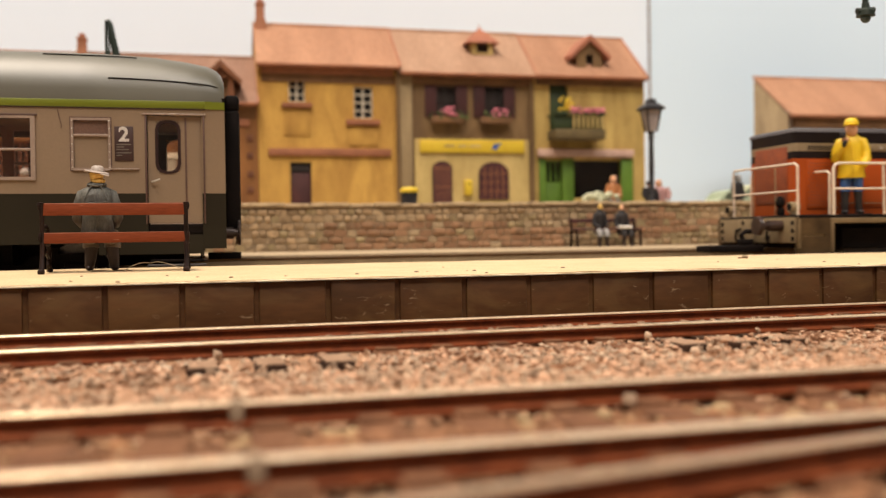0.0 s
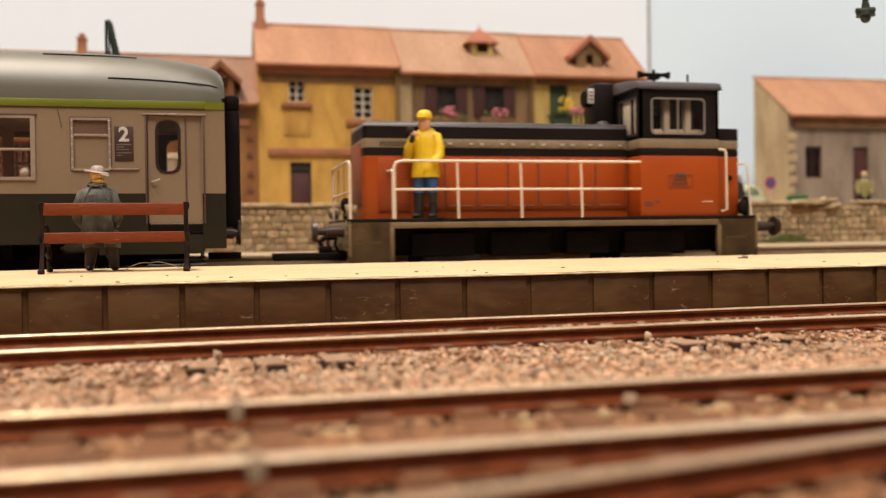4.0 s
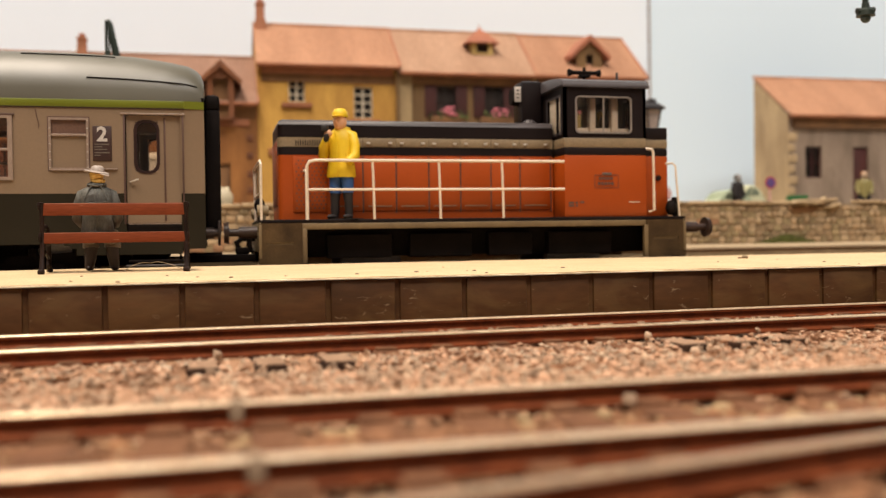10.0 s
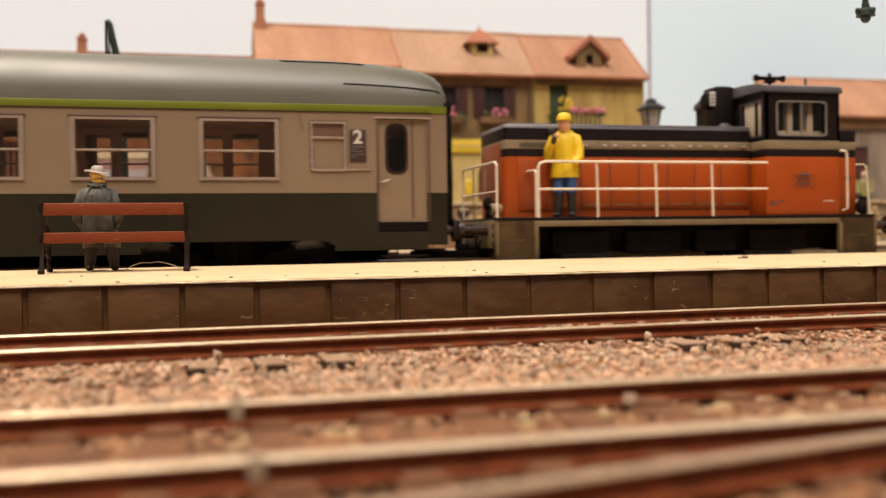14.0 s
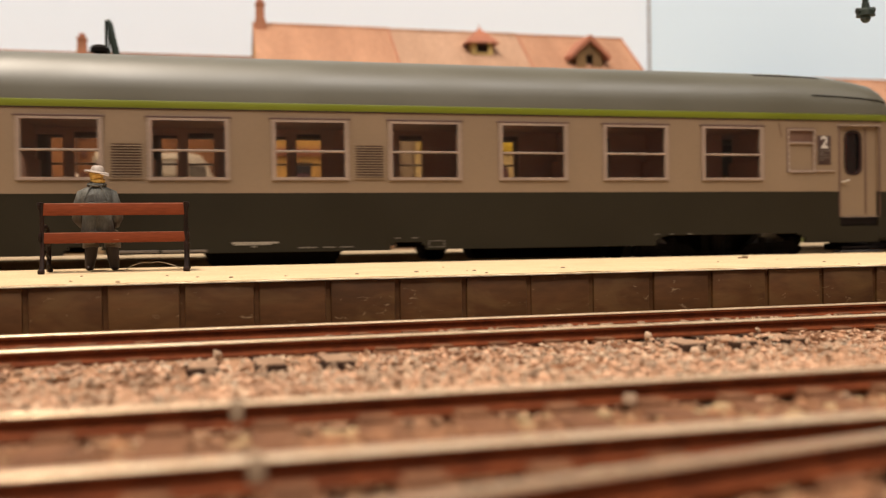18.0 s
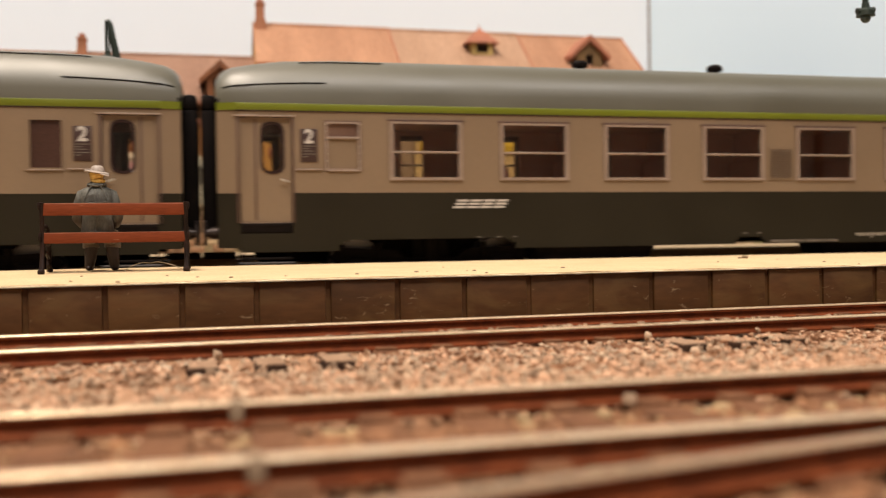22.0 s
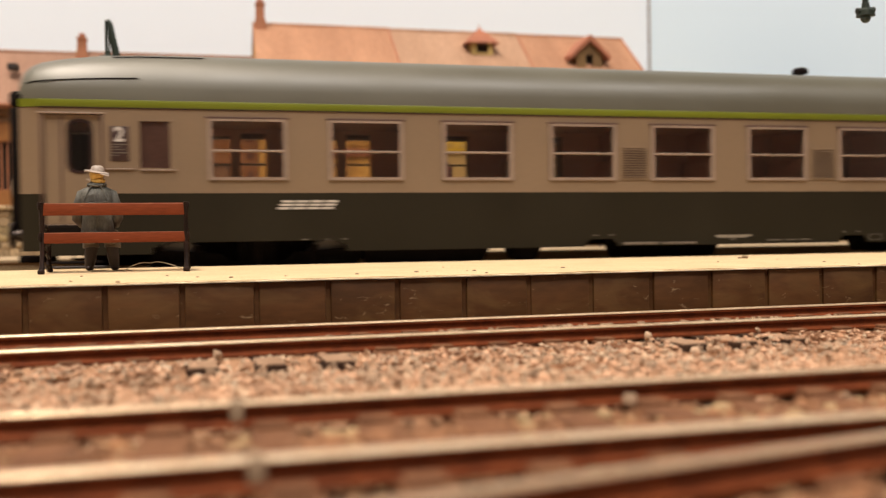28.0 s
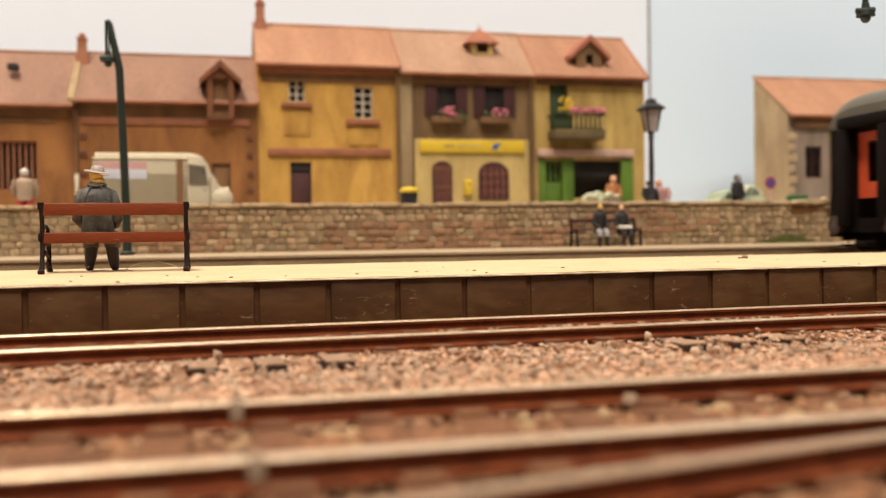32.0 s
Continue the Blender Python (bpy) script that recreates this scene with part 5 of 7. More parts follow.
def house(label, x0, x1, z_eave, z_ridge, m, holes, front=FRONT, ridge=RIDGE, slope_m="tile", back=3.6):
    h = thing("house", ((x0 + x1) / 2, front, STREET), label, "house", "houses of the street")
    ox = (x0 + x1) / 2
    h["ox"] = ox
    L = lambda x: x - ox
    zz = lambda z: z - STREET
    g = Geo(); g.wall(L(x0), L(x1), 0, zz(z_eave) - 0.05, 0, 0.22, [(L(a), L(b), zz(c), zz(d)) for a, b, c, d in holes])
    part("front_wall", g, m, h, "weathered plaster front")
    for xx, s in ((x0, 1), (x1, -1)):
        g = Geo()
        a, b = sorted((L(xx), L(xx) + s * 0.2))
        g.prism([(0.221, 0), (back, 0), (back, zz(z_eave) - 0.1 if back > ridge - front + 0.1 else zz(z_ridge) - 0.13), (ridge - front - 0.001, zz(z_ridge) - 0.12), (0.221, zz(z_eave) - 0.06)], "x", a, b)
        part("gable_wall", g, m, h)
    g = Geo(); g.box(L(x0) + 0.2, L(x1) - 0.2, back - 0.2, back - 0.001, 0, zz(z_eave) - 0.1); part("back_wall", g, m, h)
    # flat dark panel added in place of the unlit rooms behind the front
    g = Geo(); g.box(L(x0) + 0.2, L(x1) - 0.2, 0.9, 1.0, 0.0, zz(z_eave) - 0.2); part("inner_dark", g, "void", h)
    # roof slab in courses of tiles
    g = Geo()
    ov = 0.28
    dy, dz = ridge - front + ov, z_ridge - z_eave
    n = 22
    prof = []
    for i in range(n):
        t0, t1 = i / n, (i + 1) / n
        prof += [(-ov + dy * t0, zz(z_eave) - 0.10 + (dz + 0.10) * t0 + 0.012), (-ov + dy * t1, zz(z_eave) - 0.10 + (dz + 0.10) * t1 - 0.004)]
    prof += [(dy - ov, zz(z_ridge) - 0.08), (-ov, zz(z_eave) - 0.18)]
    nx = max(4, int((x1 - x0) / 0.35))
    rings = []
    for k in range(nx + 1):
        xx = L(x0) - 0.05 + (x1 - x0 + 0.1) * k / nx
        rings.append([(xx, y, z + 0.010 * noise.noise((xx * 1.7, y * 3, 4)) + 0.012 * math.sin(xx * 2.3)) for y, z in prof])
    g.loft(rings)
    part("roof", g, slope_m, h, "weathered terracotta tile roof", smooth=20)
    g = Geo(); g.prism([(-ov, zz(z_eave) - 0.19), (dy - ov, zz(z_ridge) - 0.09), (dy - ov, zz(z_ridge) + 0.035), (-ov, zz(z_eave) - 0.065)], "x", L(x1) + 0.005, L(x1) + 0.05)
    part("verge", g, "tilered", h, "dark mortared roof verge")
    if back > 3:
        g = Geo(); g.prism([(ridge - front - 0.02, zz(z_ridge) + 0.01), (3.8, zz(z_eave)), (3.8, zz(z_eave) - 0.08), (ridge - front - 0.02, zz(z_ridge) - 0.09)], "x", L(x0) - 0.05, L(x1) + 0.05)
        part("roof_back", g, slope_m, h)
    g = Geo(); g.tube([(L(x0) - 0.06, ridge - front, zz(z_ridge) + 0.0), (L(x1) + 0.06, ridge - front, zz(z_ridge))], 0.06, 8); part("ridge_tiles", g, slope_m, h)
    g = Geo(); g.tube([(L(x0), -ov - 0.04, zz(z_eave) - 0.17), (L(x1), -ov - 0.04, zz(z_eave) - 0.17)], 0.055, 8)
    g.box(L(x0), L(x1), -ov + 0.04, 0.0, zz(z_eave) - 0.22, zz(z_eave) - 0.17)
    part("eaves_gutter", g, "redwood", h, "brown eaves board and gutter")
    return h, L, zz


def sash(h, L, zz, a, b, c, d, m="sash", cols=2, rows=3, depth=0.1, panes=True):
    """A window in the opening a..b, c..d: frame with glazing bars, glass and dark room behind."""
    g = Geo()
    f = 0.045
    g.wall(L(a), L(b), zz(c), zz(d), depth, depth + 0.05, [(L(a) + f, L(b) - f, zz(c) + f, zz(d) - f)])
    w = part("window", g, m, h, "small-paned window")
    for i in range(1, cols):
        x = L(a) + (b - a) * i / cols
        g = Geo(); g.box(x - 0.028, x + 0.028, depth + 0.005, depth + 0.045, zz(c) + f, zz(d) - f)
        part("glazing_bar", g, m, w)
    for j in range(1, rows):
        z = zz(c) + (d - c) * j / rows
        g = Geo(); g.box(L(a) + f, L(b) - f, depth + 0.008, depth + 0.042, z - 0.02, z + 0.02)
        part("glazing_bar", g, m, w)
    g = Geo(); g.box(L(a) + f, L(b) - f, depth + 0.03, depth + 0.04, zz(c) + f, zz(d) - f)
    p = part("pane", g, "glass", w); p.visible_shadow = False
    return w


def block(h, name, m, bx, label="", bev=0.02, L=None, zz=None):
    g = Geo(); g.box(L(bx[0]), L(bx[1]), bx[2], bx[3], zz(bx[4]), zz(bx[5]), 0, bev)
    return part(name, g, m, h, label)


def arch_panel(h, L, zz, a, b, c, d, m, name, label):
    """A boarded panel with a round head, standing in its opening."""
    g = Geo()
    r = (b - a) / 2
    top = d - r * 0.75
    pts = [(L(a), zz(c)), (L(b), zz(c))] + [(L(a) + r + r * math.cos(radians(t)), zz(top) + r * 0.75 * math.sin(radians(t))) for t in range(0, 181, 20)]
    g.prism(pts, "y", -0.075, -0.036)
    o = part(name, g, m, h, label)
    g = Geo()
    for i in range(1, 5):
        x = L(a) + (b - a) * i / 5
        g.box(x - 0.012, x + 0.012, -0.085, -0.075, zz(c) + 0.05, zz(top) + r * 0.4)
    for i in range(1, 4):
        z = zz(c) + (top - c) * i / 3
        g.box(L(a) + 0.04, L(b) - 0.04, -0.087, -0.075, z - 0.012, z + 0.012)
    part("glazing_bars", g, "redwood", o)
    return o


def dormer(h, L, zz, x, half, z0, z1, zp, y0, y1, wall_m, hipped=False):
    """A dormer with its front at y0 (from the house front), cheeks back to y1."""
    slit = 0.36 if z0 < 6 else 0.34 if hipped else 0.17
    g = Geo(); g.wall(L(x) - half * 0.62, L(x) + half * 0.62, zz(z0), zz(z1), y0, y0 + 0.08, [(L(x) - half * slit, L(x) + half * slit, zz(z0) + 0.06, zz(z1) - 0.02)])
    for s in (-1, 1):
        a, b = sorted((L(x) + s * half * 0.62, L(x) + s * half * 0.56))
        g.box(a, b, y0 + 0.08, y1, zz(z0), zz(z1))
    if not hipped:
        g.prism([(L(x) - half * 0.62, zz(z1)), (L(x) + half * 0.62, zz(z1)), (L(x), zz(zp) - 0.1)], "y", y0, y0 + 0.07)
    d = part("dormer", g, wall_m, h, "small roof dormer")
    # backing panel carries the darkness inside the dormer in its colour
    g = Geo(); g.box(L(x) - half * 0.5, L(x) + half * 0.5, y0 + 0.2, y0 + 0.25, zz(z0), zz(z1)); part("dark_opening", g, "void" if z0 > 6 else "darkbrown_stucco", d)
    g = Geo()
    if hipped:
        e, p = zz(z1) - 0.02, zz(zp)
        A, B, C, D = (L(x) - half, y0 - 0.15, e), (L(x) + half, y0 - 0.15, e), (L(x) + half, y1, e), (L(x) - half, y1, e)
        for q in ((A, B, (L(x), y0 + 0.35, p)), (B, C, (L(x), y1, p), (L(x), y0 + 0.35, p)), (D, A, (L(x), y0 + 0.35, p), (L(x), y1, p)), (A, D, C, B)):
            g.face([g.bm.verts.new(v) for v in q])
        g.cyl((L(x), y0 + 0.35, p - 0.05), (L(x), y0 + 0.35, p + 0.16), 0.03, 0.0, 6)
    else:
        for s in (-1, 1):
            g.prism([(L(x), zz(zp)), (L(x) + s * half, zz(z1) - 0.08), (L(x) + s * half * 0.96, zz(z1) - 0.22), (L(x), zz(zp) - 0.22)], "y", y0 - 0.14, y1)
    part("dormer_roof", g, "tilered" if z0 > 6 else "dormerwood", d, "reddish tiled dormer roof")
    return d


def chimney(h, L, zz, x, half, z0, z1, y):
    g = Geo(); g.loft([[(L(x) + sx * w, y + sy * w, zz(q)) for sx, sy in ((-1, -1), (1, -1), (1, 1), (-1, 1))] for w, q in ((half * 1.15, z0), (half * 1.0, z0 + (z1 - z0) * 0.42), (half * 0.74, z0 + (z1 - z0) * 0.55), (half * 0.70, z1 - 0.22), (half * 0.82, z1 - 0.21), (half * 0.82, z1 - 0.14))])
    c = part("chimney", g, "redwood", h, "brick-coloured chimney")
    g = Geo(); g.cyl((L(x), y, zz(z1) - 0.14), (L(x), y, zz(z1)), half * 0.55, half * 0.5, 10); part("chimney_pot", g, "tilered", c)


# brown house at the end of the row
h, L, zz = house("brown low house with barred window and tile roof", -12.5, -4.17, 5.22, 7.05, "brown_stucco", [(-6.6, -5.24, 2.5, 4.0)], slope_m="tile2")
sash(h, L, zz, -6.6, -5.24, 2.5, 4.0, "redwood", 8, 1)
block(h, "lintel", "darkbrown_stucco", (-7.0, -4.7, -0.04, 0, 4.55, 4.72), "", 0.01, L, zz)
# dark band paints in the shade that falls under the eaves
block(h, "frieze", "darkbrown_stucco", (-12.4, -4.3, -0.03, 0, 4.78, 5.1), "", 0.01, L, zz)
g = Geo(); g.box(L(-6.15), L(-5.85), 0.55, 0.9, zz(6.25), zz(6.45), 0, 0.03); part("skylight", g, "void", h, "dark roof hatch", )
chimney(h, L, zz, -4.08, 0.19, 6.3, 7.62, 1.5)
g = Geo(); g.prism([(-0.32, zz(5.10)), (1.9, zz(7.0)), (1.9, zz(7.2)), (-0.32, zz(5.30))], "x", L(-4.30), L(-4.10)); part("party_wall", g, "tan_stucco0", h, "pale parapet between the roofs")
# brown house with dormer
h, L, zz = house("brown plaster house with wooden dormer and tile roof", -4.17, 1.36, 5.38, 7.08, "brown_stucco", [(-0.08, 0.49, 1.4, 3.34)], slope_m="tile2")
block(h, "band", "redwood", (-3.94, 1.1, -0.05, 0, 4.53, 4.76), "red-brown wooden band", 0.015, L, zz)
# eaves shade put into the colour of this band
block(h, "frieze", "darkbrown_stucco", (-4.1, 1.3, -0.03, 0, 4.78, 5.2), "dark brown band painting the shade under the eaves", 0.01, L, zz)
block(h, "door", "darkbrown_stucco", (-0.06, 0.47, 0.08, 0.12, 1.34, 3.32), "dark wooden door", 0.01, L, zz)
for z in (4.16, 3.6, 3.0, 2.5):
    block(h, "quoin", "quoinbrown", (1.02, 1.2, -0.04, 0, z - 0.1, z + 0.1), "", 0.02, L, zz)
    block(h, "quoin", "quoinbrown", (-4.0, -3.8, -0.04, 0, z - 0.1, z + 0.1), "", 0.02, L, zz)
dormer(h, L, zz, 0.22, 0.66, 4.72, 6.0, 6.55, -0.40, 1.1, "dormerwood")
g = Geo(); g.tube([(L(-4.1), -0.12, zz(5.2)), (L(-4.1), -0.12, 0)], 0.05, 8); part("downpipe", g, "darkbrown_stucco", h, "brown downpipe")
# pale block paints the highlight on the lower downpipe
block(h, "pipe_sleeve", "sash", (-4.16, -4.04, -0.2, -0.06, 2.35, 3.0), "pale block painting a highlight on the downpipe", 0.02, L, zz)
# ochre house
h, L, zz = house("tall ochre plaster house with white barred windows", 1.38, 5.98, 6.66, 8.24, "ochre_stucco", [(2.36, 2.89, 5.35, 6.1), (4.48, 5.11, 4.85, 5.9), (2.38, 3.06, 1.4, 3.4)])
sash(h, L, zz, 2.36, 2.89, 5.35, 6.1, "sash", 2, 3)
sash(h, L, zz, 4.48, 5.11, 4.85, 5.9, "sash", 2, 4)
block(h, "sill", "redwood", (2.13, 3.10, -0.14, 0, 5.16, 5.31), "red-brown window sill", 0.02, L, zz)
block(h, "sill", "redwood", (4.21, 5.33, -0.14, 0, 4.62, 4.80), "red-brown window sill", 0.02, L, zz)
for a, b, c, d in ((2.2, 3.05, 4.25, 5.15), (4.3, 5.25, 3.95, 4.6)):
    block(h, "apron", "ochre_stucco", (a, b, -0.035, 0, c, d), "", 0.012, L, zz)
block(h, "shop_band", "redwood", (1.69, 5.69, -0.10, 0, 3.60, 3.84), "red-brown wooden band", 0.02, L, zz)
block(h, "eaves_beam", "redwood", (1.5, 5.8, -0.09, 0, 6.25, 6.5), "red-brown eaves beam", 0.02, L, zz)
# dark strip below the red-brown beam stands for the eave shadow
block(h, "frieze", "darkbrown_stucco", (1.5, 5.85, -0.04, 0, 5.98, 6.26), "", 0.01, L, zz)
d = block(h, "door", "maroon", (2.40, 3.04, 0.08, 0.14, 1.34, 3.05), "dark maroon door", 0.01, L, zz)
# fanlight coloured near-black for the unlit room behind it
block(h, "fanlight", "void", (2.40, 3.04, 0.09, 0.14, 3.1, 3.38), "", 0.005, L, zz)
chimney(h, L, zz, 1.58, 0.2, 7.6, 9.05, 1.75)
g = Geo(); g.tube([(L(5.92), -0.12, zz(6.4)), (L(5.92), -0.12, 0)], 0.055, 8); part("downpipe", g, "olive_stucco", h, "grey downpipe")
# post office house
h, L, zz = house("olive and yellow house with yellow post office sign", 6.0, 10.72, 6.50, 8.22, "olive_stucco", [(6.94, 8.26, 4.95, 5.98), (8.61, 9.96, 4.95, 6.02)], slope_m="tile3")
block(h, "shop_front", "paleyellow_stucco", (6.5, 10.55, -0.03, 0, 1.36, 1.40), "", 0.005, L, zz)
g = Geo(); g.wall(L(6.5), L(10.5), zz(1.40), zz(4.2), -0.035, -0.001); part("shop_front", g, "paleyellow_stucco", h, "pale yellow ground floor")
s = block(h, "sign", "signyellow", (6.66, 10.31, -0.13, -0.036, 3.74, 4.17), "yellow post office sign board", 0.015, L, zz)
g = Geo()
for k, (a, w) in enumerate(((7.5, 0.35), (7.95, 0.3), (8.35, 0.4))):
    g.box(L(a), L(a) + w, -0.14, -0.13, zz(3.92), zz(4.0))
part("faded_bars", g, "paleyellow_stucco", s)
g = Geo(); g.prism([(L(9.15), zz(3.84)), (L(9.3), zz(3.84)), (L(9.5), zz(4.08)), (L(9.2), zz(4.02))], "y", -0.142, -0.13); part("bird_mark", g, "blueband", s, "blue angular mark")
arch_panel(h, L, zz, 7.08, 7.76, 1.35, 3.46, "maroon", "door", "round-headed maroon door")
arch_panel(h, L, zz, 8.69, 9.76, 2.15, 3.44, "maroon", "arched_window", "round-headed maroon window")
for a, b in ((6.94, 8.26), (8.61, 9.96)):
    c = (a + b) / 2
    sash(h, L, zz, c - 0.34, c + 0.34, 4.98, 5.98, "void", 2, 2, 0.05)
    # dark sheet behind the sash paints the unlit room
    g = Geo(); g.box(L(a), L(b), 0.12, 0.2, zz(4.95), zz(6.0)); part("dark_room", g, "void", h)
    for s in (-1, 1):
        x0, x1 = sorted((c + s * 0.34, c + s * 0.74))
        sh = block(h, "shutter", "maroon", (x0, x1, -0.05, 0.0, 4.93, 6.0), "dark maroon wooden shutter", 0.01, L, zz)
        g = Geo()
        for k in range(9):
            g.box(L(x0) + 0.04, L(x1) - 0.04, -0.062, -0.05, zz(5.0) + k * 0.108, zz(5.0) + k * 0.108 + 0.05)
        part("louvres", g, "maroon", sh)
    fb = block(h, "flower_box", "darkbrown_stucco", (c - 0.55, c + 0.55, -0.32, -0.06, 4.72, 4.93), "brown window box with pink flowers", 0.02, L, zz)
    g = Geo()
    for k in range(70):
        px = c + random.gauss(0.05, 0.28)
        g.ball((L(px), -0.2 + random.uniform(-0.14, 0.12), zz(4.98) + random.uniform(-0.12, 0.12)), random.uniform(0.03, 0.06), 0, 5, 4)
    part("foliage", g, "leaf", fb, "green leaves")
    g = Geo()
    for k in range(26):
        g.ball((L(c + random.gauss(0.05, 0.12)), -0.24 + random.uniform(-0.14, 0.1), zz(5.08) + random.uniform(-0.12, 0.14)), random.uniform(0.035, 0.065), 0, 6, 4)
    part("blossoms", g, "pink", fb, "pink blossoms")
# shade below the eaves, painted as a dark strip
block(h, "lintel", "darkbrown_stucco", (6.2, 10.6, -0.05, 0, 6.02, 6.3), "dark brown strip with the eaves shade painted in", 0.01, L, zz)
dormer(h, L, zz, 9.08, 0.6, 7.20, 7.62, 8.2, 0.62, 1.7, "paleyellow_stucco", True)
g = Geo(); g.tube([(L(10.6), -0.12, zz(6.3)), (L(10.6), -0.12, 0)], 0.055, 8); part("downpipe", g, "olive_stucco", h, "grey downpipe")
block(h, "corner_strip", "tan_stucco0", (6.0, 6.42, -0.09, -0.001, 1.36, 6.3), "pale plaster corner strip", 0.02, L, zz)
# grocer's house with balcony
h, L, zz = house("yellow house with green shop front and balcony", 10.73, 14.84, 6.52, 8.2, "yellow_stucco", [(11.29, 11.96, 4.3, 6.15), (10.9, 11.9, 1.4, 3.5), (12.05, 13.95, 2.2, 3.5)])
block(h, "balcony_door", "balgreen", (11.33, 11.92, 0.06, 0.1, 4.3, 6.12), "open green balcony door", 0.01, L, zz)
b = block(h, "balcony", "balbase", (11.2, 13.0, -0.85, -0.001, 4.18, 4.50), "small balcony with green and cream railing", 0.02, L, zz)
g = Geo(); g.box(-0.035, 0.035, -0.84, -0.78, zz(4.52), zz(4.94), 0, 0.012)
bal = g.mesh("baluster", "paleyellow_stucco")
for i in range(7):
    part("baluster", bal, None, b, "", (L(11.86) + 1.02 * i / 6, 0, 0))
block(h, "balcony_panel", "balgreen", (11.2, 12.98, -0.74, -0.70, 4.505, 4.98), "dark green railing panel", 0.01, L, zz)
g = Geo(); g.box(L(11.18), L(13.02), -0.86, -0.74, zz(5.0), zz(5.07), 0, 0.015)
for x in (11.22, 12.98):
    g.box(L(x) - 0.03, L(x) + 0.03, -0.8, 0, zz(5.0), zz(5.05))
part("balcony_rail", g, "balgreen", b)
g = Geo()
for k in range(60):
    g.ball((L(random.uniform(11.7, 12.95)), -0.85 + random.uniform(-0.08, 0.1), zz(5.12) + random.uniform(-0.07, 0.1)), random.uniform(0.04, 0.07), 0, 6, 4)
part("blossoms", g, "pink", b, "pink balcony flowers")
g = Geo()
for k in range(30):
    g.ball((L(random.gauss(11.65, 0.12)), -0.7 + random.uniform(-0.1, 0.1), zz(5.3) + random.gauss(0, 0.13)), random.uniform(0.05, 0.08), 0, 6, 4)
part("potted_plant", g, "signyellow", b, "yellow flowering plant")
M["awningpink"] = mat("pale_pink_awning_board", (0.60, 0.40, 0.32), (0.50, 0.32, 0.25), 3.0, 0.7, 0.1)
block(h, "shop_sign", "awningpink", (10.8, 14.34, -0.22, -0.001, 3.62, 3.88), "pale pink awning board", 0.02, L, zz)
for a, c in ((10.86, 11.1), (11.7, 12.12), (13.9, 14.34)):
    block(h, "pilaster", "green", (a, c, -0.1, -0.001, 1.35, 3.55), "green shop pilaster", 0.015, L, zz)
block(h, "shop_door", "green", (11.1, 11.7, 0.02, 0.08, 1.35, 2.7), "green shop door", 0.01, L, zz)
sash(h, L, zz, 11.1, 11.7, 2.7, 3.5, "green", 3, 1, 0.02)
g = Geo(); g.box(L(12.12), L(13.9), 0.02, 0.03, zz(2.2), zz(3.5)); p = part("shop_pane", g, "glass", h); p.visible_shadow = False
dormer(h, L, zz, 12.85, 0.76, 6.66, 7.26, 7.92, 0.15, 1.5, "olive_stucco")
# dark band for the eave shadow, painted rather than cast
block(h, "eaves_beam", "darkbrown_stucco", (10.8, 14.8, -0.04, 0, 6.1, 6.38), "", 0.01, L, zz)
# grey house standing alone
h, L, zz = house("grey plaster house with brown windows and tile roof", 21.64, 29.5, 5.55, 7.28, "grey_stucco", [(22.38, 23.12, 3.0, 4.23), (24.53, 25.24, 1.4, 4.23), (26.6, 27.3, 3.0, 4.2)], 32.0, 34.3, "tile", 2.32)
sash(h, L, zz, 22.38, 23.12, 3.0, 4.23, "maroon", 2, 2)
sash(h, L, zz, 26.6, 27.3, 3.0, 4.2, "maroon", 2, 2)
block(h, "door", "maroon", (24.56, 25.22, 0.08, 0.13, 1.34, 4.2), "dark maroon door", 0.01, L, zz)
# broad dark band: the eaves shade is in its colour
block(h, "eaves_beam", "darkbrown_stucco", (21.8, 29.4, -0.16, 0, 4.95, 5.36), "broad dark band painting the eaves shade", 0.02, L, zz)
for k in range(8):
    block(h, "quoin", "tan_stucco", (21.63, 21.9 + 0.1 * (k % 2), -0.04, 0, 1.5 + k * 0.42, 1.82 + k * 0.42), "", 0.02, L, zz)
g = Geo(); g.prism([(-0.02, 0), (2.31, 0), (2.3, zz(7.12)), (-0.02, zz(5.46))], "x", L(21.63) - 0.03, L(21.63)); part("gable_render", g, "tan_stucco", h, "tan gable plaster")

M["iron"] = mat("dark_cast_iron", (0.026, 0.014, 0.011), (0.012, 0.007, 0.006), 5.0, 0.5, 0.2, spec=0.12)
scuffed(M["iron"], (0.36, 0.25, 0.17), (7, 7, 7), 0.66, 0.70, 0.8)
M["slat"] = mat("red_brown_bench_slat", (0.180, 0.040, 0.014), (0.14, 0.030, 0.010), 2.0, 0.72, 0.15, spec=0.15, stretch=(0.2, 1, 1.5))
scuffed(M["slat"], (0.42, 0.24, 0.15), (1.2, 14, 14), 0.67, 0.73, 0.6)
M["slatlight"] = mat("worn_slat_edge", (0.40, 0.17, 0.10), (0.27, 0.08, 0.045), 3.0, 0.6, 0.2)
M["postgreen"] = mat("dark_green_lamp_paint", (0.012, 0.022, 0.014), (0.008, 0.016, 0.010), 3.0, 0.45, 0.05)
M["postblack"] = mat("black_lamp_paint", (0.022, 0.02, 0.022), (0.015, 0.013, 0.015), 3.0, 0.45, 0.05)
M["opal"] = mat("opal_lamp_glass", (0.72, 0.64, 0.60), (0.55, 0.47, 0.43), 3.0, 0.3, 0.0)
M["vancream"] = mat("cream_van_paint", (0.54, 0.47, 0.33), (0.44, 0.38, 0.26), 1.0, 0.45, 0.05)
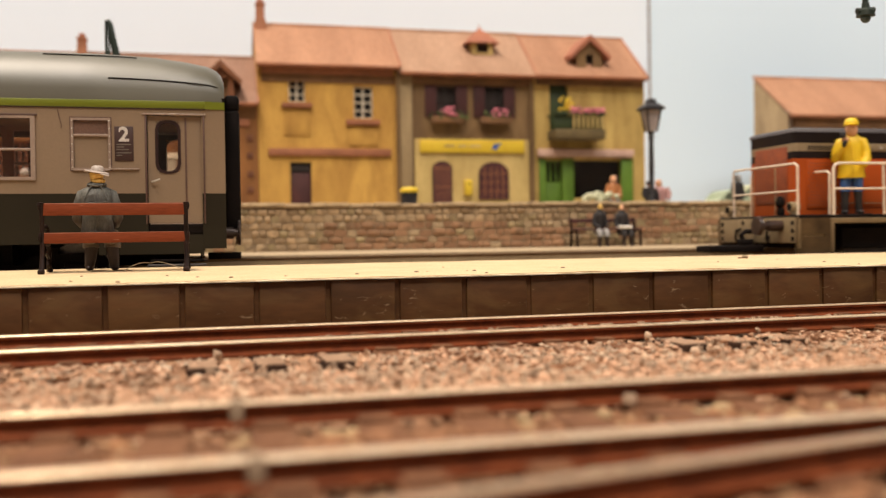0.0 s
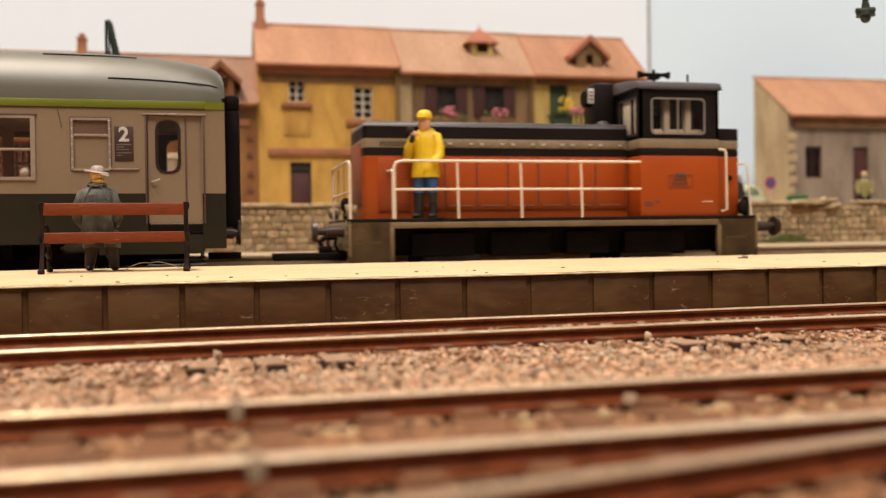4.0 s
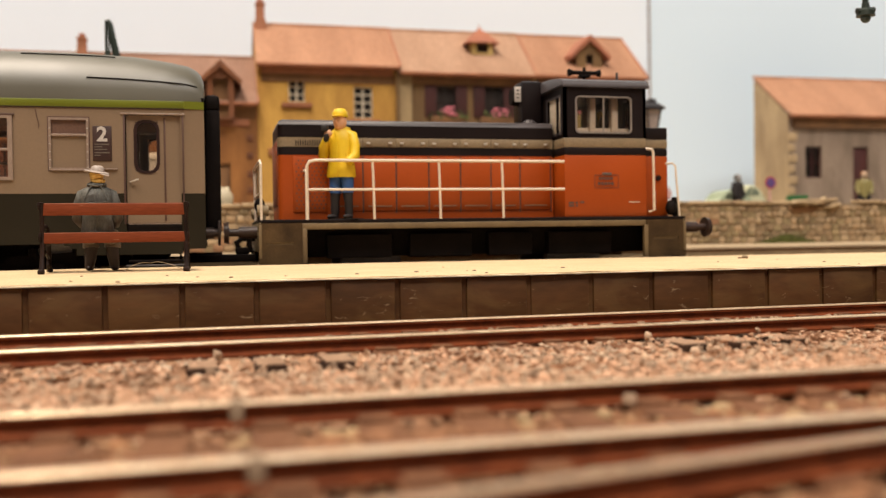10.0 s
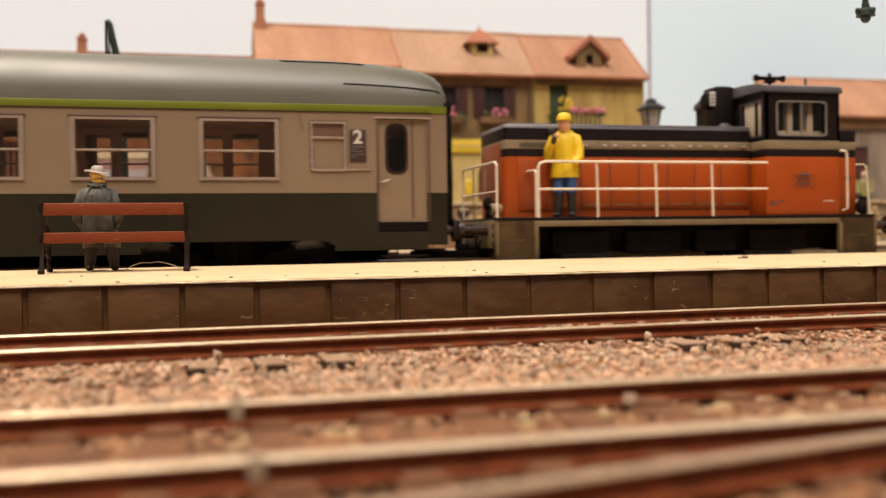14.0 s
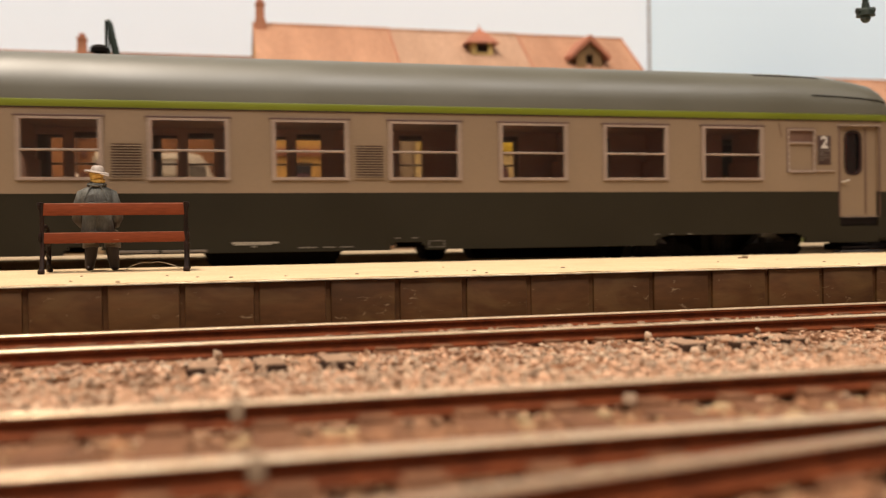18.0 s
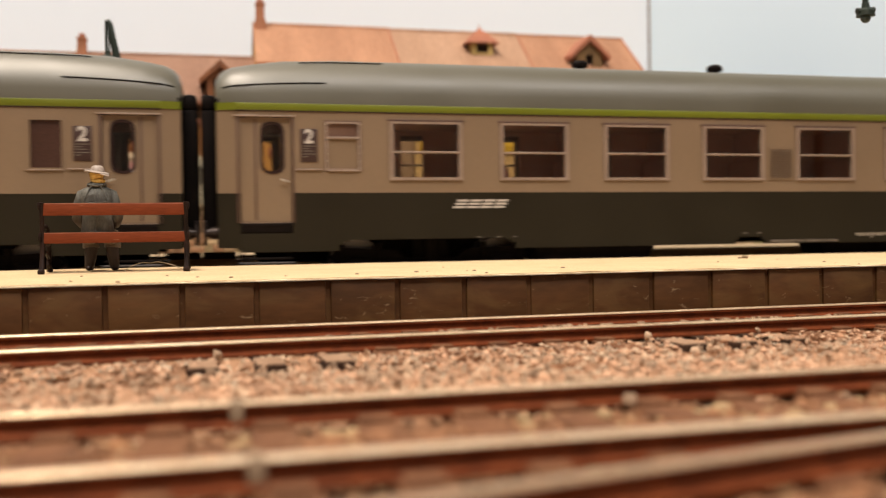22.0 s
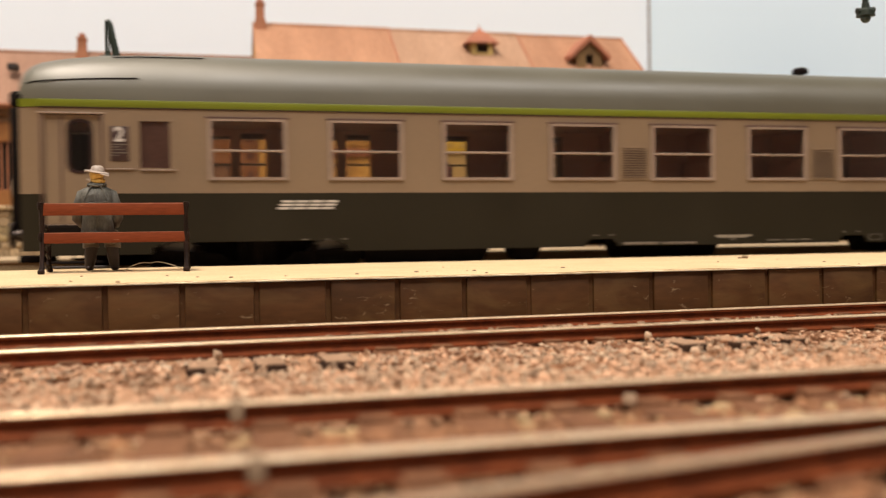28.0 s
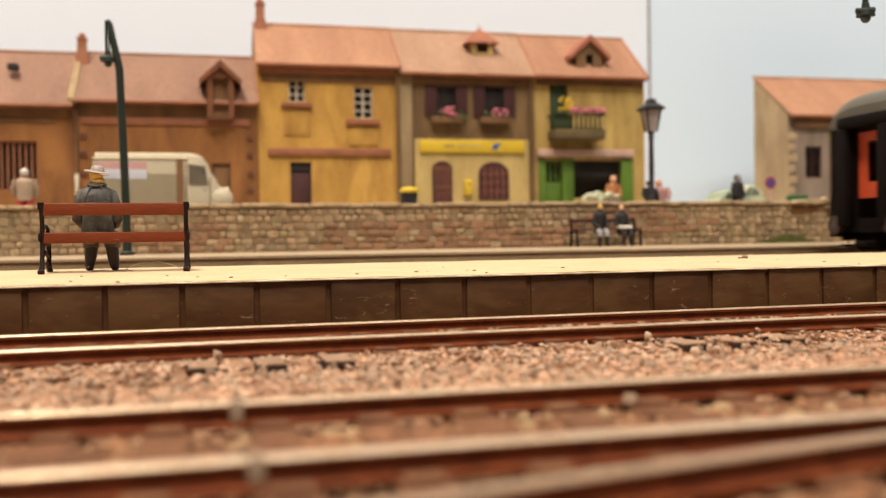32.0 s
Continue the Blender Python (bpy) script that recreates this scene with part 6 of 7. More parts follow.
M["vanroof"] = mat("pale_cream_van_roof", (0.78, 0.70, 0.48), (0.68, 0.60, 0.40), 1.0, 0.4, 0.03)
M["vanpink"] = mat("faded_pink_poster", (0.62, 0.36, 0.33), (0.55, 0.3, 0.28), 2.0, 0.6, 0)
M["vanwhite"] = mat("pale_blue_poster", (0.66, 0.68, 0.74), (0.6, 0.62, 0.68), 2.0, 0.6, 0)
M["cargreen"] = mat("pale_green_car_paint", (0.40, 0.47, 0.33), (0.34, 0.41, 0.28), 1.0, 0.4, 0.02)
M["carcream"] = mat("pale_yellow_car_paint", (0.55, 0.56, 0.38), (0.5, 0.5, 0.34), 1.0, 0.4, 0.02)
M["carwin"] = mat("grey_green_car_window", (0.20, 0.23, 0.17), (0.15, 0.18, 0.13), 1.0, 0.3, 0.0)
M["carwin2"] = mat("brown_grey_van_window", (0.17, 0.14, 0.10), (0.12, 0.10, 0.07), 1.0, 0.3, 0.0)
M["signred"] = mat("red_sign", (0.42, 0.07, 0.09), (0.36, 0.06, 0.08), 2.0, 0.5, 0)
M["planter"] = mat("dark_green_planter", (0.02, 0.11, 0.025), (0.015, 0.08, 0.02), 2.0, 0.5, 0)
M["signblue"] = mat("blue_sign", (0.13, 0.07, 0.24), (0.11, 0.06, 0.2), 2.0, 0.5, 0)
M["grass"] = mat("dry_grass", (0.16, 0.175, 0.04), (0.09, 0.10, 0.025), 4.0, 0.9, 0.1, island=0.4)
M["joint"] = mat("grey_rail_joint", (0.36, 0.265, 0.175), (0.26, 0.185, 0.12), 4.0, 0.7, 0.2)
M["thread"] = mat("pale_thread", (0.6, 0.5, 0.36), (0.5, 0.4, 0.3), 4.0, 0.7, 0)

# ---- bench on the near platform ----
BX0, BX1, BY = -2.33, -0.395, 13.72
BZ = plat_z(BY)
bench = thing("bench", ((BX0 + BX1) / 2, BY, BZ), "red-brown slatted bench with dark cast-iron ends on the platform", "bench")
bl = (BX1 - BX0) / 2


def slat(name, z0, z1, y0, y1, tilt=0.0):
    g = Geo(); g.box(-bl + 0.03, bl - 0.03, y0, y1, z0, z1, 0, 0.012)
    for v in g.bm.verts:
        v.co.z += 0.006 * noise.noise((v.co.x * 2, z0 * 9, 1)); v.co.y += 0.006 * noise.noise((v.co.x * 2, z0 * 7, 5))
    s = part(name, g, "slat", bench)
    g = Geo(); g.box(-bl + 0.04, bl - 0.04, y0 + 0.002, y1 - 0.002, z1 - 0.014, z1 + 0.003)
    part("worn_edge", g, "slatlight", s, "paler worn top edge")


slat("backrest_slat", 0.80, 0.965, -0.03, 0.03)
slat("lower_slat", 0.415, 0.56, 0.0, 0.05)
for k in range(3):
    slat("seat_slat", 0.43, 0.475, 0.09 + 0.14 * k, 0.20 + 0.14 * k)
for s in (-1, 1):
    g = Geo()
    x = s * (bl - 0.015)
    g.tube([(x, -0.02, 0.98), (x, 0.01, 0.7), (x, 0.03, 0.45), (x, -0.02, 0.25), (x, -0.06, 0.1), (x, -0.13, 0.0)], [0.036, 0.03, 0.036, 0.03, 0.034, 0.045], 8)
    g.tube([(x, 0.03, 0.42), (x, 0.3, 0.41), (x, 0.5, 0.40), (x, 0.54, 0.25), (x, 0.48, 0.12), (x, 0.56, 0.0)], [0.035, 0.032, 0.035, 0.032, 0.035, 0.045], 8)
    g.tube([(x, 0.0, 0.62), (x, 0.25, 0.66), (x, 0.45, 0.62), (x, 0.48, 0.42)], 0.026, 8)
    g.tube([(x, -0.04, 0.2), (x, 0.2, 0.3), (x, 0.5, 0.2)], 0.022, 8)
    g.ball((x, -0.13, 0.03), (0.05, 0.09, 0.04), 0, 8, 6); g.ball((x, 0.56, 0.03), (0.045, 0.08, 0.035), 0, 8, 6)
    g.ball((x + s * 0.03, -0.02, 0.93), (0.025, 0.045, 0.06), 0, 8, 6); g.ball((x + s * 0.03, 0.0, 0.5), (0.025, 0.045, 0.07), 0, 8, 6)
    part("cast_iron_end", g, "iron", bench, "dark cast-iron bench end")

# thread lying on the platform
g = Geo()
P = []
for i in range(25):
    t = i / 24
    P.append((-1.27 + 0.82 * t, 13.95 + 0.05 * math.sin(t * 5), plat_z(13.95) + 0.006 + 0.15 * math.sin(math.pi * min(1, t * 1.02)) ** 0.7 * (0.9 - 0.14 * math.exp(-((t - 0.42) / 0.08) ** 2) - 0.25 * t * t)))
g.tube(P, 0.0065, 5)
tagged(part("thread", g, "thread"), "thin pale stray fibre arched over the platform", "thread")
g = Geo()
g.ball((8.5, 13.8, plat_z(13.8) + 0.02), (0.06, 0.05, 0.035), 0, 7, 5); g.ball((8.42, 13.82, plat_z(13.8) + 0.01), (0.05, 0.04, 0.02), 0, 6, 4)
tagged(part("pebble", g, "mortar"), "small dark crumb lying on the platform", "pebble")

# ---- lamps ----
M["bulbgreen"] = mat("dull_green_bulb", (0.045, 0.075, 0.070), (0.03, 0.05, 0.048), 3.0, 0.25, 0.0, spec=0.5)
def green_lamp(at, label, reach=0.0):
    th = thing("platform_lamp", at, label, "street lamp", "green platform lamps")
    g = Geo(); g.lathe([(0.16, 0), (0.16, 0.06), (0.10, 0.10), (0.09, 0.5), (0.07, 0.55)], 0, 0, 0, 12); part("base", g, "postgreen", th)
    g = Geo(); g.tube([(0, 0, 0.5), (-0.03, 0, 2.0), (-0.09, 0, 4.10), (-0.115, 0, 4.25), (-0.22, 0, 4.80), (-0.27 - reach * 0.5, 0, 5.12 + reach * 0.1), (-0.31 - reach, 0, 5.18), (-0.37 - reach, 0, 5.15)], [0.09, 0.088, 0.085, 0.085, 0.07, 0.06, 0.05, 0.045], 10); part("pole", g, "postgreen", th, "dark green leaning pole")
    g = Geo(); g.tube([(-0.35 - reach, 0, 5.17), (-0.355 - reach, 0, 4.7), (-0.35 - reach, 0, 4.40)], 0.034, 8); g.tube([(-0.30 - reach, 0, 5.12), (-0.29 - reach, 0, 4.6), (-0.31 - reach, 0, 4.35)], 0.02, 6); part("hanger", g, "postgreen", th)
    g = Geo(); g.lathe([(0.0, 4.52), (0.06, 4.51), (0.07, 4.42), (0.15, 4.37), (0.16, 4.28), (0.12, 4.27), (0.0, 4.28)], -0.33 - reach, 0, 0, 14)
    g.cyl((-0.50 - reach, 0, 4.36), (-0.16 - reach, 0, 4.40), 0.055, 0.05, 8); part("shade", g, "postgreen", th, "dark green enamel shade")
    g = Geo(); g.ball((-0.33 - reach, 0, 4.25), (0.085, 0.085, 0.09), 0, 10, 8); part("bulb", g, "bulbgreen", th, "dull dark green bulb glass")
    return th


lamp = green_lamp((-1.92, 21.8, FZ), "tall dark green swan-neck lamp on the far platform")
green_lamp((11.95, 14.0, plat_z(14.0) - 0.14), "dark green long-armed lamp hanging over the near platform", 0.62)

th = thing("street_lamp", (12.13, 24.5, STREET), "black old-fashioned street lantern on a slim post", "street lamp")
g = Geo(); g.lathe([(0.14, 0), (0.14, 0.25), (0.09, 0.32), (0.08, 0.8), (0.06, 0.86), (0.075, 1.5), (0.085, 1.53), (0.072, 1.56), (0.062, 2.30), (0.10, 2.34), (0.065, 2.40), (0.10, 2.50)], 0, 0, 0, 12); part("post", g, "postblack", th)
g = Geo()
for s in (0, 1, 2, 3):
    a = radians(45 + 90 * s)
    g.tube([(0.17 * math.cos(a), 0.17 * math.sin(a), 2.50), (0.30 * math.cos(a), 0.30 * math.sin(a), 3.12)], 0.025, 6)
g.loft([[(r * math.cos(radians(45 + 90 * k)), r * math.sin(radians(45 + 90 * k)), z) for k in range(4)] for r, z in ((0.42, 3.12), (0.43, 3.17), (0.24, 3.30), (0.18, 3.31), (0.15, 3.42), (0.05, 3.46))])
part("lantern_frame", g, "postblack", th, "black four-sided lantern cage")
for k in range(4):
    g = Geo()
    c = [(r * math.cos(radians(45 + 90 * j)), r * math.sin(radians(45 + 90 * j)), z) for r, z in ((0.16, 2.52), (0.29, 3.10)) for j in (k, k + 1)]
    g.face([g.bm.verts.new(c[i]) for i in (0, 1, 3, 2)])
    bmesh.ops.solidify(g.bm, geom=g.bm.faces[:], thickness=0.01)
    part("pane", g, "opal", th, "cloudy lantern pane")

# ---- van ----
th = thing("delivery_van", (-1.43, 27.2, STREET), "cream corrugated delivery van parked in the street", "van")
g = Geo(); g.prism([(-1.70, 0.35), (-1.74, 1.75), (-1.66, 1.93), (0.75, 1.93), (1.02, 1.88), (1.20, 1.76), (1.32, 1.52), (1.40, 1.18), (1.60, 1.06), (1.70, 0.86), (1.72, 0.6), (1.70, 0.35)], "y", -0.9, 0.9, 0, 0.09)
vb = part("body", g, "vancream", th, "cream van body with sloped nose")
g = Geo()
for k in range(16):
    g.box(-1.68, 0.68, -0.925, -0.9, 0.45 + k * 0.062, 0.475 + k * 0.062)
part("corrugation", g, "vancream", vb)
g = Geo(); g.box(-1.62, -0.35, -0.935, -0.9, 1.25, 1.72, 0, 0.01); po = part("poster", g, "vanwhite", th, "pale side poster with pink top")
g = Geo(); g.box(-1.62, -0.35, -0.94, -0.936, 1.52, 1.72); part("poster_top", g, "vanpink", po)
for a, b in ((0.42, 0.60), ):
    g = Geo(); g.box(a, b, -0.93, -0.89, 0.4, 1.80); part("door_gap", g, "darkbrown_stucco", th)
g = Geo(); g.prism([(0.74, 1.10), (1.26, 1.10), (1.17, 1.60), (0.74, 1.66)], "y", -0.92, -0.89); part("cab_window", g, "carwin2", th, "brown-grey cab window")
g = Geo(); g.prism([(-1.70, 1.86), (-1.66, 1.97), (0.78, 1.97), (1.02, 1.92), (1.16, 1.82), (1.0, 1.86), (0.7, 1.90), (-1.6, 1.88)], "y", -0.86, 0.86, 0, 0.03); part("roof", g, "vanroof", th, "pale cream roof with rounded edge")
g = Geo(); g.box(-1.72, 0.72, -0.935, -0.90, 1.80, 1.835, 0, 0.008); part("rain_gutter", g, "vanroof", vb)
g = Geo(); g.ball((1.58, -0.78, 0.72), (0.34, 0.2, 0.34), 0, 12, 8); part("front_wing", g, "vancream", th, "rounded front wing")
g = Geo(); g.cyl((1.72, -0.62, 0.95), (1.80, -0.62, 0.95), 0.11, 0.10, 12); part("headlight", g, "vanroof", th, "round pale headlight")
for x in (0.68, 1.30):
    g = Geo(); g.box(x - 0.012, x + 0.012, -0.915, -0.89, 0.42, 1.72 if x < 1 else 1.30); part("door_seam", g, "darkbrown_stucco", th)
g = Geo(); g.box(1.12, 1.20, -0.94, -0.90, 0.98, 1.0, 0, 0.005); part("door_handle", g, "silver0", th)
for x in (-1.1, 1.15):
    for s in (-1, 1):
        g = Geo(); g.cyl((x, s * 0.78, 0.3), (x, s * 0.9, 0.3), 0.3, 0.3, 18); w = part("wheel", g, "black", th, "black tyre")
        g = Geo(); g.cyl((x, s * 0.9, 0.3), (x, s * 0.915, 0.3), 0.15, 0.13, 12); part("hub", g, "vancream", w)

# ---- small car ----
def small_car(at, m, label, sx=1.0):
    th = thing("car", at, label, "car", "parked cars")
    g = Geo(); g.prism([(-1.2 * sx, 0.25), (-1.28 * sx, 0.55), (-1.1 * sx, 0.72), (-0.75 * sx, 0.78), (-0.55 * sx, 1.05), (-0.1, 1.14), (0.45 * sx, 1.08), (0.8 * sx, 0.85), (1.2 * sx, 0.7), (1.3 * sx, 0.45), (1.25 * sx, 0.25)], "y", -0.62, 0.62, 0, 0.06)
    part("body", g, m, th)
    g = Geo(); g.prism([(-0.62 * sx, 0.78), (-0.48 * sx, 0.98), (-0.05, 1.06), (-0.05, 0.78)], "y", -0.635, 0.635); g.prism([(0.02, 0.78), (0.02, 1.06), (0.42 * sx, 1.0), (0.66 * sx, 0.80)], "y", -0.635, 0.635)
    part("side_window", g, "carwin", th, "grey-green side windows")
    for x in (-0.8 * sx, 0.8 * sx):
        for s in (-1, 1):
            g = Geo(); g.cyl((x, s * 0.5, 0.26), (x, s * 0.63, 0.26), 0.26, 0.26, 16); part("wheel", g, "black", th)
    return th


small_car((15.98, 27.0, STREET), "cargreen", "pale green small car parked behind the wall").scale = (0.56, 0.8, 0.84)
small_car((16.98, 27.6, STREET), "carcream", "pale yellow small car parked behind the wall", 0.8).scale = (0.52, 0.8, 1.0)

# ---- street furniture ----
th = thing("litter_bin", (5.20, 25.2, STREET), "black litter bin with bright yellow lid", "bin")
g = Geo(); g.lathe([(0.0, 0), (0.20, 0), (0.23, 0.82), (0.0, 0.82)], 0, 0, 0, 14); part("body", g, "postblack", th)
g = Geo(); g.lathe([(0.0, 0.82), (0.26, 0.82), (0.265, 0.90), (0.2, 0.96), (0.0, 0.98)], 0, 0, 0, 14); part("lid", g, "signyellow", th, "yellow lid")
th = thing("mailbox", (8.3, FRONT - 0.04, 2.30), "yellow mailbox fixed to the post office front", "mailbox")
g = Geo(); g.box(-0.13, 0.13, -0.2, 0.0, 0.0, 0.52, 0, 0.03); part("box", g, "signyellow", th)
g = Geo(); g.box(-0.08, 0.08, -0.206, -0.2, 0.36, 0.39); part("slot", g, "void", th)
th = thing("traffic_sign", (16.64, 25.6, STREET), "round red and blue traffic sign on a thin post", "sign")
g = Geo(); g.cyl((0, 0, 0), (0, 0, 1.0), 0.03, 0.03, 8); part("post", g, "vanpink", th)
g = Geo(); g.cyl((0, -0.04, 1.11), (0, -0.06, 1.11), 0.19, 0.19, 20); d = part("disc", g, "signred", th, "red round disc")
g = Geo(); g.cyl((0, -0.06, 1.11), (0, -0.066, 1.11), 0.145, 0.145, 20); part("disc_centre", g, "signblue", d)
g = Geo(); g.box(17.54, 18.15, 25.8, 26.1, STREET, 2.07, 0, 0.04); o = part("planter", g, "planter"); tagged(o, "dark green box planter behind the wall", "planter")
# produce table before the shop
th = thing("produce_table", (10.85, 25.6, STREET), "low table heaped with pale produce", "table")
g = Geo(); g.box(-0.55, 0.55, -0.3, 0.3, 0.46, 0.54, 0, 0.01); part("tabletop", g, "sash", th)
for x in (-0.48, 0.48):
    for y in (-0.25, 0.25):
        g = Geo(); g.box(x - 0.03, x + 0.03, y - 0.03, y + 0.03, 0, 0.46); part("leg", g, "redwood", th)
g = Geo()
for k in range(26):
    r = random.uniform(0.07, 0.12)
    g.ball((random.gauss(0.1, 0.2), random.uniform(-0.2, 0.2), 0.58 + random.uniform(0, 0.2)), r, 0, 7, 5)
part("produce", g, "carcream", th, "pale yellow heap")

# ---- bench with figurines on the far platform ----
th = thing("bench", (9.87, 22.55, FZ), "dark brown bench by the stone wall on the far platform", "bench")
for z0, z1, y in ((0.62, 0.72, 0.25), (0.42, 0.47, 0.0)):
    g = Geo(); g.box(-0.93, 0.93, y - (0.2 if z0 < 0.5 else 0.02), y + 0.02, z0, z1, 0, 0.01); part("slat", g, "maroon", th)
for x in (-0.88, 0.88):
    g = Geo(); g.tube([(x, 0.26, 0.74), (x, 0.22, 0.4), (x, 0.28, 0.0)], 0.035, 6); g.tube([(x, 0.22, 0.42), (x, -0.15, 0.42), (x, -0.2, 0.0)], 0.035, 6); part("bench_end", g, "iron", th)

# ---- grass and rubble at the wall ----
g = Geo()
rg = random.Random(11)
for k in range(1100):
    x = rg.gauss(15.5, 0.42); y = WY - 0.06 - abs(rg.gauss(0, 0.12)); hgt = rg.uniform(0.08, 0.30) * math.exp(-((x - 15.5) / 0.75) ** 2)
    dx, dy = rg.uniform(-0.08, 0.08), rg.uniform(-0.08, 0.03)
    a, b = g.bm.verts.new((x - 0.012, y, FZ)), g.bm.verts.new((x + 0.012, y, FZ))
    c = g.bm.verts.new((x + dx, y + dy, FZ + hgt))
    g.face((a, b, c))
o = part("grass_tuft", g, "grass"); tagged(o, "dry green grass growing at the wall foot", "grass", "", "stuff")
for k in range(16):
    x = 15.9 + rg.random() * 1.35
    g = Geo()
    r = rg.uniform(0.09, 0.2)
    g.ball((0, 0, 0), (r * 1.7, r, r * 0.42), 0, 7, 5)
    for v in g.bm.verts:
        v.co *= 1 + 0.25 * noise.noise(v.co * 9 + Vector((k, 0, 0)))
    part("rubble_stone", g, "tan_stucco" if k % 2 else "wallstone", wall, "", (x, WY + 0.05 + rg.uniform(-0.08, 0.15), WZ - 0.12 + rg.uniform(-0.1, 0.1)), (rg.uniform(-30, 30), rg.uniform(-30, 30), 0), 20)

g = Geo(); g.prism([(-0.72, -0.05), (0.05, -0.07), (0.74, 0.02), (0.74, 0.10), (0.35, 0.07), (-0.5, 0.06)], "y", -0.2, 0.16, 0, 0.02)
part("loose_slab", g, "wallpale", wall, "pale broken slab lying on the wall", (16.42, WY + 0.02, WZ - 0.03), (0, 0, 2), 30)
# no cavity is cut: a dark patch on the face paints its shade
g = Geo(); g.prism([(-0.5, 0.0), (-0.3, -0.13), (0.3, -0.12), (0.5, 0.02), (0.1, 0.08)], "y", 0.0, 0.09, 0, 0.01)
part("wall_hollow", g, "darkbrown_stucco", wall, "dark patch painting the shade where stones fell out", (16.15, WY - 0.035, WZ - 0.22), (0, 0, 0), 30)
# ---- rail joints, crumbs and a hair on the coach side ----
for x, y, nm in ((0.10, 5.61, "r"), (0.155, 4.167, "r")):
    g = Geo(); g.box(-0.04, 0.04, -0.052, 0.052, -0.12, 0.005, 0, 0.01)
    o = part("rail_joint", g, "joint", None, "", (x, y, 0)); tagged(o, "pale grey insulating joint between two rails", "rail joint", "rail joints")
rc = random.Random(8)
g = Geo()
for k in range(70):
    x = rc.uniform(-3, 11)
    y, z = (PY0 - rc.uniform(0.02, 0.12), -0.12) if k % 3 else (PY0 + abs(rc.gauss(0, 0.9)), None)
    z = plat_z(y) + 0.004 if z is None else z
    r = rc.uniform(0.008, 0.026)
    g.ball((x, y, z), (r * 1.4, r, r * 0.8), 0, 5, 4)
o = part("crumbs", g, "joint"); tagged(o, "pale grit crumbs on the platform and along its foot", "grit", "", "stuff")
for x, y, r in ((-0.005, 8.74, 0.045), (2.52, 5.42, 0.05), (4.27, 8.74, 0.045), (5.60, 8.86, 0.03)):
    g = Geo()
    g.ball((0, 0, 0), (r, r * 0.9, r), 0, 7, 5)
    for v in g.bm.verts:
        v.co *= 1 + 0.45 * noise.noise(v.co * 30 + Vector((x, y, 0)))
    o = part("pebble", g, "stone1", None, "", (x, y, -0.10), (0, 0, 0), 20); tagged(o, "loose grey-brown pebble lying against a rail", "pebble", "loose pebbles")
g = Geo()
rk = random.Random(21)
for cx, n, sp in ((2.19, 7, 0.10), (2.75, 3, 0.15), (3.42, 13, 0.14), (3.95, 5, 0.1), (4.4, 2, 0.05), (4.95, 8, 0.3), (5.5, 7, 0.2), (6.0, 4, 0.1), (6.7, 3, 0.2), (1.0, 2, 0.1)):
    for k in range(n):
        x = cx + rk.gauss(0, sp)
        r = rk.uniform(0.010, 0.024)
        g.ball((x, 8.93 + 0.023 * x + rk.uniform(-0.01, 0.05), 0.004), (r * 1.3, r, r * 0.9), 0, 5, 4)
for v in g.bm.verts:
    v.co += Vector((0.006 * noise.noise(v.co * 60), 0, 0.006 * noise.noise(v.co * 60 + Vector((5, 5, 5)))))
tagged(part("rail_crumbs", g, "stonegrey", smooth=20), "pale ballast crumbs lying on the rail top", "grit", "", "stuff")


# ---- figurines: each one plain painted mesh ----
def paint(name, c, rough=0.5):
    M[name] = mat(name, c, tuple(x * 0.85 for x in c), 3.0, rough, 0.05, grain=0.15)


paint("p_yellow", (0.75, 0.50, 0.012)); paint("p_blue", (0.03, 0.09, 0.26)); paint("p_boot", (0.014, 0.010, 0.010), 0.7); paint("p_skin", (0.70, 0.38, 0.22))
M["p_slate"] = mat("grey_coat_paint", (0.125, 0.122, 0.105), (0.05, 0.049, 0.042), 7.0, 0.6, 0.8, grain=0.5, fine=22, stretch=(1.6, 1, 0.7)); paint("p_straw", (0.62, 0.52, 0.40)); paint("p_felt", (0.42, 0.35, 0.305)); paint("p_trouser", (0.13, 0.095, 0.065)); paint("p_blond", (0.72, 0.46, 0.12)); paint("p_grey", (0.28, 0.27, 0.26)); paint("p_white", (0.72, 0.68, 0.6)); paint("p_tan", (0.42, 0.30, 0.2)); paint("p_pink", (0.5, 0.27, 0.25)); paint("p_olive", (0.26, 0.22, 0.08)); paint("p_brownboot", (0.032, 0.017, 0.013)); paint("p_red", (0.5, 0.05, 0.04)); paint("p_brownorange", (0.5, 0.2, 0.07))


def figurine(name, at, label, geo, mats, rz=0):
    o = part(name, geo, mats, None, "", at, (0, 0, rz), 60)
    return tagged(o, label, "figurine", "painted figurines")


g = Geo()
# standing figurine in a yellow raincoat: boots, trousers, coat, arms, head, cap
for s in (-1, 1):
    g.tube([(s * 0.125, 0.0, 0.03), (s * 0.12, 0, 0.30), (s * 0.11, 0, 0.46)], [0.066, 0.074, 0.09], 10, 2)
    g.ball((s * 0.14, -0.09, 0.045), (0.068, 0.17, 0.045), 2, 10, 6)
    g.tube([(s * 0.108, 0, 0.44), (s * 0.10, 0, 0.80)], [0.10, 0.115], 10, 1)
g.lathe([(0.0, 0.70), (0.245, 0.70), (0.255, 0.73), (0.238, 0.88), (0.205, 1.10), (0.215, 1.30), (0.19, 1.42), (0.11, 1.51), (0.07, 1.55), (0.0, 1.56)], 0, 0, 0, 18, 0, 1.0, 0.66)
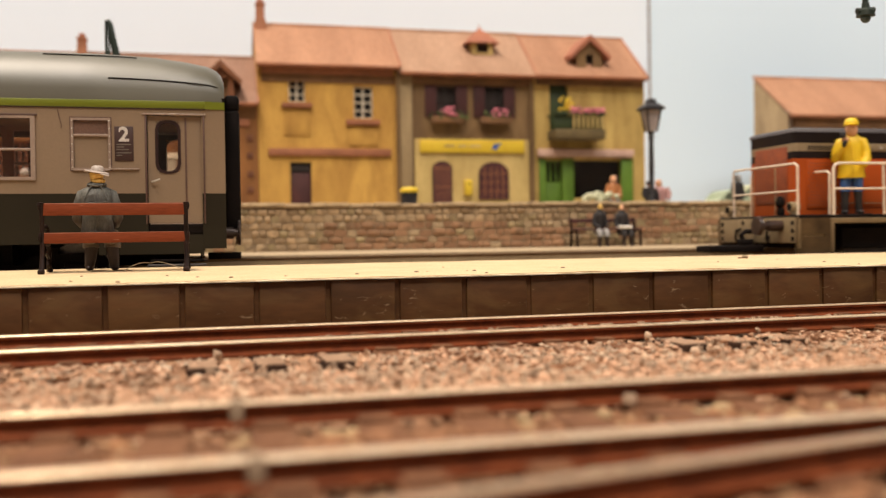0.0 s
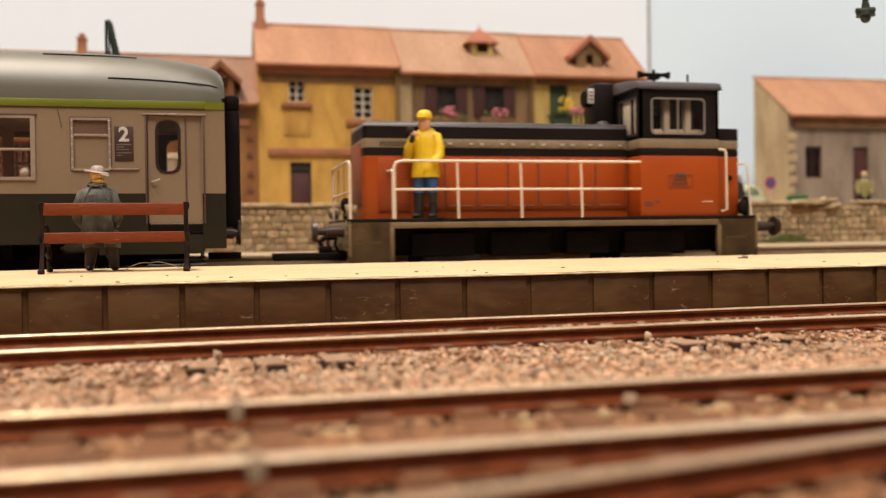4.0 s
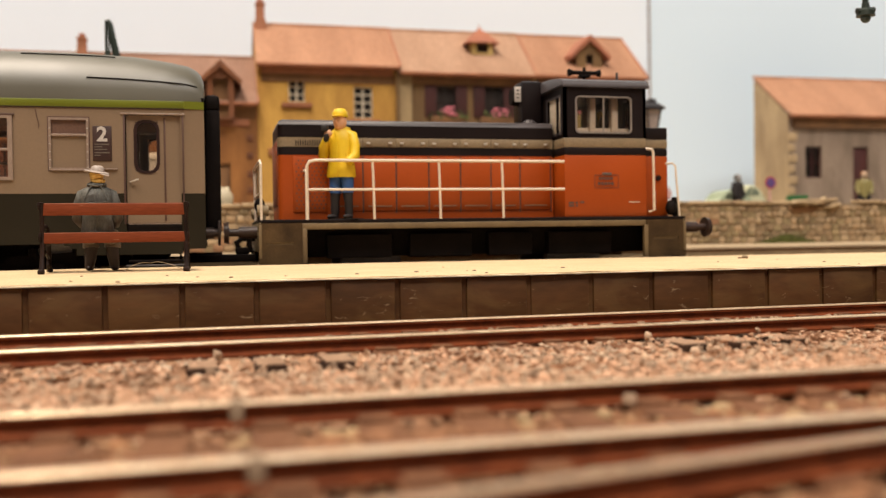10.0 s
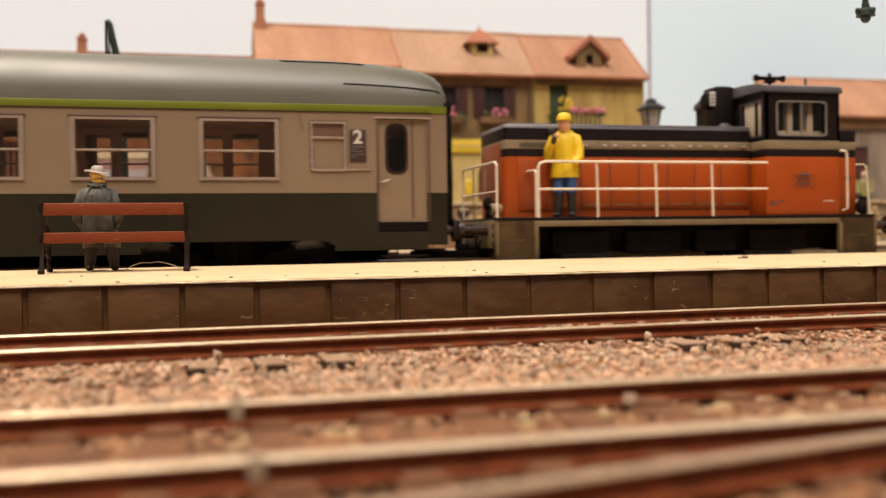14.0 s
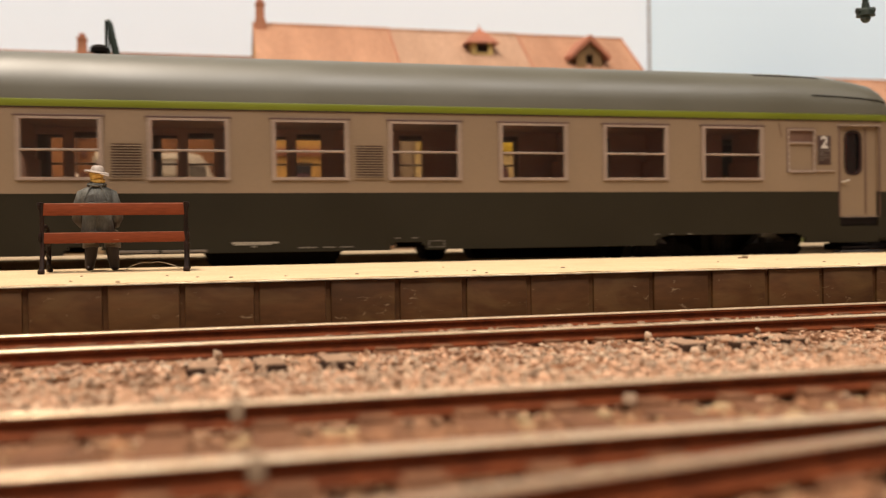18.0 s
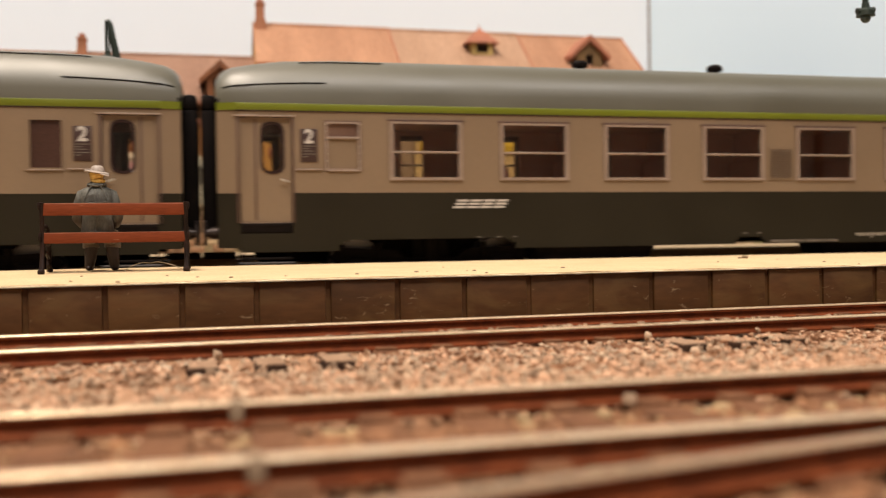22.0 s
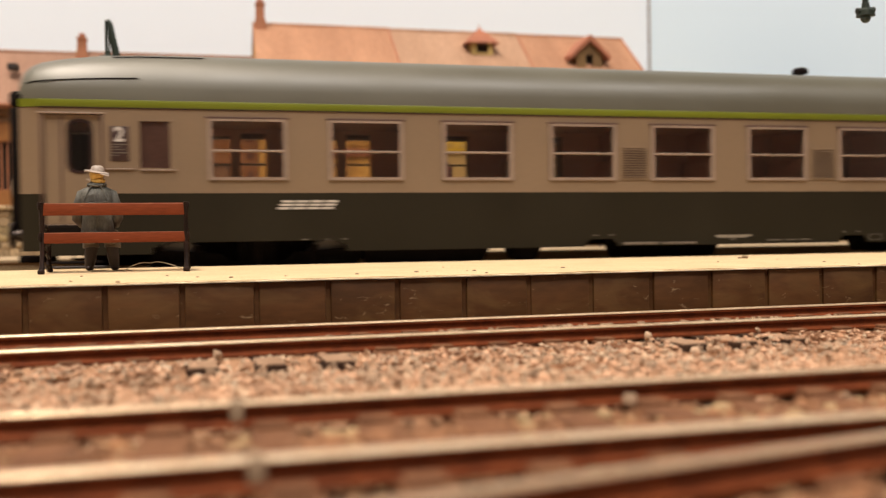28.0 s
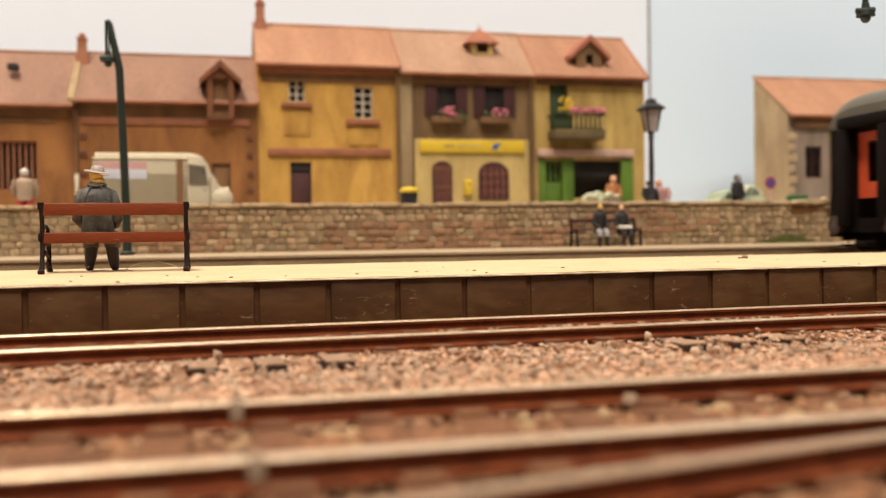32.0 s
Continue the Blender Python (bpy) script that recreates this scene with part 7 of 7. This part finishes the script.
g.tube([(0.10, 0, 1.45), (0.20, 0, 1.40), (0.25, -0.02, 1.22), (0.262, -0.05, 1.06), (0.19, -0.16, 0.95)], [0.06, 0.088, 0.09, 0.085, 0.075], 10, 0)
g.tube([(-0.10, 0, 1.45), (-0.19, 0, 1.40), (-0.265, -0.03, 1.22), (-0.29, -0.06, 1.07), (-0.25, -0.17, 1.2), (-0.15, -0.22, 1.36)], [0.06, 0.088, 0.09, 0.085, 0.075, 0.06], 10, 0)
g.ball((-0.14, -0.22, 1.42), (0.07, 0.06, 0.07), 3, 8, 6)
g.ball((-0.16, -0.25, 1.34), (0.05, 0.05, 0.09), 2, 8, 6, (0.4, 0.4, 0))
g.box(-0.24, -0.13, -0.30, -0.2, 1.45, 1.56, 2, 0.02)
g.ball((0.0, -0.03, 1.63), (0.115, 0.125, 0.15), 3, 12, 8)
g.lathe([(0.13, 0), (0.135, 0.02), (0.13, 0.08), (0.09, 0.14), (0.0, 0.16)], 0, -0.02, 1.70, 14, 0)
g.ball((0.0, -0.13, 1.715), (0.10, 0.10, 0.018), 0, 10, 6)
g.tube([(-0.07, -0.125, 1.50), (-0.015, -0.15, 1.30), (0.0, -0.165, 1.0), (0.0, -0.165, 0.72)], [0.012, 0.014, 0.014, 0.012], 6, 0)
g.tube([(0.13, -0.1, 1.1), (0.17, -0.13, 0.93)], [0.02, 0.016], 6, 0)
g.ball((0.0, 0.07, 1.50), (0.16, 0.10, 0.07), 0, 10, 6)
g.ball((-0.02, -0.155, 1.62), (0.022, 0.03, 0.035), 3, 6, 5)
g.box(-0.20, 0.34, -0.2, 0.14, 0.0, 0.012, 2)
driver = figurine("figurine", (2.06, Y_COACH - 1.10, 1.25), "painted figurine in yellow raincoat and cap standing on the locomotive", g, ["p_yellow", "p_blue", "p_boot", "p_skin"], -28)


def seated(coat, legs, hair, skin, lean=0.0, hat=None, lap=None):
    """Seated figurine facing +y, hips at the origin, seat height 0.46."""
    g = Geo()
    mats = [coat, legs, hair, skin, hat or hair, "p_brownboot", lap or coat]
    g.lathe([(0.0, 0.44), (0.225, 0.45), (0.228, 0.55), (0.205, 0.75), (0.235, 0.98), (0.245, 1.07), (0.20, 1.15), (0.09, 1.215), (0.0, 1.22)], lean, 0, 0, 18, 0, 1.0, 0.66)
    for s in (-1, 1):
        g.tube([(lean + s * 0.10, 0.0, 1.17), (lean + s * 0.20, 0.0, 1.10), (lean + s * 0.245, 0.0, 0.94), (lean + s * 0.268, 0.03, 0.76), (lean + s * 0.22, 0.2, 0.68), (lean + s * 0.14, 0.32, 0.66)], [0.045, 0.075, 0.08, 0.078, 0.07, 0.06], 10, 0)
        g.tube([(s * 0.13, 0.05, 0.50), (s * 0.15, 0.42, 0.50), (s * 0.155, 0.47, 0.46), (s * 0.15, 0.46, 0.34)], [0.12, 0.115, 0.115, 0.118], 10, 1)
        g.tube([(s * 0.14, 0.46, 0.38), (s * 0.155, 0.45, 0.22), (s * 0.175, 0.44, 0.06)], [0.092, 0.085, 0.066], 10, 5)
        g.ball((s * 0.175, 0.48, 0.045), (0.06, 0.14, 0.045), 5, 10, 6)
    g.ball((lean * 1.3, 0.0, 1.34), (0.09, 0.105, 0.13), 3, 12, 8)
    g.ball((lean * 1.3, -0.02, 1.37), (0.098, 0.105, 0.085), 2, 12, 8)
    g.ball((lean * 1.1, 0.0, 1.23), (0.14, 0.12, 0.05), 0, 10, 6)
    if hat:
        g.ball((lean * 1.3, 0.0, 1.415), (0.172, 0.19, 0.02), 4, 18, 6, (0.10, 0.16, 0))
        g.ball((lean * 1.3 + 0.085, -0.06, 1.392), (0.10, 0.12, 0.018), 4, 12, 5, (0.2, 0.42, 0))
        g.ball((lean * 1.3 - 0.10, -0.03, 1.43), (0.07, 0.10, 0.016), 4, 12, 5, (0.1, -0.15, 0))
        g.lathe([(0.098, -0.03), (0.092, 0.02), (0.076, 0.055), (0.05, 0.068), (0.025, 0.055), (0.0, 0.05)], lean * 1.3 + 0.012, 0, 1.435, 16, 4, 1.0, 1.15)
        g.ball((lean * 1.3 + 0.03, -0.045, 1.285), (0.092, 0.075, 0.05), 2, 10, 6)
        for s in (-1, 1):
            g.tube([(s * 0.05, -0.10, 1.225), (s * 0.10, -0.125, 1.14), (s * 0.16, -0.15, 1.0)], [0.014, 0.012, 0.008], 6, 0)
        g.tube([(-0.09, -0.095, 1.22), (0.0, -0.115, 1.205), (0.09, -0.095, 1.22)], 0.018, 6, 0)
        g.tube([(-0.14, -0.165, 0.98), (0.02, -0.175, 0.96), (0.15, -0.165, 0.985)], 0.009, 6, 0)
        g.tube([(0.0, -0.165, 0.92), (0.0, -0.15, 0.5)], 0.008, 6, 0)
    if lap:
        g.box(-0.22, 0.3, 0.12, 0.5, 0.60, 0.72, 6, 0.04)
    return g, mats


g, ms = seated("p_slate", "p_trouser", "p_blond", "p_blond", 0.0, "p_felt")
figurine("figurine", (-1.625, 13.99, plat_z(14.0)), "painted seated figurine in slate coat and pale hat on the bench", g, ms)
g, ms = seated("p_boot", "p_grey", "p_blond", "p_blond", -0.1)
o = figurine("figurine", (9.66, 22.62, FZ), "painted seated figurine with pale hair on the far bench", g, ms, 180)
o.scale = (0.62, 0.8, 0.76)
g, ms = seated("p_boot", "p_boot", "p_blond", "p_skin", 0.0, None, "p_white")
o = figurine("figurine", (10.33, 22.62, FZ), "painted seated figurine in black holding white paper", g, ms, 180)
o.scale = (0.62, 0.8, 0.74)


def standing(coat, legs, hair, skin, tall=1.75, bulk=1.0):
    g = Geo()
    k = tall / 1.75
    for s in (-1, 1):
        g.tube([(s * 0.11, 0, 0.03), (s * 0.10, 0, 0.45 * k), (s * 0.10, 0, 0.85 * k)], [0.08, 0.09, 0.115], 8, 1)
        g.ball((s * 0.12, -0.06, 0.04), (0.065, 0.13, 0.04), 1, 8, 5)
        g.tube([(s * 0.21 * bulk, 0, 1.42 * k), (s * 0.28 * bulk, 0, 1.15 * k), (s * 0.25 * bulk, -0.1, 0.92 * k)], [0.08, 0.08, 0.06], 8, 0)
    g.lathe([(0.0, 0.78 * k), (0.21 * bulk, 0.78 * k), (0.2 * bulk, 1.0 * k), (0.23 * bulk, 1.3 * k), (0.19 * bulk, 1.43 * k), (0.07, 1.49 * k), (0.0, 1.5 * k)], 0, 0, 0, 14, 0, 1.0, 0.68)
    g.ball((0, -0.02, 1.60 * k), (0.10, 0.115, 0.14), 3, 10, 8)
    g.ball((0, 0.015, 1.635 * k), (0.11, 0.115, 0.115), 2, 10, 8)
    return g, [coat, legs, hair, skin]


for at, lb, args, rz in (
        ((-4.76, 25.9, STREET), "painted figurine with white hair and pale shirt by the wall", ("p_tan", "p_red", "p_white", "p_skin", 1.5, 1.0), 180),
        ((11.62, 26.0, STREET), "painted figurine in orange brown before the shop", ("p_brownorange", "p_grey", "p_brownorange", "p_skin", 1.34, 0.7), 0),
        ((12.62, 25.6, STREET), "dark painted figurine beside the street lantern", ("p_boot", "p_boot", "p_boot", "p_skin", 1.16, 0.9), 20),
        ((13.05, 25.9, STREET), "painted figurine in dusty pink beside the street lantern", ("p_pink", "p_grey", "p_pink", "p_skin", 1.2, 1.1), -20),
        ((15.9, 26.2, STREET), "black painted figurine with grey hair by the cars", ("p_boot", "p_boot", "p_slate", "p_grey", 1.40, 0.95), 30),
        ((20.34, 26.0, STREET), "painted figurine in olive coat with orange hair", ("p_olive", "p_boot", "p_brownorange", "p_tan", 1.5, 0.75), -30)):
    g, ms = standing(*args)
    figurine("figurine", at, lb, g, ms, rz)


# ---- ballast: loose single stones and the joined rest ----
ballast = new("ballast")
tagged(ballast, "pinkish brown and grey track ballast between the rails", "ballast", "", "stuff")
ICO = bmesh.new()
bmesh.ops.create_icosphere(ICO, subdivisions=1, radius=1.0)
IV = np.array([v.co[:] for v in ICO.verts]); IF = np.array([[v.index for v in f.verts] for f in ICO.faces])
ICO.free()
rs = np.random.RandomState(3)
rail_lines = [(10.365, 0.023), (8.93, 0.023), (5.61, 0.004), (4.165, 0.011), (3.218, 0.1773)]


def stones(n_try, step, r0, r1, seed, z_lift):
    """Squashed, crumpled icospheres scattered over the bed; returns vertices and faces."""
    rs = np.random.RandomState(seed)
    cs = []
    y = 1.7
    while y < 11.25:
        st = step * (0.85 + 0.06 * y)
        x = -0.27 * y - 0.7
        while x < 0.9 * y + 0.8:
            cs.append((x + rs.uniform(-0.6, 0.6) * st, y + rs.uniform(-0.6, 0.6) * st))
            x += st
        y += st
    cs = np.array(cs)
    d = np.min([np.abs(cs[:, 1] - (a + b * cs[:, 0])) for a, b in rail_lines], axis=0)
    cs = cs[(d > 0.06 + 0.05 * rs.rand(len(cs)))]
    cs = cs[rs.rand(len(cs)) < n_try]
    shoulder = (cs[:, 1] > 8.52 + 0.023 * cs[:, 0]) & (cs[:, 1] < 8.93 + 0.023 * cs[:, 0])          # gritty strip along the rail foot
    cs = cs[~shoulder | (rs.rand(len(cs)) < 0.45)]
    d = np.min([np.abs(cs[:, 1] - (a + b * cs[:, 0])) for a, b in rail_lines], axis=0)
    n = len(cs)
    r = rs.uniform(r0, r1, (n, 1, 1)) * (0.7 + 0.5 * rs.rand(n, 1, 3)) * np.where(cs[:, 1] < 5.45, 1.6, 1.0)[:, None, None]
    q = rs.randn(n, 3, 3)
    q, _ = np.linalg.qr(q)
    v = IV[None] * (1 + 0.28 * rs.uniform(-1, 1, (n, 12, 1)))
    v = np.einsum("nij,nkj->nki", q, v * r)
    v[:, :, 2] *= 0.58
    bed = -0.165 - 0.055 * np.clip((0.26 - d) / 0.12, 0, 1) - 0.035 * np.clip((cs[:, 1] - 7.6) / 0.4, 0, 1) - 0.03 * (cs[:, 1] < 5.5) + 0.02 * np.sin(cs[:, 0] * 2.1) * np.cos(cs[:, 1] * 2.7) + z_lift * rs.rand(n)
    v[:, :, 0] += cs[:, :1]; v[:, :, 1] += cs[:, 1:]; v[:, :, 2] += bed[:, None]
    # sleeper ends: five lie bare, the rest are heaped over
    sx = np.abs((cs[:, 0] + 6.452 + 0.286) % 0.572 - 0.286)
    on_end = (sx < 0.17) & (np.abs(cs[:, 1] - 8.05) < 0.28)
    bare = on_end & np.any([np.abs(cs[:, 0] - b) < 0.25 for b in (-0.16, 0.41, 0.98, 4.42, 4.99, 5.56)], axis=0)
    along = (sx < 0.2) & (cs[:, 1] > 7.8) & (cs[:, 1] < 8.85)
    cover = along & (~bare | (cs[:, 1] > 8.16)) & (rs.rand(n) < 0.8)
    v[:, :, 2] += np.where(cover, 0.045, 0.0)[:, None] - np.where(bare & (cs[:, 1] < 8.12), 0.06, 0.0)[:, None]
    f = IF[None] + (np.arange(n) * 12)[:, None, None]
    return v.reshape(-1, 3) * K, f.reshape(-1, 3), n


def join_stones(name, data, mats, seed):
    v, f, n = data
    me = bpy.data.meshes.new(name)
    me.from_pydata(v.tolist(), [], f.tolist())
    for m in mats:
        me.materials.append(M[m])
    rk = np.random.RandomState(seed)
    px, py = v.reshape(n, 12, 3)[:, 0, 0] / K, v.reshape(n, 12, 3)[:, 0, 1] / K
    kind = rk.choice(3, n, p=(0.42, 0.30, 0.28))
    kind = np.where((py < 7.0) & (rk.rand(n) < 0.6), 0, kind)          # pinker towards the middle track
    patch = np.sin(px * 2.3 + 1.1) * np.cos(py * 3.1 + px) + 0.6 * np.sin(px * 5.1 - py * 2.7)
    kind = np.where((patch > 0.75) & (py > 7.2) & (rk.rand(n) < 0.55), 3, kind)
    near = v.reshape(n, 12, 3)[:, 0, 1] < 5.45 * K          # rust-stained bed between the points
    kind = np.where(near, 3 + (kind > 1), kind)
    idx = np.repeat(kind, 20)
    me.polygons.foreach_set("material_index", idx.astype(np.int32))
    o = new(name, me)
    o.parent = ballast
    return tagged(o, "mixed pink, brown and grey chippings", "", "", "stuff")


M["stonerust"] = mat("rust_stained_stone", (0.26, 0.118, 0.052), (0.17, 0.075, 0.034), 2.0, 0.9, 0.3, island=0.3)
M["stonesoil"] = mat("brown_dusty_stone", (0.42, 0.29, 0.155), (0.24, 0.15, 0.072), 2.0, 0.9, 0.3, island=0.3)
M["bedfill"] = mat("ballast_grit", (0.40, 0.225, 0.125), (0.25, 0.125, 0.062), 7.0, 0.9, 0.6, fine=40, grain=0.5)
M["stonepink"] = mat("ballast_stone_pink", (0.57, 0.355, 0.23), (0.46, 0.27, 0.165), 4.0, 0.9, 0.3, island=0.25)
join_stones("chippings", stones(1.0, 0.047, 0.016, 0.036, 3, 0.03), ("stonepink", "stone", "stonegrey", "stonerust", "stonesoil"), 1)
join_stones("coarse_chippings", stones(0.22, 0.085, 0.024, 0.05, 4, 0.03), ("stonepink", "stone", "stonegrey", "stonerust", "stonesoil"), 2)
bed = Geo()
nb, mb = 220, 70
grid = []
for j in range(mb + 1):
    row = []
    for i in range(nb + 1):
        y = 5.66 + 3.14 * j / mb
        x = -2.8 + 12.2 * i / nb
        d = min(abs(y - (a + b * x)) for a, b in rail_lines[:3])
        z = -0.164 - 0.055 * min(1, max(0, (0.26 - d) / 0.12)) * (y < 7) - 0.033 * min(1, max(0, (y - 7.6) / 0.4)) * (1 - 0.9 * min(1, max(0, (y - 8.35) / 0.25))) + 0.022 * noise.noise((x * 9, y * 9, 1)) + 0.012 * noise.noise((x * 24, y * 24, 2))
        if min(abs(x - b) for b in (-0.16, 0.41, 0.98, 4.42, 4.99, 5.56)) < 0.24 and 7.75 < y < 8.12:
            z -= 0.06
        row.append(bed.bm.verts.new((x, y, z)))
    grid.append(row)
for a, b in zip(grid, grid[1:]):
    for i in range(nb):
        bed.face((a[i], a[i + 1], b[i + 1], b[i]))
tagged(part("ballast_bed", bed, "bedfill", ballast, smooth=20), "fine brown grit between the stones", "", "", "stuff")
lump = []
for k in range(8):
    bm = bmesh.new()
    bmesh.ops.create_icosphere(bm, subdivisions=1, radius=1.0)
    for v in bm.verts:
        v.co = Vector((v.co.x * rs.uniform(0.9, 1.4), v.co.y, v.co.z * 0.55)) * (0.042 * K * (1 + 0.3 * rs.uniform(-1, 1)))
    me = bpy.data.meshes.new("stone")
    bm.to_mesh(me)
    bm.free()
    me.materials.append(M["stone1"])
    lump.append(me)
for k in range(300):
    y = rs.uniform(5.9, 8.75)
    x = rs.uniform(-0.2 * y, 0.75 * y)
    part("stone", lump[k % 8], None, ballast, "", (x, y, -0.145 - 0.035 * min(1, max(0, (y - 7.6) / 0.4)) + rs.uniform(0, 0.03)), tuple(rs.uniform(0, 180, 3)))


# ---- what moves ----
TRAVEL = [(11.0, 0.0), (11.25, 0.06), (11.5, 0.23), (12.0, 0.62), (12.5, 1.34), (13.0, 2.17), (13.5, 3.04), (14.0, 3.98), (14.5, 4.96), (15.5, 6.90), (16.5, 9.05), (17.0, 10.27), (17.5, 11.52), (18.0, 12.76), (18.5, 14.06), (19.0, 15.33), (19.5, 16.71), (20.0, 18.12), (20.5, 19.58), (21.0, 21.07), (21.5, 22.65), (22.0, 24.25), (22.5, 25.85), (23.0, 27.48), (23.5, 29.10), (24.0, 30.73), (24.5, 32.33), (25.0, 33.97), (25.5, 35.78), (26.5, 39.82), (27.5, 43.90), (28.0, 45.93), (29.0, 49.94), (30.0, 53.98), (31.0, 57.99), (32.0, 62.0)]
ARRIVE = [(0.0, 9.84), (0.5, 8.705), (1.0, 7.51), (1.5, 6.39), (2.0, 5.315), (2.5, 4.255), (3.0, 3.295), (3.5, 2.35), (4.0, 1.445), (4.5, 0.63), (4.75, 0.31), (5.0, 0.09), (5.3, 0.0)]
NUDGE = [(0.0, 0.32), (4.6, 0.32), (4.75, 0.31), (5.0, 0.09), (5.3, 0.0)]


def run(ob, x0, y0, z0, rows):
    walk(ob, [(t, pose((x0 + s) * K, y0 * K, z0 * K)) for t, s in rows])


def spin(rows):
    """Rows of (t, travel) every tenth of a second while the train rolls."""
    ts = np.array([r[0] for r in rows]); ss = np.array([r[1] for r in rows])
    out = [(rows[0][0], rows[0][1])]
    for k in range(1, 321):
        t = k / 10
        s = float(np.interp(t, ts, ss))
        if abs(s - out[-1][1]) > 1e-4 or k == 320:
            if out[-1][0] < t - 0.15:
                out.append((t - 0.1, out[-1][1]))
            out.append((t, s))
    return out


def motions():
    train = NUDGE + TRAVEL
    shunter = ARRIVE + TRAVEL
    run(coach_a, C1X, Y_COACH, 0, train)
    run(coach_b, C2X, Y_COACH, 0, train)
    run(loco, LX, Y_COACH, 0, shunter)
    walk(driver, [(t, pose((2.06 + s) * K, (Y_COACH - 1.10) * K, 1.25 * K, 0, 0, -28)) for t, s in shunter])
    for w, at, r in WHEELS:
        rows = shunter if w.parent == loco else train
        walk(w, [(t, pose(at[0] * K, at[1] * K, at[2] * K, 0, math.degrees(s / r), 0)) for t, s in spin(rows)])


motions()
